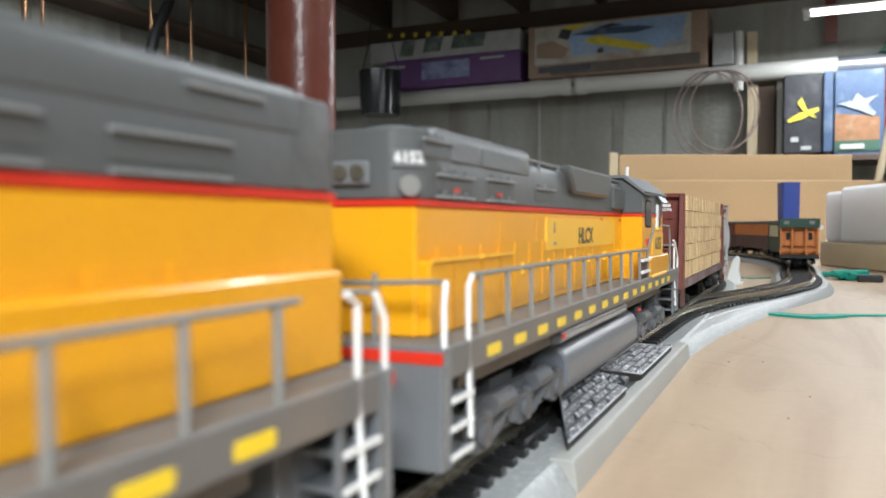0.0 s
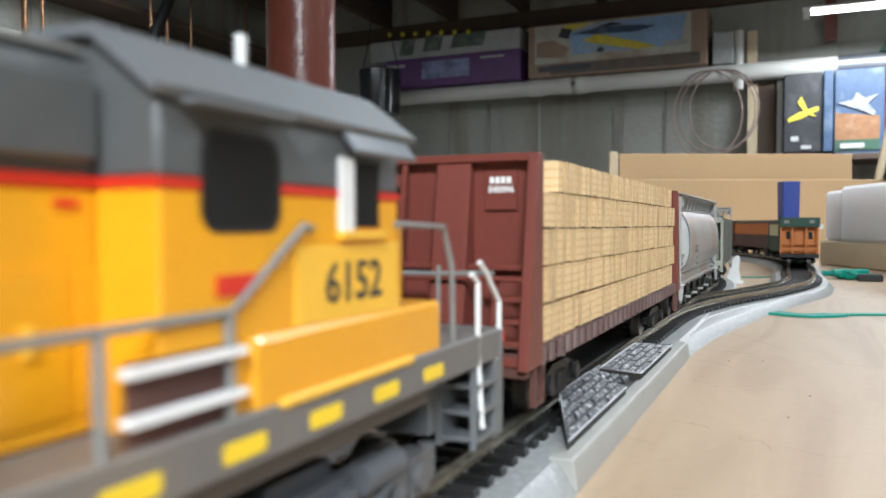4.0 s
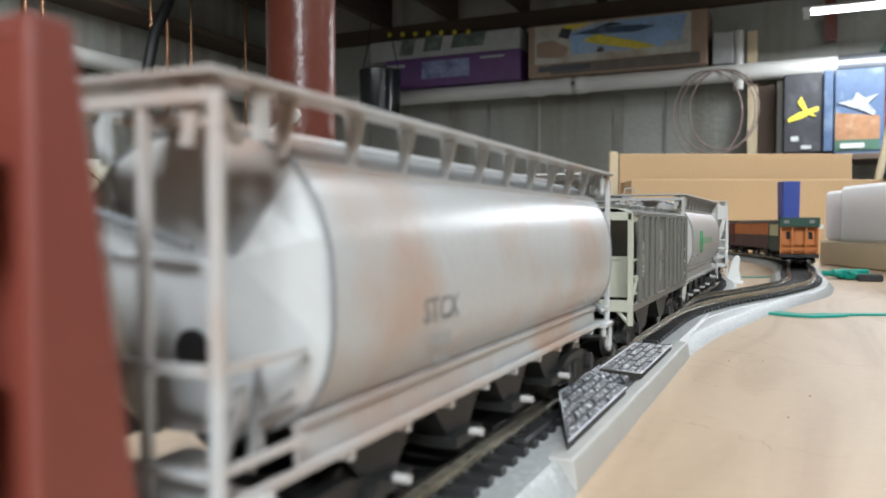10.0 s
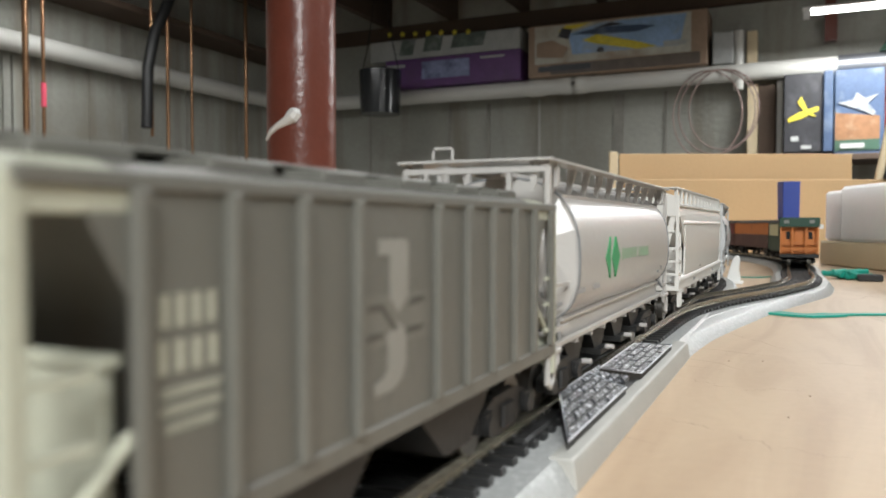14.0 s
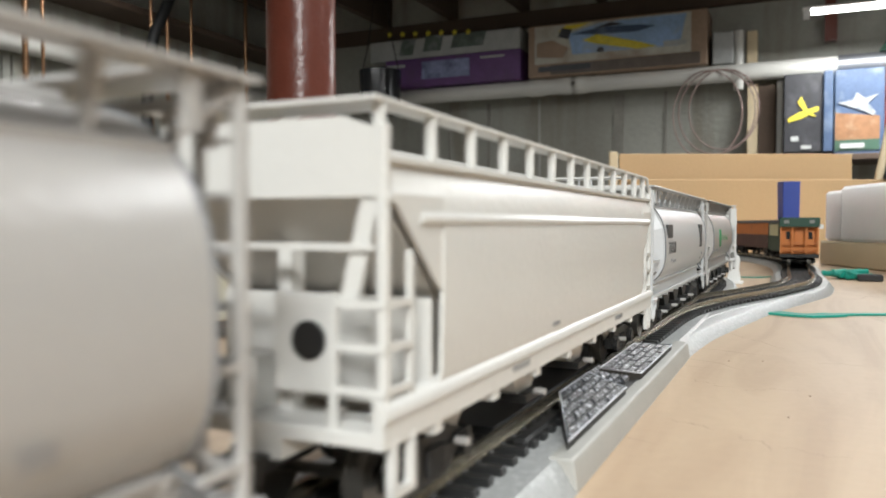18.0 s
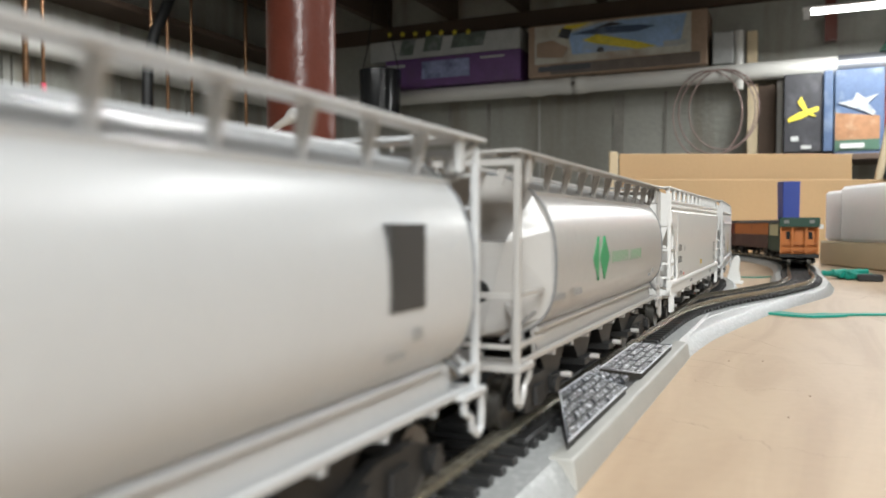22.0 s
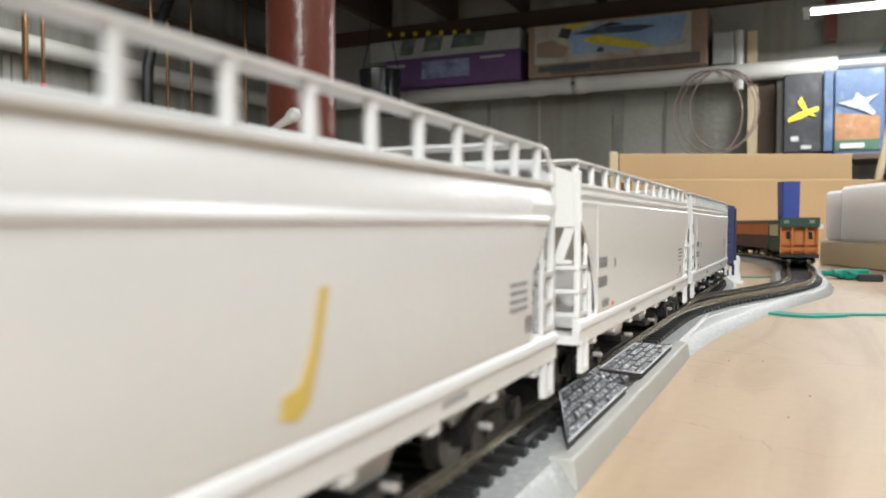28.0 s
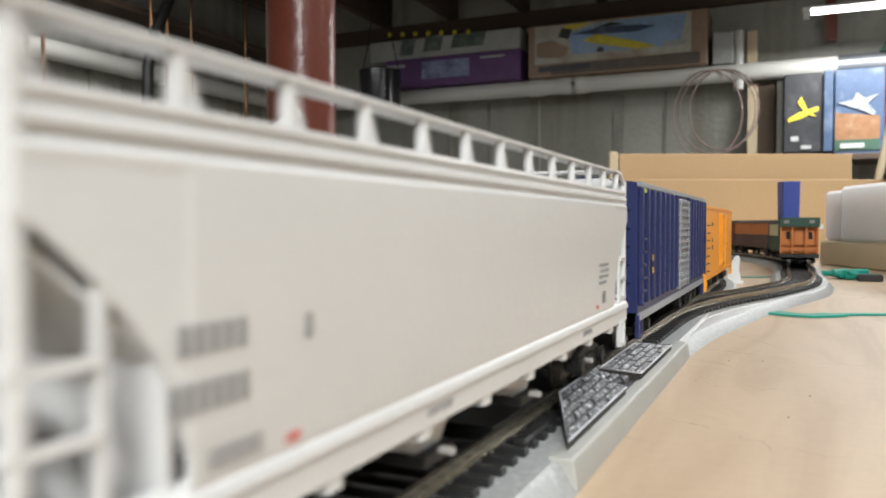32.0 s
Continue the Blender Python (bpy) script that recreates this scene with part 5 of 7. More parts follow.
    painted("monogram_stroke", [(-10.4, 26.6), (-7.6, 28.0), (-5.6, 26.6), (-5.6, 22.6), (-6.6, 20.9), (-9.0, 19.8), (-13.4, 19.6), (-14.0, 21.2), (-11.6, 21.6), (-10.4, 22.4)], 17.0, OLIVE_PALE)
    for pts in ([(-15.4, 29.7), (-14.6, 30.5), (-11.6, 30.5), (-8.0, 27.2), (-8.6, 26.8), (-12.0, 29.6)], [(-15.6, 26.3), (-14.8, 27.1), (-11.0, 27.1), (-11.8, 26.3)],
                [(-5.0, 29.6), (-3.8, 30.6), (-0.2, 30.6), (-1.0, 29.8)], [(-6.0, 26.2), (-5.0, 27.0), (-0.6, 27.0), (-1.4, 26.2)]):
        painted("monogram_gap", pts, 17.02, OLIVE_DARK)
    bars(car, OLIVE_LIGHT, [(-43, 33, 7, 2.6), (-43, 29.4, 7.6, 2.6), (-43, 26.6, 7, 0.8), (-43, 25.2, 7, 0.8), (-43, 23.8, 6, 0.8)], x=16.95)
    bogie(car, -L / 2 + 18)
    bogie(car, L / 2 - 18)
    couplers(car, L / 2)
    return car


# ---------- box cars ----------
def box_car(L, material, label, ribs, door_material, z_top):
    car = empty("box_car", label, "box car", "box cars of the train")
    bm = bmesh.new()
    prism(bm, [(-16.6, 12.5), (16.6, 12.5), (16.6, z_top), (0, z_top + 2.2), (-16.6, z_top)], -L / 2, L / 2)
    body = part("body", bm, material, car, "", 0.0003)
    for sx in (-1, 1):
        def xx(a, b):
            return sorted((sx * a, sx * b))
        door = part("sliding_door", boxes((*xx(16.6, 17.4), -9, 23, 14, z_top - 2.5)), door_material, car, "", 0.0003)
        for i in range(13 if ribs else 3):
            z = 16 + i * ((z_top - 20) / (12 if ribs else 2))
            part("door_rib", boxes((*xx(17.3, 18.2), -7.5, 21.5, z, z + 0.9)), door_material, door)
        for y in (-6, 20):
            bm = bmesh.new()
            rod(bm, (sx * 17.9, y, 14), (sx * 17.9, y, z_top - 3), 0.4)
            part("lock_rod", bm, door_material, door)
        if ribs:
            ys = [-L / 2 + 2 + i * (L / 2 - 14) / 7 for i in range(8)] + [L / 2 - 2 - i * (L / 2 - 28) / 6 for i in range(7)]
            for y in ys:
                part("rib", boxes((*xx(16.5, 18.0), y - 1.7, y + 1.7, 15, z_top - 1.5)), material, body, "", 0.0004)
        part("side_sill", boxes((*xx(16.0, 17.0), -L / 2 + 2, L / 2 - 2, 10.2, 12.6)), door_material if ribs else material, car)
        for y in (-L / 2 + 1, L / 2 - 7):
            for z in range(15, 36 if ribs else 40, 4):
                part("grab_iron", boxes((*xx(17.6, 18.4), y, y + 6, z, z + 0.6)), material if ribs else BLACK, car)
    each("roof_edge", [(16.2, 17.2, -L / 2, L / 2, z_top - 1.2, z_top + 0.2), (-17.2, -16.2, -L / 2, L / 2, z_top - 1.2, z_top + 0.2)], DOOR_GREY if ribs else material, car)
    for s in (-1, 1):
        for i in range(6):
            z = 16 + i * 5.6
            part("end_rib", boxes((-14.5, 14.5, *sorted((s * L / 2, s * (L / 2 + 0.9))), z, z + 2.2)), material, body, "", 0.0004)
    stirrups(car, L / 2, 11.4, material, 16.4)
    bogie(car, -L / 2 + 24)
    bogie(car, L / 2 - 24)
    couplers(car, L / 2)
    return car


# ---------- make up the train ----------
TRAIN = []


def join_train(car, a, b, bogies=0.33):
    TRAIN.append((car, (a + b) / 2, (b - a) * bogies))
    return car


join_train(locomotive(), 90, 320, 0.3)
TRAIN.append((locomotive(-115.0, 116.2, 7.6, 0.6), -35.0, -69.0))
join_train(centerbeam(), 338, 526)
TRAIN.append((lumber_load(), 432.0, 62.0))

h1 = join_train(round_hopper(153, RUST_GREY, "rust-streaked grey cylindrical covered hopper", [(LETTER_GREY, [(-33, 24.4, 6.0, 1.6), (-33, 21.8, 4.6, 1.2), (46, 23, 4, 1.4)])], 16.5), 538, 691)
word("STCX", 4.5 * MM, LETTER_FADED, h1, on_side(17.85, -33, 28.4), bold=0.00006)
join_train(ribbed_hopper(), 716, 836)
green_marks = [(LETTER_GREY, [(-56, 25.3, 8, 1.3), (-42, 25.3, 7.5, 1.3), (46, 24, 5, 1.0), (52, 25, 3, 1.6)])]
h2 = join_train(round_hopper(151, CAR_GREY, "light grey cylindrical hopper with green diamonds", green_marks), 833, 984)
diamonds(h2, -20.4, 31.4, GREEN_INK)
letter_bars(h2, GREEN_FAINT, -12.5, 8.4, 31.9, 2.7, 8)
letter_bars(h2, GREEN_FAINT, 11.3, 27.9, 31.7, 2.7, 7)
w1 = join_train(box_hopper(180, HOPPER_OFF_WHITE, True, "cream-white centre-flow covered hopper with side rib", [(LETTER_GREY, [(80, 23, 2.2, 2.2), (40, 15.3, 9, 1.2), (-40, 15.3, 9, 1.2), (-20, 20.4, 5, 0.8)])], 13), 1005, 1185)
h3 = join_train(round_hopper(155, CAR_GREY2, "pale grey cylindrical hopper numbered in black", [(LETTER_GREY, [(-45, 26.5, 3.4, 1.0), (-38, 26.0, 9, 1.0), (52, 26, 3, 1.6), (46, 24, 5, 0.9)])]), 1195, 1350)
word("710310", 6.2 * MM, LETTER, h3, on_side(17.95, -42.6, 30.9), label="black car number", bold=0.00008)
part("dark_square", boxes((16.4, 17.98, -53.7, -42.3, 34.8, 39.7)), LETTER, h3, "black square patch")
part("dark_square", boxes((16.4, 17.98, 44.6, 54.0, 29.2, 39.8)), LETTER, h3, "black patch")
h4 = join_train(round_hopper(155, CAR_GREY, "light grey cylindrical hopper with green diamonds", green_marks, 18.5), 1367, 1522)
diamonds(h4, -16.8, 31.7, GREEN_INK)
letter_bars(h4, GREEN_FAINT, -8.6, 12.3, 31.5, 2.7, 8)
letter_bars(h4, GREEN_FAINT, 15.2, 31.8, 31.3, 2.7, 7)
plain_marks = [(LETTER_FADED, [(-71.5, 30.6, 8.6, 2.5), (-72, 26.0, 10.0, 2.5), (64, 22.2, 1.7, 2.8), (65.8, 22.2, 1.7, 2.8)]), (LETTER_GREY, [(-58, 30, 2.0, 2.4), (-69, 20.6, 7, 1.8), (64, 30, 10, 0.7), (65, 28.6, 9, 0.7), (64, 27.2, 10, 0.7), (63, 25.8, 8, 0.7), (-30, 15.3, 8, 1.2), (50, 15.3, 8, 1.2)]),
               (STRIPE_RED, [(-61, 19.8, 2.2, 1.0), (58, 20.2, 1.4, 0.8)])]
YELLOW_LABEL = mat("ochre_label", (0.55, 0.36, 0.03), 0.5, vary=0.2)


def shifted(marks, dy):
    return [(ink, [(y + dy if y < -50 else y, z, w, h) for y, z, w, h in rows]) for ink, rows in marks]


join_train(box_hopper(182, CREAM, False, "cream-white covered hopper with stepped eaves", shifted(plain_marks, 3.6) + [(YELLOW_LABEL, [(2.5, 22.2, 3.2, 2.2), (6.0, 22.2, 3.2, 2.2)])], 13), 1536, 1718)
w3 = join_train(box_hopper(160.5, PALE_HOPPER, True, "pale grey centre-flow covered hopper, yellow scuff on its side", [(LETTER_FADED, [(-66, 31.6, 10, 2.4), (-66, 27.2, 10, 2.4), (60.7, 22.3, 1.8, 3.0), (62.6, 22.3, 1.8, 3.0)]), (LETTER_GREY, [(-54, 29.6, 2.4, 2.4), (-66, 22.4, 8, 1.2), (-66, 20.6, 8, 1.0), (30, 15.3, 9, 1.2), (-40, 15.3, 8, 1.2), (56, 29.6, 9, 0.7), (56, 28.2, 9, 0.7), (56, 26.8, 9, 0.7), (56, 25.4, 9, 0.7)])], 13), 1736, 1896.5)
bm = bmesh.new()
prism(bm, [(-4.6, 33.5), (-2.9, 33.6), (-4.8, 26.5), (-6.6, 22.2), (-8.6, 21.0), (-11.0, 21.6), (-10.8, 23.6), (-8.0, 24.2), (-6.2, 27.5)], 18.1, 18.24, axis="x")
part("yellow_scuff", bm, mat("yellow_scuff_mark", (0.5, 0.36, 0.08), 0.6), w3, "yellowed scuff mark")
join_train(box_hopper(182, CREAM, False, "cream-white covered hopper with stepped eaves", shifted(plain_marks, 2.5), 13), 1913, 2095)
join_train(box_hopper(188, PALE_HOPPER, False, "pale grey covered hopper with stepped eaves", shifted(plain_marks, -3), 13), 2109, 2297)
bx = join_train(box_car(178, NAVY, "dark blue ribbed box car with a galvanised door", True, DOOR_GREY, 52.6), 2319, 2497)
bars(bx, mat("lime_lettering", (0.55, 0.65, 0.1), 0.5), [(-82, 50.4, 8, 1.5)], x=17.3)
bars(bx, PALE_YELLOW, [(-70, 29, 3, 2), (-70, 25, 3, 2)], x=18.1)
ox = join_train(box_car(174, ORANGE, "bright orange plain-sided reefer car", False, ORANGE, 49.5), 2505, 2679)
bars(ox, LETTER, [(-50, 40, 8, 2.2), (-50, 31, 6, 2.4), (-50, 27, 8, 2.4), (40, 27, 10, 0.9), (40, 24, 10, 0.9)], x=16.7)

# ---------- sleepers ----------
def sleepers(track_name, path, near, spacing=0.0063):
    owner = bpy.data.objects[track_name]
    me = shared("sleeper", lambda b: (box(b, -14.8, 14.8, -1.35, 1.35, -1.6, 0.0), box(b, 7.0, 10.2, -1.0, 1.0, 0.0, 0.5), box(b, -10.2, -7.0, -1.0, 1.0, 0.0, 0.5)), TIE, 0.0002)
    far = bmesh.new()
    left, count = 0.0, 0
    for a, b in zip(path, path[1:]):
        d = b - a
        n = d.length
        while left <= n:
            p = a + d * (left / n)
            turn = math.degrees(math.atan2(-d.x, d.y))
            if near(p) and count < 280:
                put("sleeper", me, owner, pose(p.x, p.y, 0.0073, 0, 0, turn))
                count += 1
            else:
                k = len(far.verts)
                box(far, -0.0148, 0.0148, -0.00135, 0.00135, -0.0016, 0.0, 1)
                far.verts.ensure_lookup_table()
                m = pose(p.x, p.y, 0.0073, 0, 0, turn)
                for v in far.verts[k:]:
                    v.co = m @ v.co
            left += spacing
        left -= n
    tagged(part("sleeper_strip", far, TIE, owner, "", smooth=False), kind="stuff")


sleepers("main_track", MAIN, lambda p: p.x > -0.2 and 0.02 < p.y < 0.8)
sleepers("siding_track", SIDING, lambda p: 0.40 < p.y < 0.95)

# points blades of the turnout
bm = bmesh.new()
sweep(bm, [Vector((0.0078, 0.33)), Vector((0.0066, 0.40))], [(-0.0004, 0.0079), (-0.0004, 0.0099), (0.0004, 0.0099), (0.0004, 0.0079)])
part("point_blade", bm, RAIL, bpy.data.objects["siding_track"])
bm = bmesh.new()
box(bm, -0.004, 0.004, 0.318, 0.322, 0.0058, 0.0082, 1)
part("tie_bar", bm, BLACK, bpy.data.objects["siding_track"])

# ---------- rerailing ramp beside the track ----------
RAMP_TOP = mat("dry_brushed_black_plastic", (0.03, 0.032, 0.037), 0.3, vary=0.6, scale=1200, fine=4200, bump=1.0, dirt=(0.78, 0.8, 0.85), dirt_amount=1.0)
DRY_BRUSH = mat("silver_dry_brush", (0.5, 0.52, 0.56), 0.35, 0.4, vary=0.5, scale=900, fine=3000)
BED_PLAIN = mat("plain_grey_bed_plastic", (0.34, 0.335, 0.31), 0.45, vary=0.12, scale=60, fine=900, dirt=(0.42, 0.41, 0.38), dirt_amount=0.5)
ramp = empty("rerailer_ramp", "black plastic rerailer ramp, dry-brushed silver on its embossed bricks", "rerailer")


def ramp_panel(inner, outer, z_in=0.0109, z_out=0.0054, n=4):
    """A sloping panel from the inner edge, beside the rail, to the outer foot: (x, y start, y end) each."""
    quad = [Vector((inner[0], inner[1], z_in)), Vector((outer[0], outer[1], z_out)), Vector((outer[0], outer[2], z_out)), Vector((inner[0], inner[2], z_in))]
    bm = bmesh.new()
    top = [bm.verts.new(p) for p in quad]
    low = [bm.verts.new((p.x, p.y, 0.0045)) for p in quad]
    bm.faces.new(top)
    bm.faces.new(low[::-1])
    for i in range(4):
        bm.faces.new((top[i], low[i], low[(i + 1) % 4], top[(i + 1) % 4]))
    p = part("panel", bm, BLACK, ramp, "black ramp panel")
    nrm = (quad[1] - quad[0]).cross(quad[3] - quad[0]).normalized()
    nrm = nrm if nrm.z > 0 else -nrm
    bm = bmesh.new()
    pipe(bm, [p + nrm * 0.00015 for p in (quad[0], quad[1], quad[2], quad[3], quad[0])], 0.00022, 5, 1)
    part("worn_edge", bm, DRY_BRUSH, p, "silver dry-brushed edge")
    rows = 5
    for r in range(rows):
        u0, u1 = r / rows + 0.025, (r + 1) / rows - 0.025
        for i in range(n + 1):
            a = (i - (0.5 if r % 2 else 0.0)) / n
            b = a + 1 / n - 0.025
            a, b = max(0.015, a), min(0.985, b)
            if b - a < 0.05:
                continue
            vs = []
            for u, w in ((u0, a), (u1, a), (u1, b), (u0, b)):
                vs.append((quad[0] * (1 - w) + quad[3] * w) * (1 - u) + (quad[1] * (1 - w) + quad[2] * w) * u)
            bm = bmesh.new()
            lo = [bm.verts.new(v) for v in vs]
            c = sum(vs, Vector()) / 4
            hi = [bm.verts.new(v * 0.93 + c * 0.07 + nrm * 0.00035) for v in vs]
            bm.faces.new(hi)
            for j in range(4):
                bm.faces.new((lo[j], lo[(j + 1) % 4], hi[(j + 1) % 4], hi[j]))
            part("brick", bm, RAMP_TOP, p, smooth=False)


ramp_panel((0.0125, 0.1705, 0.1970), (0.0212, 0.1462, 0.2015), 0.0118, 0.0078, 3)
ramp_panel((0.0138, 0.2040, 0.2515), (0.0212, 0.2225, 0.2800), 0.0118, 0.0078, 3)
bm = bmesh.new()
prism(bm, [(0.0112, 0.0045), (0.0206, 0.0045), (0.0206, 0.0062), (0.0125, 0.0092), (0.0112, 0.0092)], 0.1970, 0.2225, 1)
part("centre_bridge", bm, BLACK, ramp, "black bridging plate", 0.0002)
for i in range(4):
    bm = bmesh.new()
    x = 0.0125 + i * 0.0017
    z = 0.0120 - i * 0.0010
    prism(bm, [(x, z - 0.002), (x + 0.0014, z - 0.003), (x + 0.0014, z - 0.0011), (x, z)], 0.1975 + i * 0.0045, 0.2085 + i * 0.0045, 1)
    part("plank", bm, RAMP_TOP, ramp)
bm = bmesh.new()
box(bm, -0.0065, 0.0065, 0.145, 0.300, 0.0073, 0.0092, 1)
part("inner_plate", bm, BLACK, ramp, "black plate between the rails", 0.0005)

bm = bmesh.new()
prism(bm, [(0.0190, 0.0), (0.0247, 0.0), (0.0240, 0.0056), (0.0234, 0.0062), (0.0190, 0.0062)], 0.1405, 0.3020, 1)
part("bed_shoulder", bm, BED_PLAIN, ramp, "plain grey bed shoulder", 0.0003)
# black block added to stand for the darker sleeper area by the ramp
bm = bmesh.new()
box(bm, 0.0104, 0.0136, 0.1440, 0.1700, 0.0055, 0.0078, 1)
part("roadbed_infill", bm, BLACK, ramp, "added black block for the darker sleeper area", 0.0006)

# ---------- ribbons and litter on the table ----------
def ribbon(points, width, name, label, z=0.0006):
    bm = bmesh.new()
    sweep(bm, arc_path(points), [(-width / 2, 0.0002), (-width / 2, z), (width / 2, z + 0.0004), (width / 2, 0.0002)])
    thing(name, bm, TEAL, label, "ribbon", group="teal ribbons")


ribbon([(0.048, 0.474), (0.056, 0.470), (0.066, 0.466), (0.080, 0.478)], 0.015, "ribbon", "folded teal ribbon end lying on the plywood", 0.0009)
ribbon([(0.036, 0.474), (0.050, 0.470), (0.063, 0.466), (0.085, 0.483), (0.120, 0.497), (0.2, 0.515)], 0.010, "ribbon", "teal green plastic ribbon lying on the plywood")
ribbon([(0.010, 0.79), (0.022, 0.786), (0.034, 0.80)], 0.009, "ribbon", "short teal ribbon lying on the plywood")
bundle = empty("ribbon_bundle", "crumpled bundle of teal ribbon with a dark clip", "ribbon")
rnd = random.Random(3)
bm = bmesh.new()
for i in range(26):
    a = rnd.uniform(0.080, 0.113)
    y = 0.815 - (a - 0.08) * 0.8 + rnd.uniform(-0.01, 0.01)
    z = rnd.uniform(0.002, 0.007)
    rod(bm, (a, y, z), (a + rnd.uniform(0.006, 0.014), y + rnd.uniform(-0.012, 0.012), max(0.002, z + rnd.uniform(-0.003, 0.002))), 0.0022, 6, 1)
part("crumpled_ribbon", bm, TEAL, bundle)
bm = bmesh.new()
box(bm, 0.108, 0.128, 0.775, 0.790, 0.0, 0.006, 1)
part("clip", bm, BLACK, bundle, "dark plastic clip", 0.001)

# small white bracket beside the curve
br = empty("white_bracket", "small white plastic bracket standing beside the track", "bracket")
bm = bmesh.new()
prism(bm, [(0.0045, 0.0), (0.0160, 0.0), (0.0165, 0.005), (0.0150, 0.012), (0.0160, 0.021), (0.0140, 0.0245), (0.0105, 0.022), (0.0075, 0.012)], 0.699, 0.705, 1)
part("upright", bm, WHITE_PLASTIC, br, "", 0.0006)
bm = bmesh.new()
box(bm, 0.006, 0.0185, 0.694, 0.712, 0.0, 0.0022, 1)
part("foot", bm, WHITE_PLASTIC, br, "", 0.0005)

# ---------- standing train on the siding ----------
def on_siding(s, half=0.04):
    """Pose of a car whose middle is s metres along the siding from its start."""
    def spot(u):
        left = u
        for p, q in zip(SIDING, SIDING[1:]):
            n = (q - p).length
            if left <= n:
                return p + (q - p) * (left / n)
            left -= n
        return SIDING[-1]
    front, back = spot(s - half), spot(s + half)
    mid, d = (front + back) / 2, back - front
    return pose(mid.x, mid.y, RAIL_Z, 0, 0, math.degrees(math.atan2(-d.x, d.y)))


def caboose(m):
    car = empty("caboose", "weathered orange caboose with a dark green roof band", "caboose", m=m)
    L = 104.0
    part("body", boxes((-16, 16, -L / 2 + 8, L / 2 - 8, 12, 40)), CAB_ORANGE, car, "grimy orange body", 0.0005)
    bm = bmesh.new()
    prism(bm, [(-17.5, 39), (17.5, 39), (17.5, 41), (0, 44), (-17.5, 41)], -L / 2, L / 2)
    part("roof", bm, DARK_GREEN, car)
    part("roof_band", boxes((-17.6, 17.6, -L / 2 - 0.6, -L / 2 + 1.2, 37.5, 46.5)), DARK_GREEN, car, "dark green end band", 0.0004)
    each("band_plate", [(-13.5, -9, -L / 2 - 0.9, -L / 2 - 0.5, 41, 44), (8.5, 13, -L / 2 - 0.9, -L / 2 - 0.5, 41, 44)], RAIL_GREY, car)
    for x0, x1 in ((-13, -6.5), (-4, 4), (6.5, 13)):
        part("end_panel", boxes((x0, x1, -L / 2 + 7.2, -L / 2 + 8.0, 18, 35)), CAB_ORANGE, car, "", 0.0003)
    each("end_window", [(-11.5, -8, -L / 2 + 6.9, -L / 2 + 7.3, 26, 33), (8, 11.5, -L / 2 + 6.9, -L / 2 + 7.3, 26, 33)], GLASS_DARK, car)
    for x in (-16, -6, 6, 16):
        part("platform_post", boxes((x - 0.7, x + 0.7, -L / 2 + 0.6, -L / 2 + 2.0, 11, 39)), CAB_ORANGE, car)
    each("platform_rail", [(-16, 16, -L / 2 + 0.6, -L / 2 + 1.6, 22, 23.2), (-16, 16, -L / 2 + 0.6, -L / 2 + 1.6, 16.5, 17.4)], CAB_ORANGE, car)
    part("platform", boxes((-17, 17, -L / 2, L / 2, 8.5, 12)), BLACK, car, "", 0.0004)
    bm = bmesh.new()
    rod(bm, (18.6, -L / 2 + 2, 38), (18.6, -L / 2 + 4, 38), 2.4, 12)
    part("marker_lamp", bm, WHITE_PLASTIC, car, "white marker lamp")
    bogie(car, -L / 2 + 20)
    bogie(car, L / 2 - 20)
    couplers(car, L / 2)
    return car


def standing_car(m, L, low, high, label, panel=None):
    car = empty("freight_car", label, "freight car", "cars of the standing train", m=m)
    part("lower_side", boxes((-16.5, 16.5, -L / 2, L / 2, 10, 27)), low, car, "", 0.0005)
    part("upper_side", boxes((-16.4, 16.4, -L / 2 + 0.2, L / 2 - 0.2, 27, 42)), high, car, "", 0.0005)
    bm = bmesh.new()
    prism(bm, [(-16.8, 42), (16.8, 42), (10, 45.5), (-10, 45.5)], -L / 2, L / 2)
    part("roof", bm, BLACK, car)
    if panel:
        part("side_panel", boxes((-16.9, -16.4, -L / 2 + 26, L / 2 - 20, 27, 40)), panel, car, "pale cream panel")
    bogie(car, -L / 2 + 20)
    bogie(car, L / 2 - 20)
    couplers(car, L / 2)
    return car


caboose(on_siding(0.572))
standing_car(on_siding(0.697), 128, DARK_GREEN, DARK_GREEN, "dark green freight car with a cream panel", PALE_CREAM)
standing_car(on_siding(0.846), 150, OXIDE_DARK, CAB_ORANGE, "orange freight car with brown skirts")
standing_car(on_siding(1.006), 150, OXIDE_DARK, OXIDE, "dark brown freight car")
standing_car(on_siding(1.166), 150, BLACK, OXIDE, "brown freight car with a black sill")

# ---------- far edge of the table ----------
def line_box(bm, p0, e, n, s0, s1, t0, t1, z0, z1):
    pts = [p0 + e * s + n * t for s, t in ((s0, t0), (s1, t0), (s1, t1), (s0, t1))]
    lo = [bm.verts.new((p.x, p.y, z0)) for p in pts]
    hi = [bm.verts.new((p.x, p.y, z1)) for p in pts]
    bm.faces.new(lo[::-1])
    bm.faces.new(hi)
    for i in range(4):
        bm.faces.new((lo[i], lo[(i + 1) % 4], hi[(i + 1) % 4], hi[i]))


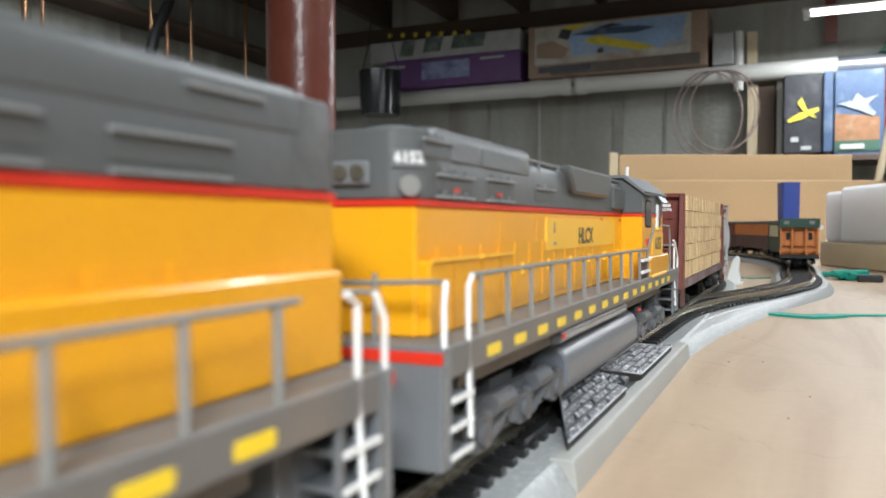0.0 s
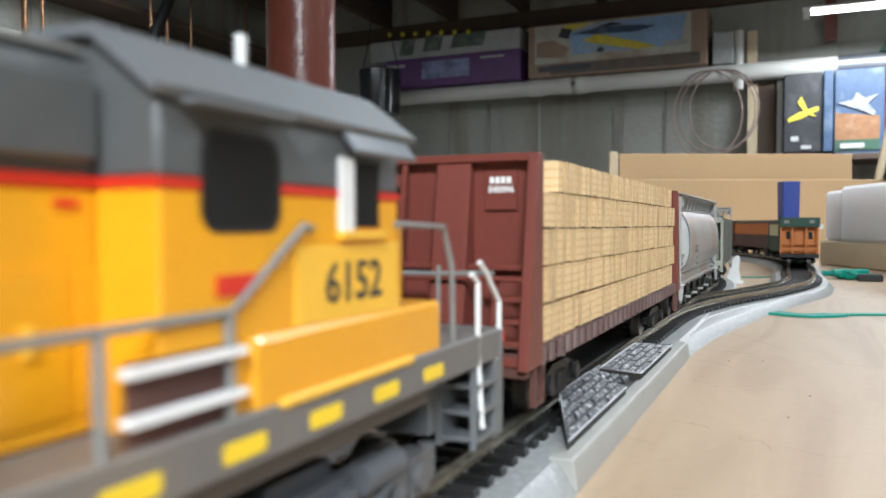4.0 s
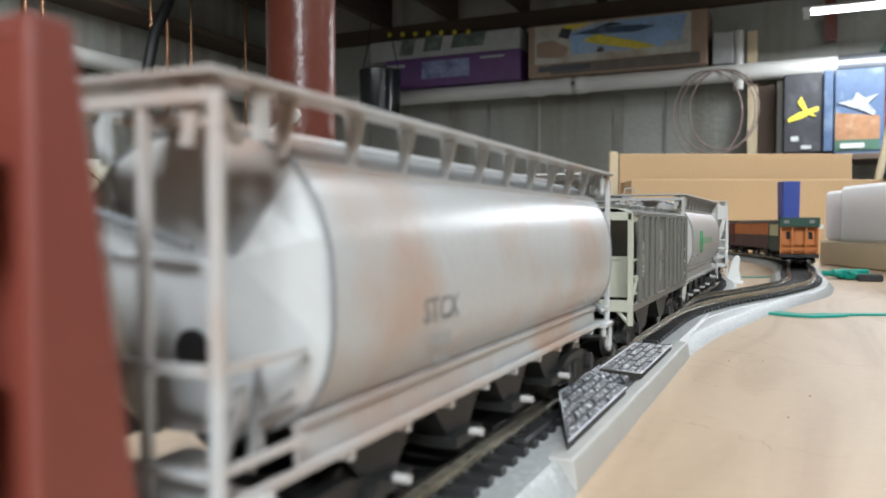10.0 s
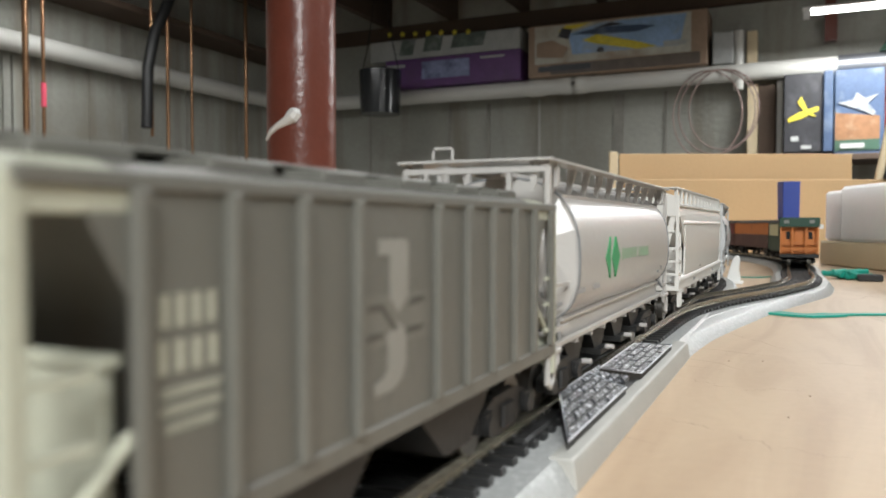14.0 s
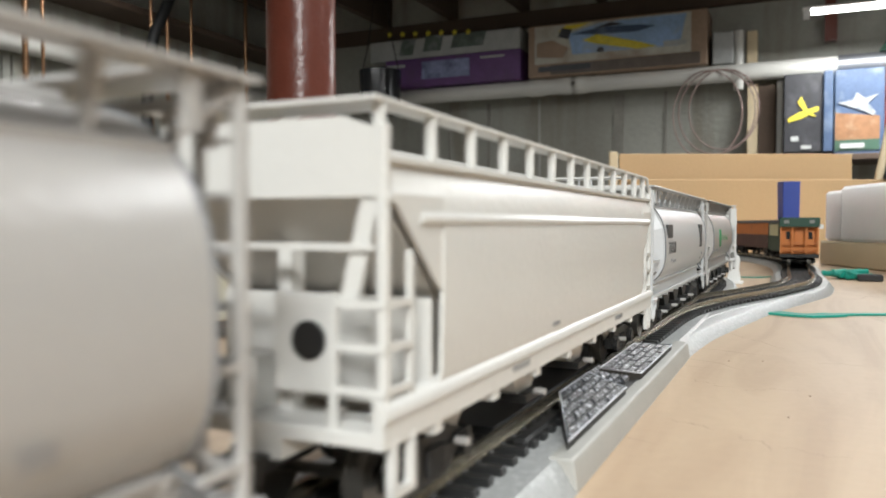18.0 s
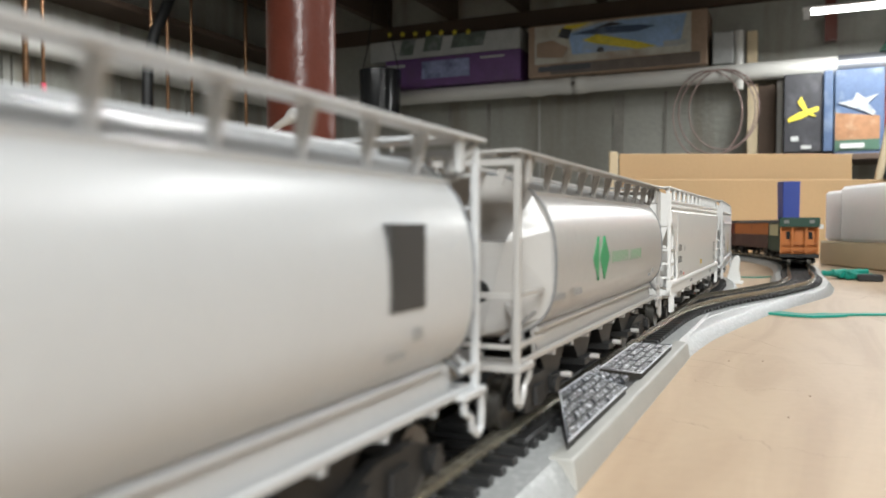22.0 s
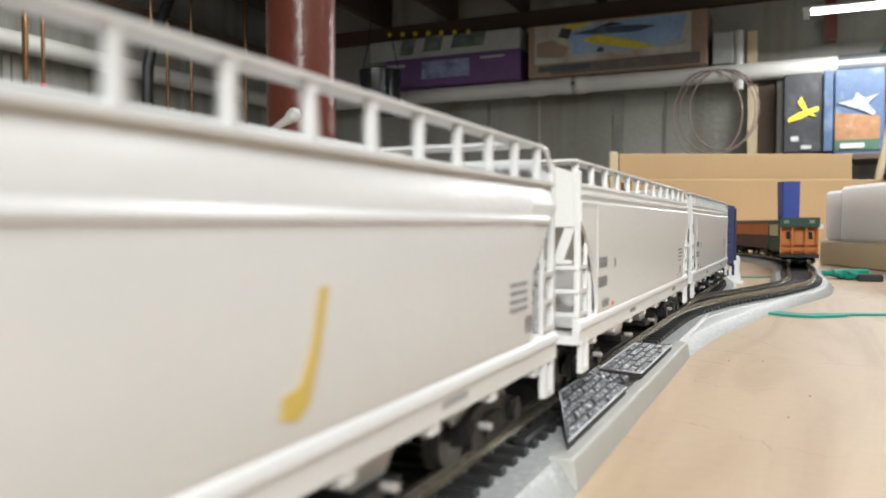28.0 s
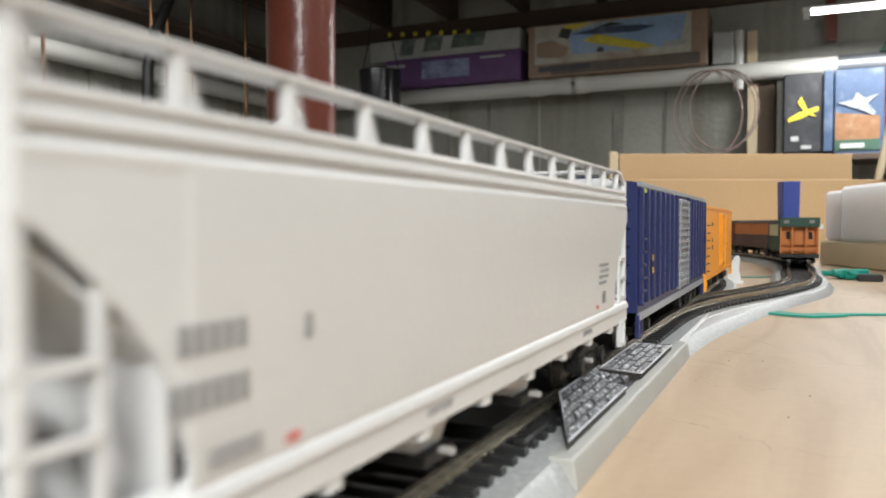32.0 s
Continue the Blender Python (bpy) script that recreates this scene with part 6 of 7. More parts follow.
P0, EE, NN = Vector((0.0841, 1.091)), Vector((0.364, -0.931)), Vector((0.931, 0.364))
bm = bmesh.new()
line_box(bm, P0, EE, NN, 0.0, 0.60, 0.0, 0.09, 0.0, 0.030)
thing("pine_beam", bm, PINE, "pale pine beam lying along the table edge", "beam", bevel=0.002)
for nm, r, lab in (("foam_block", (0.004, 0.052, 0.004, 0.06, 0.030, 0.091), "small white polystyrene packing block on the pine beam"),
                   ("foam_block", (0.060, 0.42, -0.002, 0.085, 0.030, 0.0945), "long white polystyrene packing block on the pine beam")):
    bm = bmesh.new()
    line_box(bm, P0, EE, NN, *r)
    thing(nm, bm, FOAM, lab, "foam", group="polystyrene blocks", bevel=0.0035)

# cardboard standing at the back
CU, CV = Vector((0.91, 0.4147)), Vector((-0.4147, 0.91))
C0 = Vector((-0.258, 1.465))
card = empty("cardboard_box", "opened brown cardboard box standing at the back of the table", "box")
bm = bmesh.new()
line_box(bm, C0, CU, CV, 0.012, 0.447, 0.0, 0.004, 0.0, 0.182)
part("back_panel", bm, CARDBOARD, card, "", 0.0012)
bm = bmesh.new()
line_box(bm, C0, CU, CV, 0.016, 0.475, -0.075, -0.071, 0.0, 0.130)
part("front_panel", bm, CARDBOARD, card, "", 0.0012)
bm = bmesh.new()
line_box(bm, C0, CU, CV, 0.016, 0.020, -0.071, 0.0, 0.0, 0.128)
part("side_panel", bm, CARDBOARD, card)
bm = bmesh.new()
line_box(bm, C0, CU, CV, 0.443, 0.447, -0.071, 0.0, 0.0, 0.128)
part("side_panel", bm, CARDBOARD, card)
bm = bmesh.new()
line_box(bm, C0, CU, CV, -0.006, 0.010, 0.0, 0.008, 0.0, 0.186)
thing("wood_stick", bm, PINE, "pale wooden batten standing against the cardboard", "stick", bevel=0.001)
bm = bmesh.new()
rod(bm, (0.165, 1.60, 0.0), (0.215, 1.66, 0.26), 0.007, 8, 1)
thing("wood_stick", bm, PINE, "pale wooden stick leaning behind the cardboard", "stick")
bm = bmesh.new()
box(bm, 0.20, 0.50, 1.45, 1.65, 0.0, 0.155, 1)
thing("storage_case", bm, BLACK, "dark storage case at the back of the table", "case", bevel=0.012)

# blue tumbler
bm = bmesh.new()
rod(bm, (0.047, 1.150, 0.0), (0.047, 1.150, 0.108), 0.0118, 4, 1, 0.0160)
bmesh.ops.rotate(bm, verts=bm.verts, cent=(0.047, 1.150, 0), matrix=Euler((0, 0, radians(20))).to_matrix())
top = max(bm.faces, key=lambda f: f.calc_center_median().z)
r = bmesh.ops.inset_individual(bm, faces=[top], thickness=0.0015)
bmesh.ops.translate(bm, verts=top.verts, vec=(0, 0, -0.08))
thing("blue_bin", bm, BLUE_CUP, "small square blue plastic bin", "bin", bevel=0.0008, smooth=False)

# ---------- quonset hut behind the train ----------
HUT_WALL = mat("hut_tan_plastic", (0.40, 0.37, 0.28), 0.55, vary=0.08, scale=80)
HUT_BLUE = mat("hut_window_blue", (0.10, 0.27, 0.42), 0.3, vary=0.1)
hut = empty("quonset_hut", "tan round-roofed model building with blue window panes", "building", m=pose(-0.223, 0.236, 0.0, 0, 0, -7.5))
R, ZB = 58.0, 15.5


def arch(r, n=28):
    return [(r * math.cos(math.pi * i / n), ZB + r * 1.06 * math.sin(math.pi * i / n)) for i in range(n + 1)]


bm = bmesh.new()
prism(bm, arch(R - 1.5), 0, 1.6)
part("end_wall", bm, HUT_WALL, hut, "clapboarded end wall")
bm = bmesh.new()
o, i2 = arch(R + 1.2), arch(R - 0.6)
prism(bm, o + i2[::-1], -3.0, 96)
part("roof", bm, HUT_WALL, hut, "curved ribbed roof", 0.0)
for k in range(34):
    z = ZB + 1.2 + k * 1.75
    hw = math.sqrt(max(0.0, (R - 3) ** 2 - ((z - ZB) / 1.06) ** 2))
    if hw > 4:
        part("clapboard", boxes((-hw, hw, -0.5, 0.1, z, z + 1.1)), HUT_WALL, hut)
for x in range(-48, 49, 12):
    zt = ZB + 1.06 * math.sqrt((R - 2.5) ** 2 - x * x)
    part("batten", boxes((x - 0.6, x + 0.6, -1.1, 0, ZB, zt)), HUT_WALL, hut)
part("belt_rail", boxes((-50, 50, -1.2, 0, 42.5, 43.6)), HUT_WALL, hut)
for x in (-41.5, 41.5):
    w = part("window", boxes((x - 5.5, x + 5.5, -1.4, 0, 27, 39.5)), HUT_BLUE, hut, "blue window frame")
    for a in range(3):
        for b in range(3):
            part("pane", boxes((x - 4.8 + a * 3.4, x - 2.0 + a * 3.4, -1.75, -1.3, 28 + b * 3.8, 31.0 + b * 3.8)), mat("hut_pane", (0.03, 0.10, 0.2), 0.1, bump=0) if not bpy.data.materials.get("hut_pane") else bpy.data.materials["hut_pane"], w)
part("sill_beam", boxes((-59, 59, -5, 98, 9.0, 13.2)), HUT_WALL, hut, "", 0.0008)
for x in range(-56, 57, 16):
    part("foundation_post", boxes((x - 1.2, x + 1.2, -4.2, -1.8, 0, 9)), HUT_WALL, hut)
for k in range(3):
    part("step_plank", boxes((-60, 60, -12 - k * 5, -8 - k * 5, 2.6 - k * 0.9, 3.6 - k * 0.9)), mat("grey_deck_plank", (0.3, 0.3, 0.28), 0.6) if not bpy.data.materials.get("grey_deck_plank") else bpy.data.materials["grey_deck_plank"], hut)
bm = bmesh.new()
box(bm, -60, 60, -22, -6, 0.0, 2.0)
part("deck_base", bm, HUT_WALL, hut)

# ---------- column and pipes ----------
column = empty("steel_column", "red-brown painted steel support column", "column")
bm = bmesh.new()
rod(bm, (-0.531, 0.856, FLOOR_Z), (-0.531, 0.856, CEIL), 0.0445, 40, 1)
part("shaft", bm, COLUMN_RED, column)
bm = bmesh.new()
box(bm, -0.60, -0.46, 0.786, 0.926, CEIL - 0.012, CEIL, 1)
part("cap_plate", bm, COLUMN_RED, column)
bm = bmesh.new()
hook = []
for off, z, rr in ((-0.040, 0.159, 0.003), (-0.033, 0.167, 0.004), (-0.022, 0.174, 0.0045), (-0.011, 0.179, 0.006), (-0.004, 0.184, 0.0095), (0.001, 0.190, 0.0085), (0.003, 0.194, 0.003)):
    depth = math.sqrt(0.0445 ** 2 - off ** 2)
    hook.append((Vector((-0.531 + 0.91 * off + 0.4147 * depth, 0.856 + 0.4147 * off - 0.91 * depth, z)), rr))
pipe(bm, [p for p, _ in hook], [q for _, q in hook], 10, 1)
thing("white_hook", bm, WHITE_PLASTIC, "white plastic hook stuck to the column", "hook")

bm = bmesh.new()
rod(bm, (LEFT_X + 0.07, 3.80, 0.737), (0.20, 3.80, 0.737), 0.040, 20, 1)
main_pipe = empty("drain_pipe", "white plastic drain pipe along the concrete wall", "pipe")
part("pipe_run", bm, PVC, main_pipe)
bm = bmesh.new()
rod(bm, (LEFT_X + 0.07, -1.5, 0.737), (LEFT_X + 0.07, 3.80, 0.737), 0.040, 20, 1)
part("pipe_run", bm, PVC, main_pipe)
for x in (-1.15, -0.98, -0.93):
    bm = bmesh.new()
    rod(bm, (x - 0.035, 3.80, 0.737), (x + 0.035, 3.80, 0.737), 0.0445, 20, 1)
    part("coupling", bm, PVC, main_pipe)
for y in (2.60, 2.74):
    bm = bmesh.new()
    rod(bm, (LEFT_X + 0.07, y - 0.035, 0.737), (LEFT_X + 0.07, y + 0.035, 0.737), 0.042, 20, 1)
    part("coupling", bm, PVC, main_pipe)
CLAMP = mat("steel_clamp", (0.3, 0.31, 0.33), 0.42, 0.8, vary=0.1)
bm = bmesh.new()
rod(bm, (0.20, 3.80, 0.737), (0.42, 3.80, 0.737), 0.043, 20, 1)
part("rubber_coupling", bm, CLAMP, main_pipe, "banded steel and rubber coupling")
bm = bmesh.new()
rod(bm, (0.42, 3.80, 0.737), (1.6, 3.80, 0.737), 0.040, 20, 1)
part("pipe_run", bm, PVC, main_pipe)
bm = bmesh.new()
rod(bm, (-0.20, 3.80, 0.66), (-0.20, 3.80, 0.925), 0.021, 16, 1)
thing("vent_pipe", bm, PVC, "short white plastic vent pipe", "pipe")
for y, x, z0, z1, r in ((1.895, -2.4, 0.10, CEIL, 0.017), (1.915, -2.42, 0.05, CEIL, 0.012), (1.966, -2.4, 0.05, CEIL, 0.011), (2.50, -2.42, 0.42, CEIL, 0.011), (2.571, -2.4, 0.36, CEIL, 0.013), (2.716, -2.4, 0.30, CEIL, 0.010), (3.09, -2.4, 0.30, CEIL, 0.015)):
    bm = bmesh.new()
    rod(bm, (x, y, z0), (x, y, z1 + 0.2), r * 0.62, 12, 1)
    thing("copper_pipe", bm, COPPER, "vertical tarnished copper water pipe", "pipe", group="copper pipes")
bm = bmesh.new()
rod(bm, (-2.4, 1.966, 0.47), (-2.4, 1.966, 0.555), 0.0095, 12, 1)
thing("red_tape", bm, mat("red_tape_wrap", (0.72, 0.09, 0.15), 0.4), "red tape wrapped round a copper pipe", "tape")
bm = bmesh.new()
pipe(bm, [(-2.40, 2.66, 1.2), (-2.40, 2.58, 1.0), (-2.40, 2.50, 0.85), (-2.40, 2.46, 0.70), (-2.40, 2.45, 0.45)], 0.023, 12, 1)
thing("black_hose", bm, BLACK, "thick black drain hose hanging down the wall", "hose")
bm = bmesh.new()
box(bm, LEFT_X, LEFT_X + 0.20, 1.2, 3.7, 0.945, 0.975, 1)
thing("wall_shelf", bm, JOIST, "dark timber ledge along the basement wall", "shelf", bevel=0.003)
kit = empty("black_toolbox", "black plastic case with a painted bluish highlight on the timber ledge", "case")
bm = bmesh.new()
box(bm, LEFT_X + 0.02, LEFT_X + 0.18, 1.98, 2.22, 0.975, 1.06, 1)
part("case_body", bm, BLACK, kit, "", 0.01)
# blue-grey patch imitates the highlight on the case front
bm = bmesh.new()
box(bm, LEFT_X + 0.18, LEFT_X + 0.187, 2.07, 2.12, 1.0, 1.035, 1)
part("latch", bm, DOOR_GREY, kit, "blue-grey patch for a highlight", 0.002)
for y in (2.02, 2.06, 2.42):
    bm = bmesh.new()
    box(bm, LEFT_X, LEFT_X + 0.015, y, y + 0.03, FLOOR_Z, 0.70, 1)
    thing("wall_seam", bm, CONCRETE, "raised form seam in the concrete wall", "seam", "structure")

bm = bmesh.new()
box(bm, LEFT_X, RIGHT_X, BACK_Y - 0.03, BACK_Y, 1.08, CEIL, 1)
thing("rim_joist", bm, JOIST, "dark timber rim joist on top of the concrete wall", "joist", "structure")

# ---------- shelf of boxes on the back wall ----------
bm = bmesh.new()
box(bm, -2.30, -0.20, 3.84, BACK_Y, 0.750, 0.774, 1)
shelf = thing("wall_shelf", bm, JOIST, "dark timber ledge above the drain pipe", "shelf", bevel=0.002)

PURPLE = mat("purple_carton", (0.12, 0.045, 0.17), 0.5, vary=0.3, scale=14, fine=70, dirt=(0.1, 0.05, 0.12), dirt_amount=0.7)
PURPLE_ART = mat("carton_picture_blue", (0.22, 0.25, 0.42), 0.4, vary=0.5, scale=30, fine=120, dirt=(0.08, 0.08, 0.16), dirt_amount=0.8)
WHITE_CARTON = mat("white_carton", (0.42, 0.43, 0.42), 0.5, vary=0.25, scale=12, fine=80)
KIT_GROUND = mat("printed_hazy_ground", (0.5, 0.49, 0.42), 0.5, vary=0.3, scale=9, fine=60, dirt=(0.3, 0.18, 0.1), dirt_amount=0.8)
GREEN_PRINT = mat("faded_green_print", (0.10, 0.13, 0.11), 0.5, vary=0.5, scale=22, fine=60, dirt=(0.24, 0.26, 0.25), dirt_amount=0.9)
GREEN_ART = mat("carton_print_green", (0.04, 0.09, 0.06), 0.5, vary=0.3, scale=20)
TAN_CARTON = mat("tan_carton", (0.33, 0.23, 0.16), 0.55, vary=0.3, scale=9, fine=80)
SKY_ART = mat("printed_sky", (0.3, 0.44, 0.66), 0.45, vary=0.4, scale=9, fine=60, dirt=(0.42, 0.42, 0.38), dirt_amount=0.85)
YELLOW_ART = mat("printed_yellow", (0.66, 0.55, 0.05), 0.45, vary=0.35, scale=40, fine=120)
PLANE_ART = mat("printed_pale_plane", (0.26, 0.27, 0.28), 0.45, vary=0.4, scale=30, fine=100, dirt=(0.1, 0.14, 0.22), dirt_amount=0.8)
DARK_ART = mat("printed_black", (0.035, 0.035, 0.04), 0.4, vary=0.4, scale=20, fine=70, dirt=(0.12, 0.12, 0.13), dirt_amount=0.5)
ORANGE_ART = mat("printed_orange_ground", (0.23, 0.115, 0.055), 0.5, vary=0.35, scale=26, fine=90, dirt=(0.4, 0.3, 0.2), dirt_amount=0.7)
BLUE_ART = mat("printed_blue", (0.05, 0.08, 0.145), 0.45, vary=0.35, scale=14, fine=70, dirt=(0.19, 0.23, 0.29), dirt_amount=0.7)


def carton(label, x0, x1, y0, y1, z0, z1, material):
    c = empty("carton", label, "box", "boxes on the back wall")
    bm = bmesh.new()
    box(bm, x0, x1, y0, y1, z0, z1, 1)
    part("carton_body", bm, material, c, "", 0.004)
    return c


def art(parent, name, outline, y, material, label=""):
    bm = bmesh.new()
    prism(bm, outline, y - 0.003, y, 1)
    return part(name, bm, material, parent, label, smooth=False)


c = carton("long purple cardboard carton with a blue picture", -1.98, -1.215, 3.73, 3.94, 0.777, 0.928, PURPLE)
art(c, "picture", [(-1.76, 0.815), (-1.49, 0.815), (-1.49, 0.905), (-1.76, 0.905)], 3.73, PURPLE_ART)
art(c, "caption_bar", [(-1.97, 0.885), (-1.86, 0.885), (-1.86, 0.90), (-1.97, 0.90)], 3.73, WHITE_CARTON)
art(c, "caption_bar", [(-1.43, 0.895), (-1.30, 0.895), (-1.30, 0.905), (-1.43, 0.905)], 3.73, WHITE_CARTON)
c = carton("white model kit carton with green print", -2.08, -1.22, 3.74, 3.94, 0.928, 1.035, WHITE_CARTON)
for x0, x1, z0, z1 in ((-1.90, -1.82, 0.95, 1.03), (-1.76, -1.66, 0.96, 1.04), (-1.60, -1.42, 0.965, 1.035)):
    art(c, "print_patch", [(x0, z0), (x1, z0), (x1 + 0.02, z1), (x0 + 0.02, z1)], 3.74, GREEN_PRINT)
BROWN_BAND = mat("printed_brown_band", (0.12, 0.095, 0.075), 0.5, vary=0.4, scale=20, fine=80)
c = carton("large tan model aeroplane kit carton with a yellow aeroplane", -1.175, -0.33, 3.73, 3.94, 0.777, 1.028, TAN_CARTON)
art(c, "picture_ground", [(-1.14, 0.837), (-0.40, 0.837), (-0.40, 1.018), (-1.14, 1.018)], 3.73, KIT_GROUND)
art(c, "picture_sky", [(-0.95, 0.871), (-0.45, 0.871), (-0.42, 1.012), (-0.80, 1.012), (-0.97, 0.972)], 3.726, SKY_ART)
art(c, "wing", [(-0.90, 0.933), (-0.83, 0.956), (-0.62, 0.899), (-0.55, 0.873), (-0.64, 0.869), (-0.83, 0.910)], 3.722, YELLOW_ART, "yellow wing")
art(c, "tail", [(-1.02, 0.986), (-0.93, 0.993), (-0.86, 1.015), (-0.98, 1.013)], 3.722, YELLOW_ART)
art(c, "fuselage", [(-1.02, 0.961), (-0.97, 0.944), (-0.95, 0.989), (-1.0, 1.001)], 3.718, DARK_ART)
art(c, "fuselage", [(-0.95, 0.967), (-0.80, 0.989), (-0.62, 0.978), (-0.56, 0.967), (-0.64, 0.950), (-0.84, 0.956)], 3.720, BLUE_ART, "blue-grey fuselage")
art(c, "cockpit", [(-0.84, 0.986), (-0.76, 1.004), (-0.70, 0.989)], 3.716, DARK_ART)
art(c, "wheel", [(-0.83, 0.873), (-0.81, 0.867), (-0.795, 0.876), (-0.80, 0.891), (-0.82, 0.893)], 3.716, DARK_ART)
art(c, "smoke", [(-1.13, 0.871), (-1.0, 0.859), (-0.97, 0.905), (-1.05, 0.950), (-1.13, 0.939)], 3.726, TAN_CARTON)
art(c, "dark_band", [(-1.06, 0.782), (-0.36, 0.782), (-0.36, 0.834), (-1.06, 0.828)], 3.728, BROWN_BAND)
art(c, "caption_bar", [(-1.12, 0.797), (-0.86, 0.797), (-0.86, 0.823), (-1.12, 0.823)], 3.724, DARK_ART)
art(c, "caption_bar", [(-0.52, 0.871), (-0.42, 0.871), (-0.42, 0.893), (-0.52, 0.893)], 3.720, WHITE_CARTON)
c = carton("grey carton standing on the ledge", -0.31, -0.22, 3.76, 3.94, 0.777, 0.92, WHITE_CARTON)
garland = empty("star_garland", "string of small yellow paper stars under the joists", "garland")
for i in range(7):
    bm = bmesh.new()
    x = -1.951 + i * 0.0755
    n = 10
    pts = []
    for k in range(n):
        rr = 0.017 if k % 2 == 0 else 0.009
        pts.append((x + rr * math.cos(2 * math.pi * k / n + 0.3), 1.066 - i * 0.0047 + rr * math.sin(2 * math.pi * k / n + 0.3)))
    prism(bm, pts, 3.73, 3.734, 1)
    part("paper_star", bm, YELLOW_ART, garland, smooth=False)
bm = bmesh.new()
rod(bm, (-1.99, 3.736, 1.084), (-1.47, 3.736, 1.053), 0.002, 5, 1)
part("string", bm, JOIST, garland)

# black bucket hung in front of the pipe
bucket = empty("black_bucket", "glossy black plastic bucket hanging from the joists", "bucket")
GLOSS_BLACK = mat("glossy_black_plastic", (0.022, 0.024, 0.026), 0.2, vary=0.1, bump=0)
bm = bmesh.new()
rod(bm, (-1.855, 3.45, 0.60), (-1.855, 3.45, 0.815), 0.098, 28, 1, 0.106)
part("pail", bm, GLOSS_BLACK, bucket)
bm = bmesh.new()
pipe(bm, [(-1.96, 3.45, 0.81), (-1.925, 3.45, 0.95), (-1.855, 3.45, CEIL + 0.2), (-1.785, 3.45, 0.95), (-1.75, 3.45, 0.81)], 0.0025, 6, 1)
part("bail", bm, BLACK, bucket)

# frames, posters and studs at the right of the back wall
for x0, x1, z0, z1, mt, nm, lab in ((-0.170, -0.125, 0.774, 0.93, PINE, "timber_block", "pale timber offcut on the ledge"), (-0.165, -0.120, 0.20, 0.69, PINE, "timber_stud", "pale timber stud against the concrete wall"),
                                    (-0.118, -0.045, 0.20, 0.685, JOIST, "dark_board", "dark stained board against the wall"), (-0.040, -0.014, 0.20, 0.70, PVC, "white_trim", "white plastic trim strip")):
    bm = bmesh.new()
    box(bm, x0, x1, 3.84, 3.90, z0 if z0 > 0.5 else FLOOR_Z, z1, 1)
    thing(nm, bm, mt, lab, "timber", bevel=0.003)
c = carton("black model kit carton with a yellow aeroplane", -0.010, 0.142, 3.72, 3.90, 0.36, 0.698, DARK_ART)
art(c, "wing", [(0.005, 0.505), (0.045, 0.53), (0.125, 0.555), (0.13, 0.54), (0.06, 0.505), (0.01, 0.492)], 3.718, YELLOW_ART)
art(c, "fuselage", [(0.045, 0.575), (0.06, 0.60), (0.085, 0.54), (0.12, 0.51), (0.10, 0.515), (0.065, 0.545)], 3.716, YELLOW_ART)
art(c, "caption_bar", [(0.02, 0.41), (0.05, 0.41), (0.05, 0.43), (0.02, 0.43)], 3.718, WHITE_CARTON)
art(c, "caption_bar", [(0.06, 0.375), (0.10, 0.375), (0.10, 0.39), (0.06, 0.39)], 3.718, WHITE_CARTON)
c = carton("blue-edged model kit carton", 0.145, 0.182, 3.70, 3.90, 0.36, 0.70, BLUE_ART)
c = carton("model kit carton with a white aeroplane over orange ground", 0.187, 0.372, 3.70, 3.90, 0.34, 0.70, BLUE_ART)
art(c, "ground", [(0.19, 0.405), (0.355, 0.405), (0.355, 0.50), (0.19, 0.52)], 3.70, ORANGE_ART)
art(c, "white_plane", [(0.20, 0.56), (0.24, 0.545), (0.30, 0.52), (0.33, 0.50), (0.34, 0.515), (0.31, 0.555), (0.35, 0.59), (0.30, 0.575), (0.27, 0.60), (0.255, 0.57)], 3.696, PLANE_ART)
art(c, "border", [(0.19, 0.36), (0.355, 0.36), (0.355, 0.405), (0.19, 0.405)], 3.70, GREEN_ART)
art(c, "caption_bar", [(0.21, 0.37), (0.30, 0.37), (0.30, 0.39), (0.21, 0.39)], 3.696, WHITE_CARTON)
c = carton("red carton on the lower shelf", 0.376, 0.50, 3.70, 3.90, 0.34, 0.70, mat("red_carton", (0.35, 0.06, 0.05), 0.5))
bm = bmesh.new()
box(bm, -0.05, 1.2, 3.60, BACK_Y, 0.315, 0.34, 1)
thing("lower_shelf", bm, JOIST, "dark timber shelf on the back wall", "shelf", bevel=0.002)
bm = bmesh.new()
box(bm, 0.15, 0.20, 3.87, 3.92, 0.86, CEIL, 1)
thing("red_downpipe", bm, COLUMN_RED, "red-brown pipe dropping from the joists", "pipe")
bm = bmesh.new()
rod(bm, (0.46, 3.80, 0.776), (0.46, 3.80, 0.90), 0.11, 24, 1, 0.03)
thing("teal_bag", bm, GREEN_ART, "dark green bag on the ledge", "bag")

# red hose loops on the wall
HOSE_RED = mat("red_hose", (0.27, 0.19, 0.17), 0.5)
hose = empty("hose_coil", "thin red hose hung in loose loops over the pipe", "hose")
for cx, cz, rx, rz in ((-0.29, 0.56, 0.165, 0.19), (-0.33, 0.55, 0.15, 0.20), (-0.26, 0.57, 0.15, 0.18)):
    bm = bmesh.new()
    pipe(bm, [(cx + rx * math.cos(2 * math.pi * i / 36), 3.755 + 0.004 * math.sin(i), cz + rz * math.sin(2 * math.pi * i / 36)) for i in range(37)], 0.003, 6, 1)
    part("loop", bm, HOSE_RED, hose)

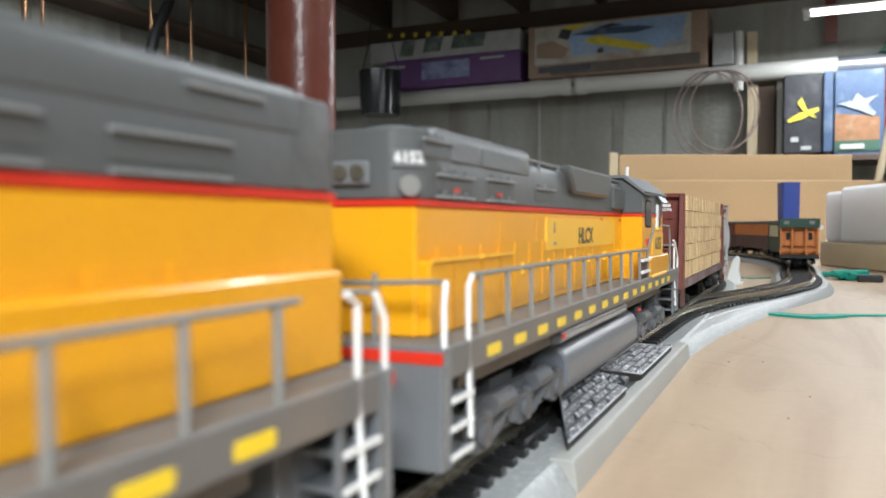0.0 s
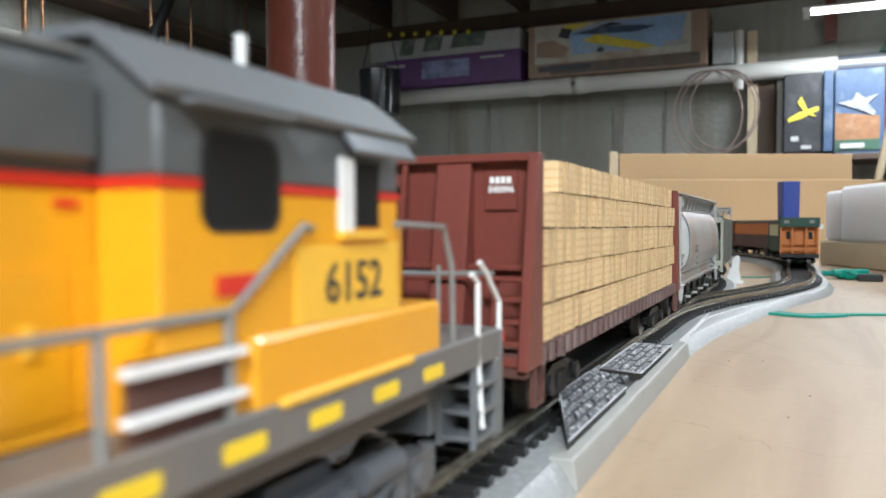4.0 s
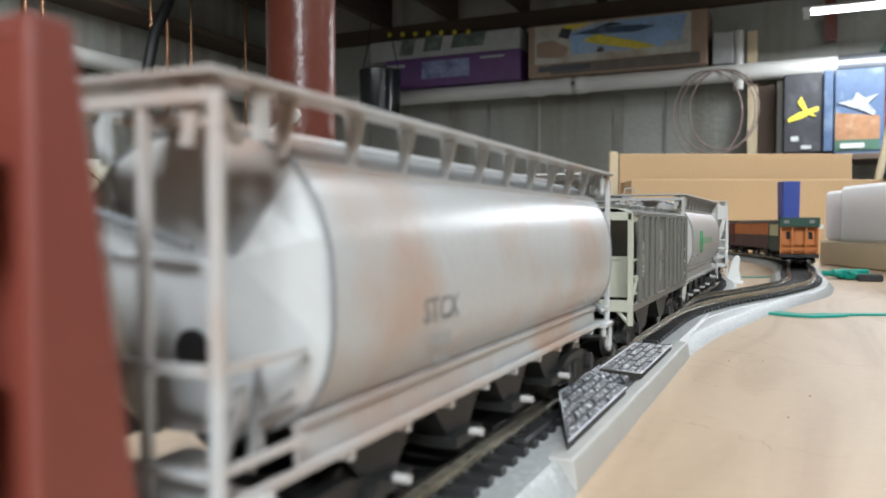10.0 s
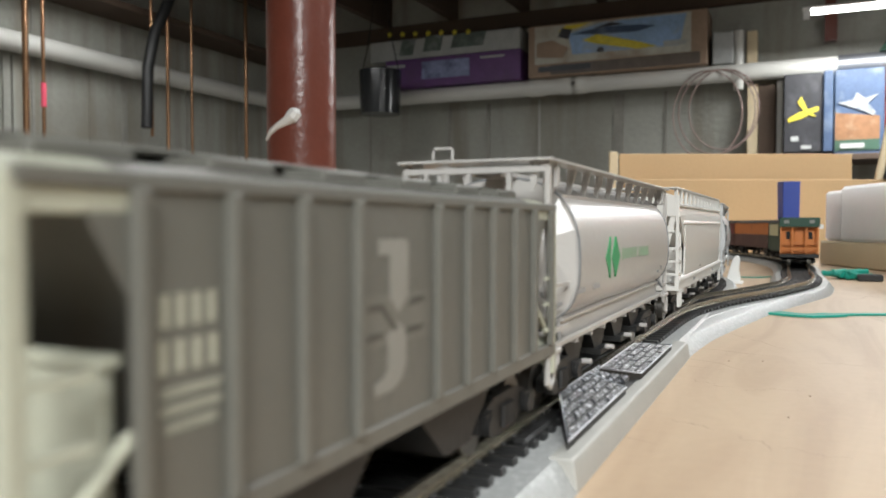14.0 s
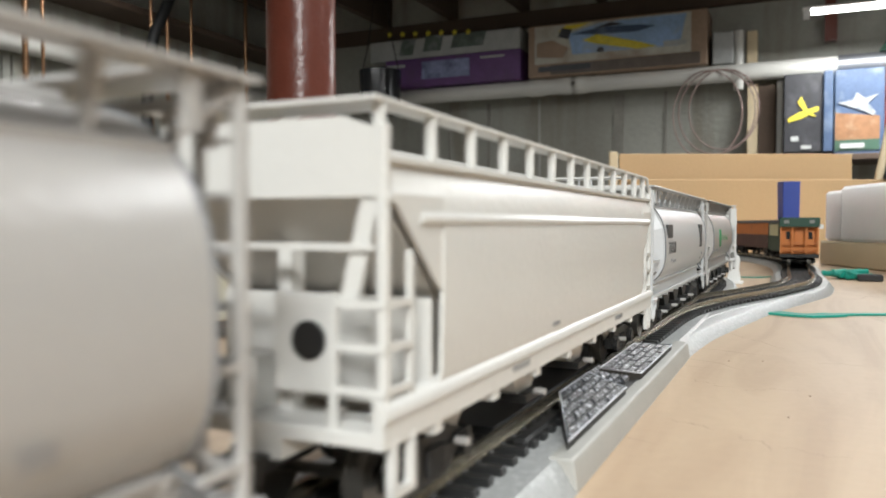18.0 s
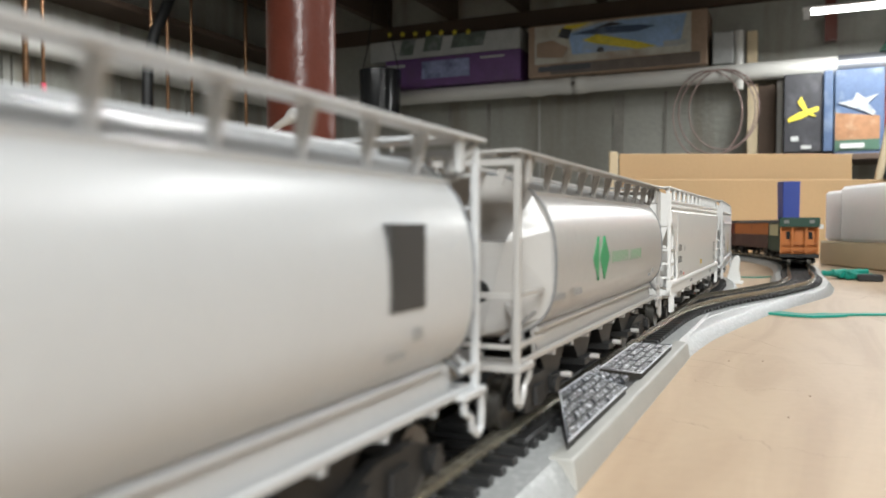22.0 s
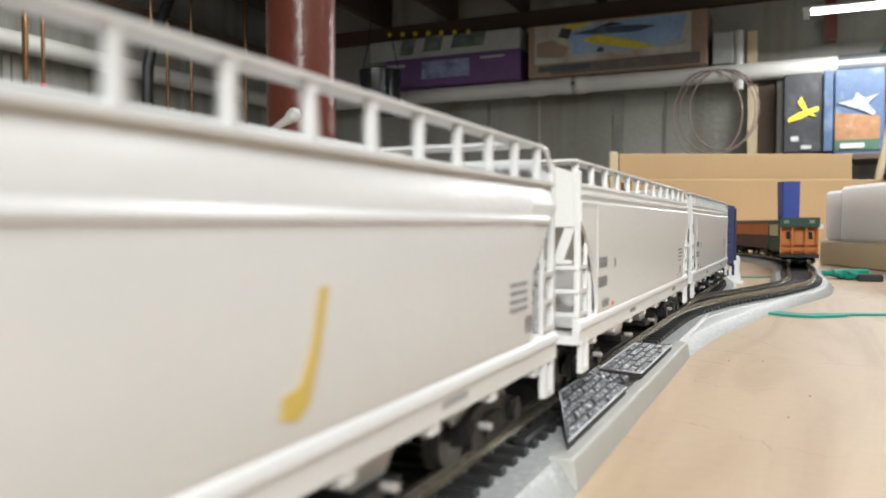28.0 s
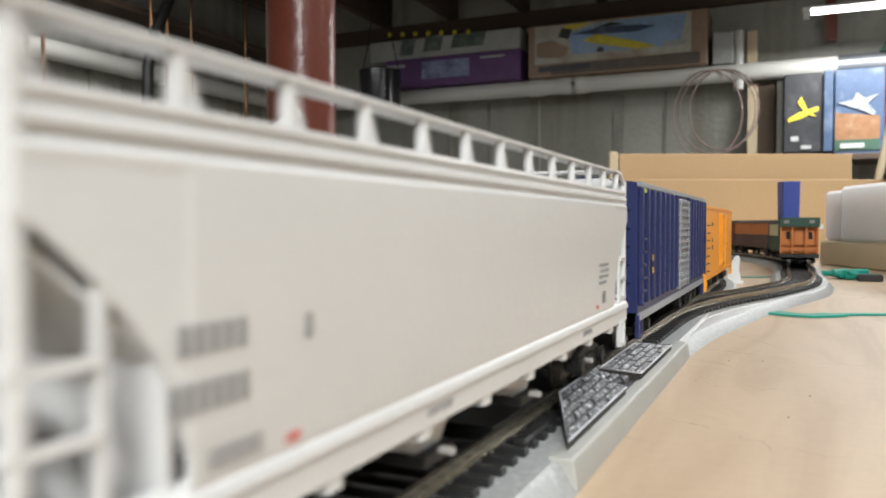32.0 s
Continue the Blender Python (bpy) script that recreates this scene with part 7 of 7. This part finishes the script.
# ---------- lamps ----------
def tube_fixture(m, label):
    f = empty("tube_light", label, "light", "fluorescent tube lights", m=m)
    bm = bmesh.new()
    prism(bm, [(-0.022, 0.0), (0.022, 0.0), (0.018, 0.009), (-0.018, 0.009)], -0.62, 0.62, 1)
    part("reflector", bm, WHITE_PLASTIC, f)
    for x in (0.0,):
        bm = bmesh.new()
        rod(bm, (x, -0.59, -0.012), (x, 0.59, -0.012), 0.0095, 14, 1)
        part("tube", bm, TUBE_GLOW, f, "glowing white tube")
        for y in (-0.605, 0.605):
            bm = bmesh.new()
            box(bm, x - 0.012, x + 0.012, y - 0.012, y + 0.012, -0.034, 0.0, 1)
            part("tube_holder", bm, WHITE_PLASTIC, f)
    for y in (-0.5, 0.5):
        bm = bmesh.new()
        rod(bm, (0, y, 0.009), (0, y, CEIL - m.translation.z + 0.2), 0.002, 5, 1)
        part("chain", bm, CLAMP, f)
    return f


# fixtures past the first are added out of view to carry fill lamps
for m in LAMP_POSES:
    tube_fixture(m, "hanging twin fluorescent tube light, switched on; only the farthest seen, others added")


# ---------- the train's run ----------
# seconds and millimetres run since the start
RUN = [(0, 0.0), (1, 51.0), (2, 101.9), (3, 151.8), (3.5, 176.2), (5.5, 274.6), (6, 298.9), (7, 347.2), (8, 394.9), (9, 440.9), (10, 486.2), (11, 533.2), (12, 580.6), (13, 631.0), (14, 684.1), (14.5, 711.0), (16.5, 829.1), (17, 858.9), (18, 926.3), (19, 1001.6), (20, 1077.5), (21, 1157.4), (22, 1236.5), (23, 1320.7), (24, 1408.1), (25, 1492.0), (25.5, 1534.3), (27.5, 1704.0), (28, 1746.3), (29, 1830.6), (30, 1913.4), (31, 1995.3), (32, 2078.0)]


def ran(t):
    for (a, p), (b, q) in zip(RUN, RUN[1:]):
        if t <= b:
            return p + (q - p) * (t - a) / (b - a)
    return RUN[-1][1]


def motions():
    times = [i * 0.5 for i in range(65)]
    for car, centre, bogie in TRAIN:
        rows = []
        for t in times:
            s = (centre - ran(t)) * MM
            front, back = main_at(s - bogie * MM)[0], main_at(s + bogie * MM)[0]
            mid = (front + back) / 2
            d = back - front
            rows.append((t, pose(mid.x, mid.y, RAIL_Z, 0, 0, math.degrees(math.atan2(-d.x, d.y)))))
        walk(car, rows)
    # the wheels roll on the rail
    running = {car.name for car, _, _ in TRAIN}
    turns = [(i * 0.125, math.degrees(ran(i * 0.125) / 5.2)) for i in range(257)]
    for wheels, place, owner in WHEELS:
        if owner in running:
            walk(wheels, [(t, at(0, place, 5.2, a, 0, 0)) for t, a in turns])


motions()
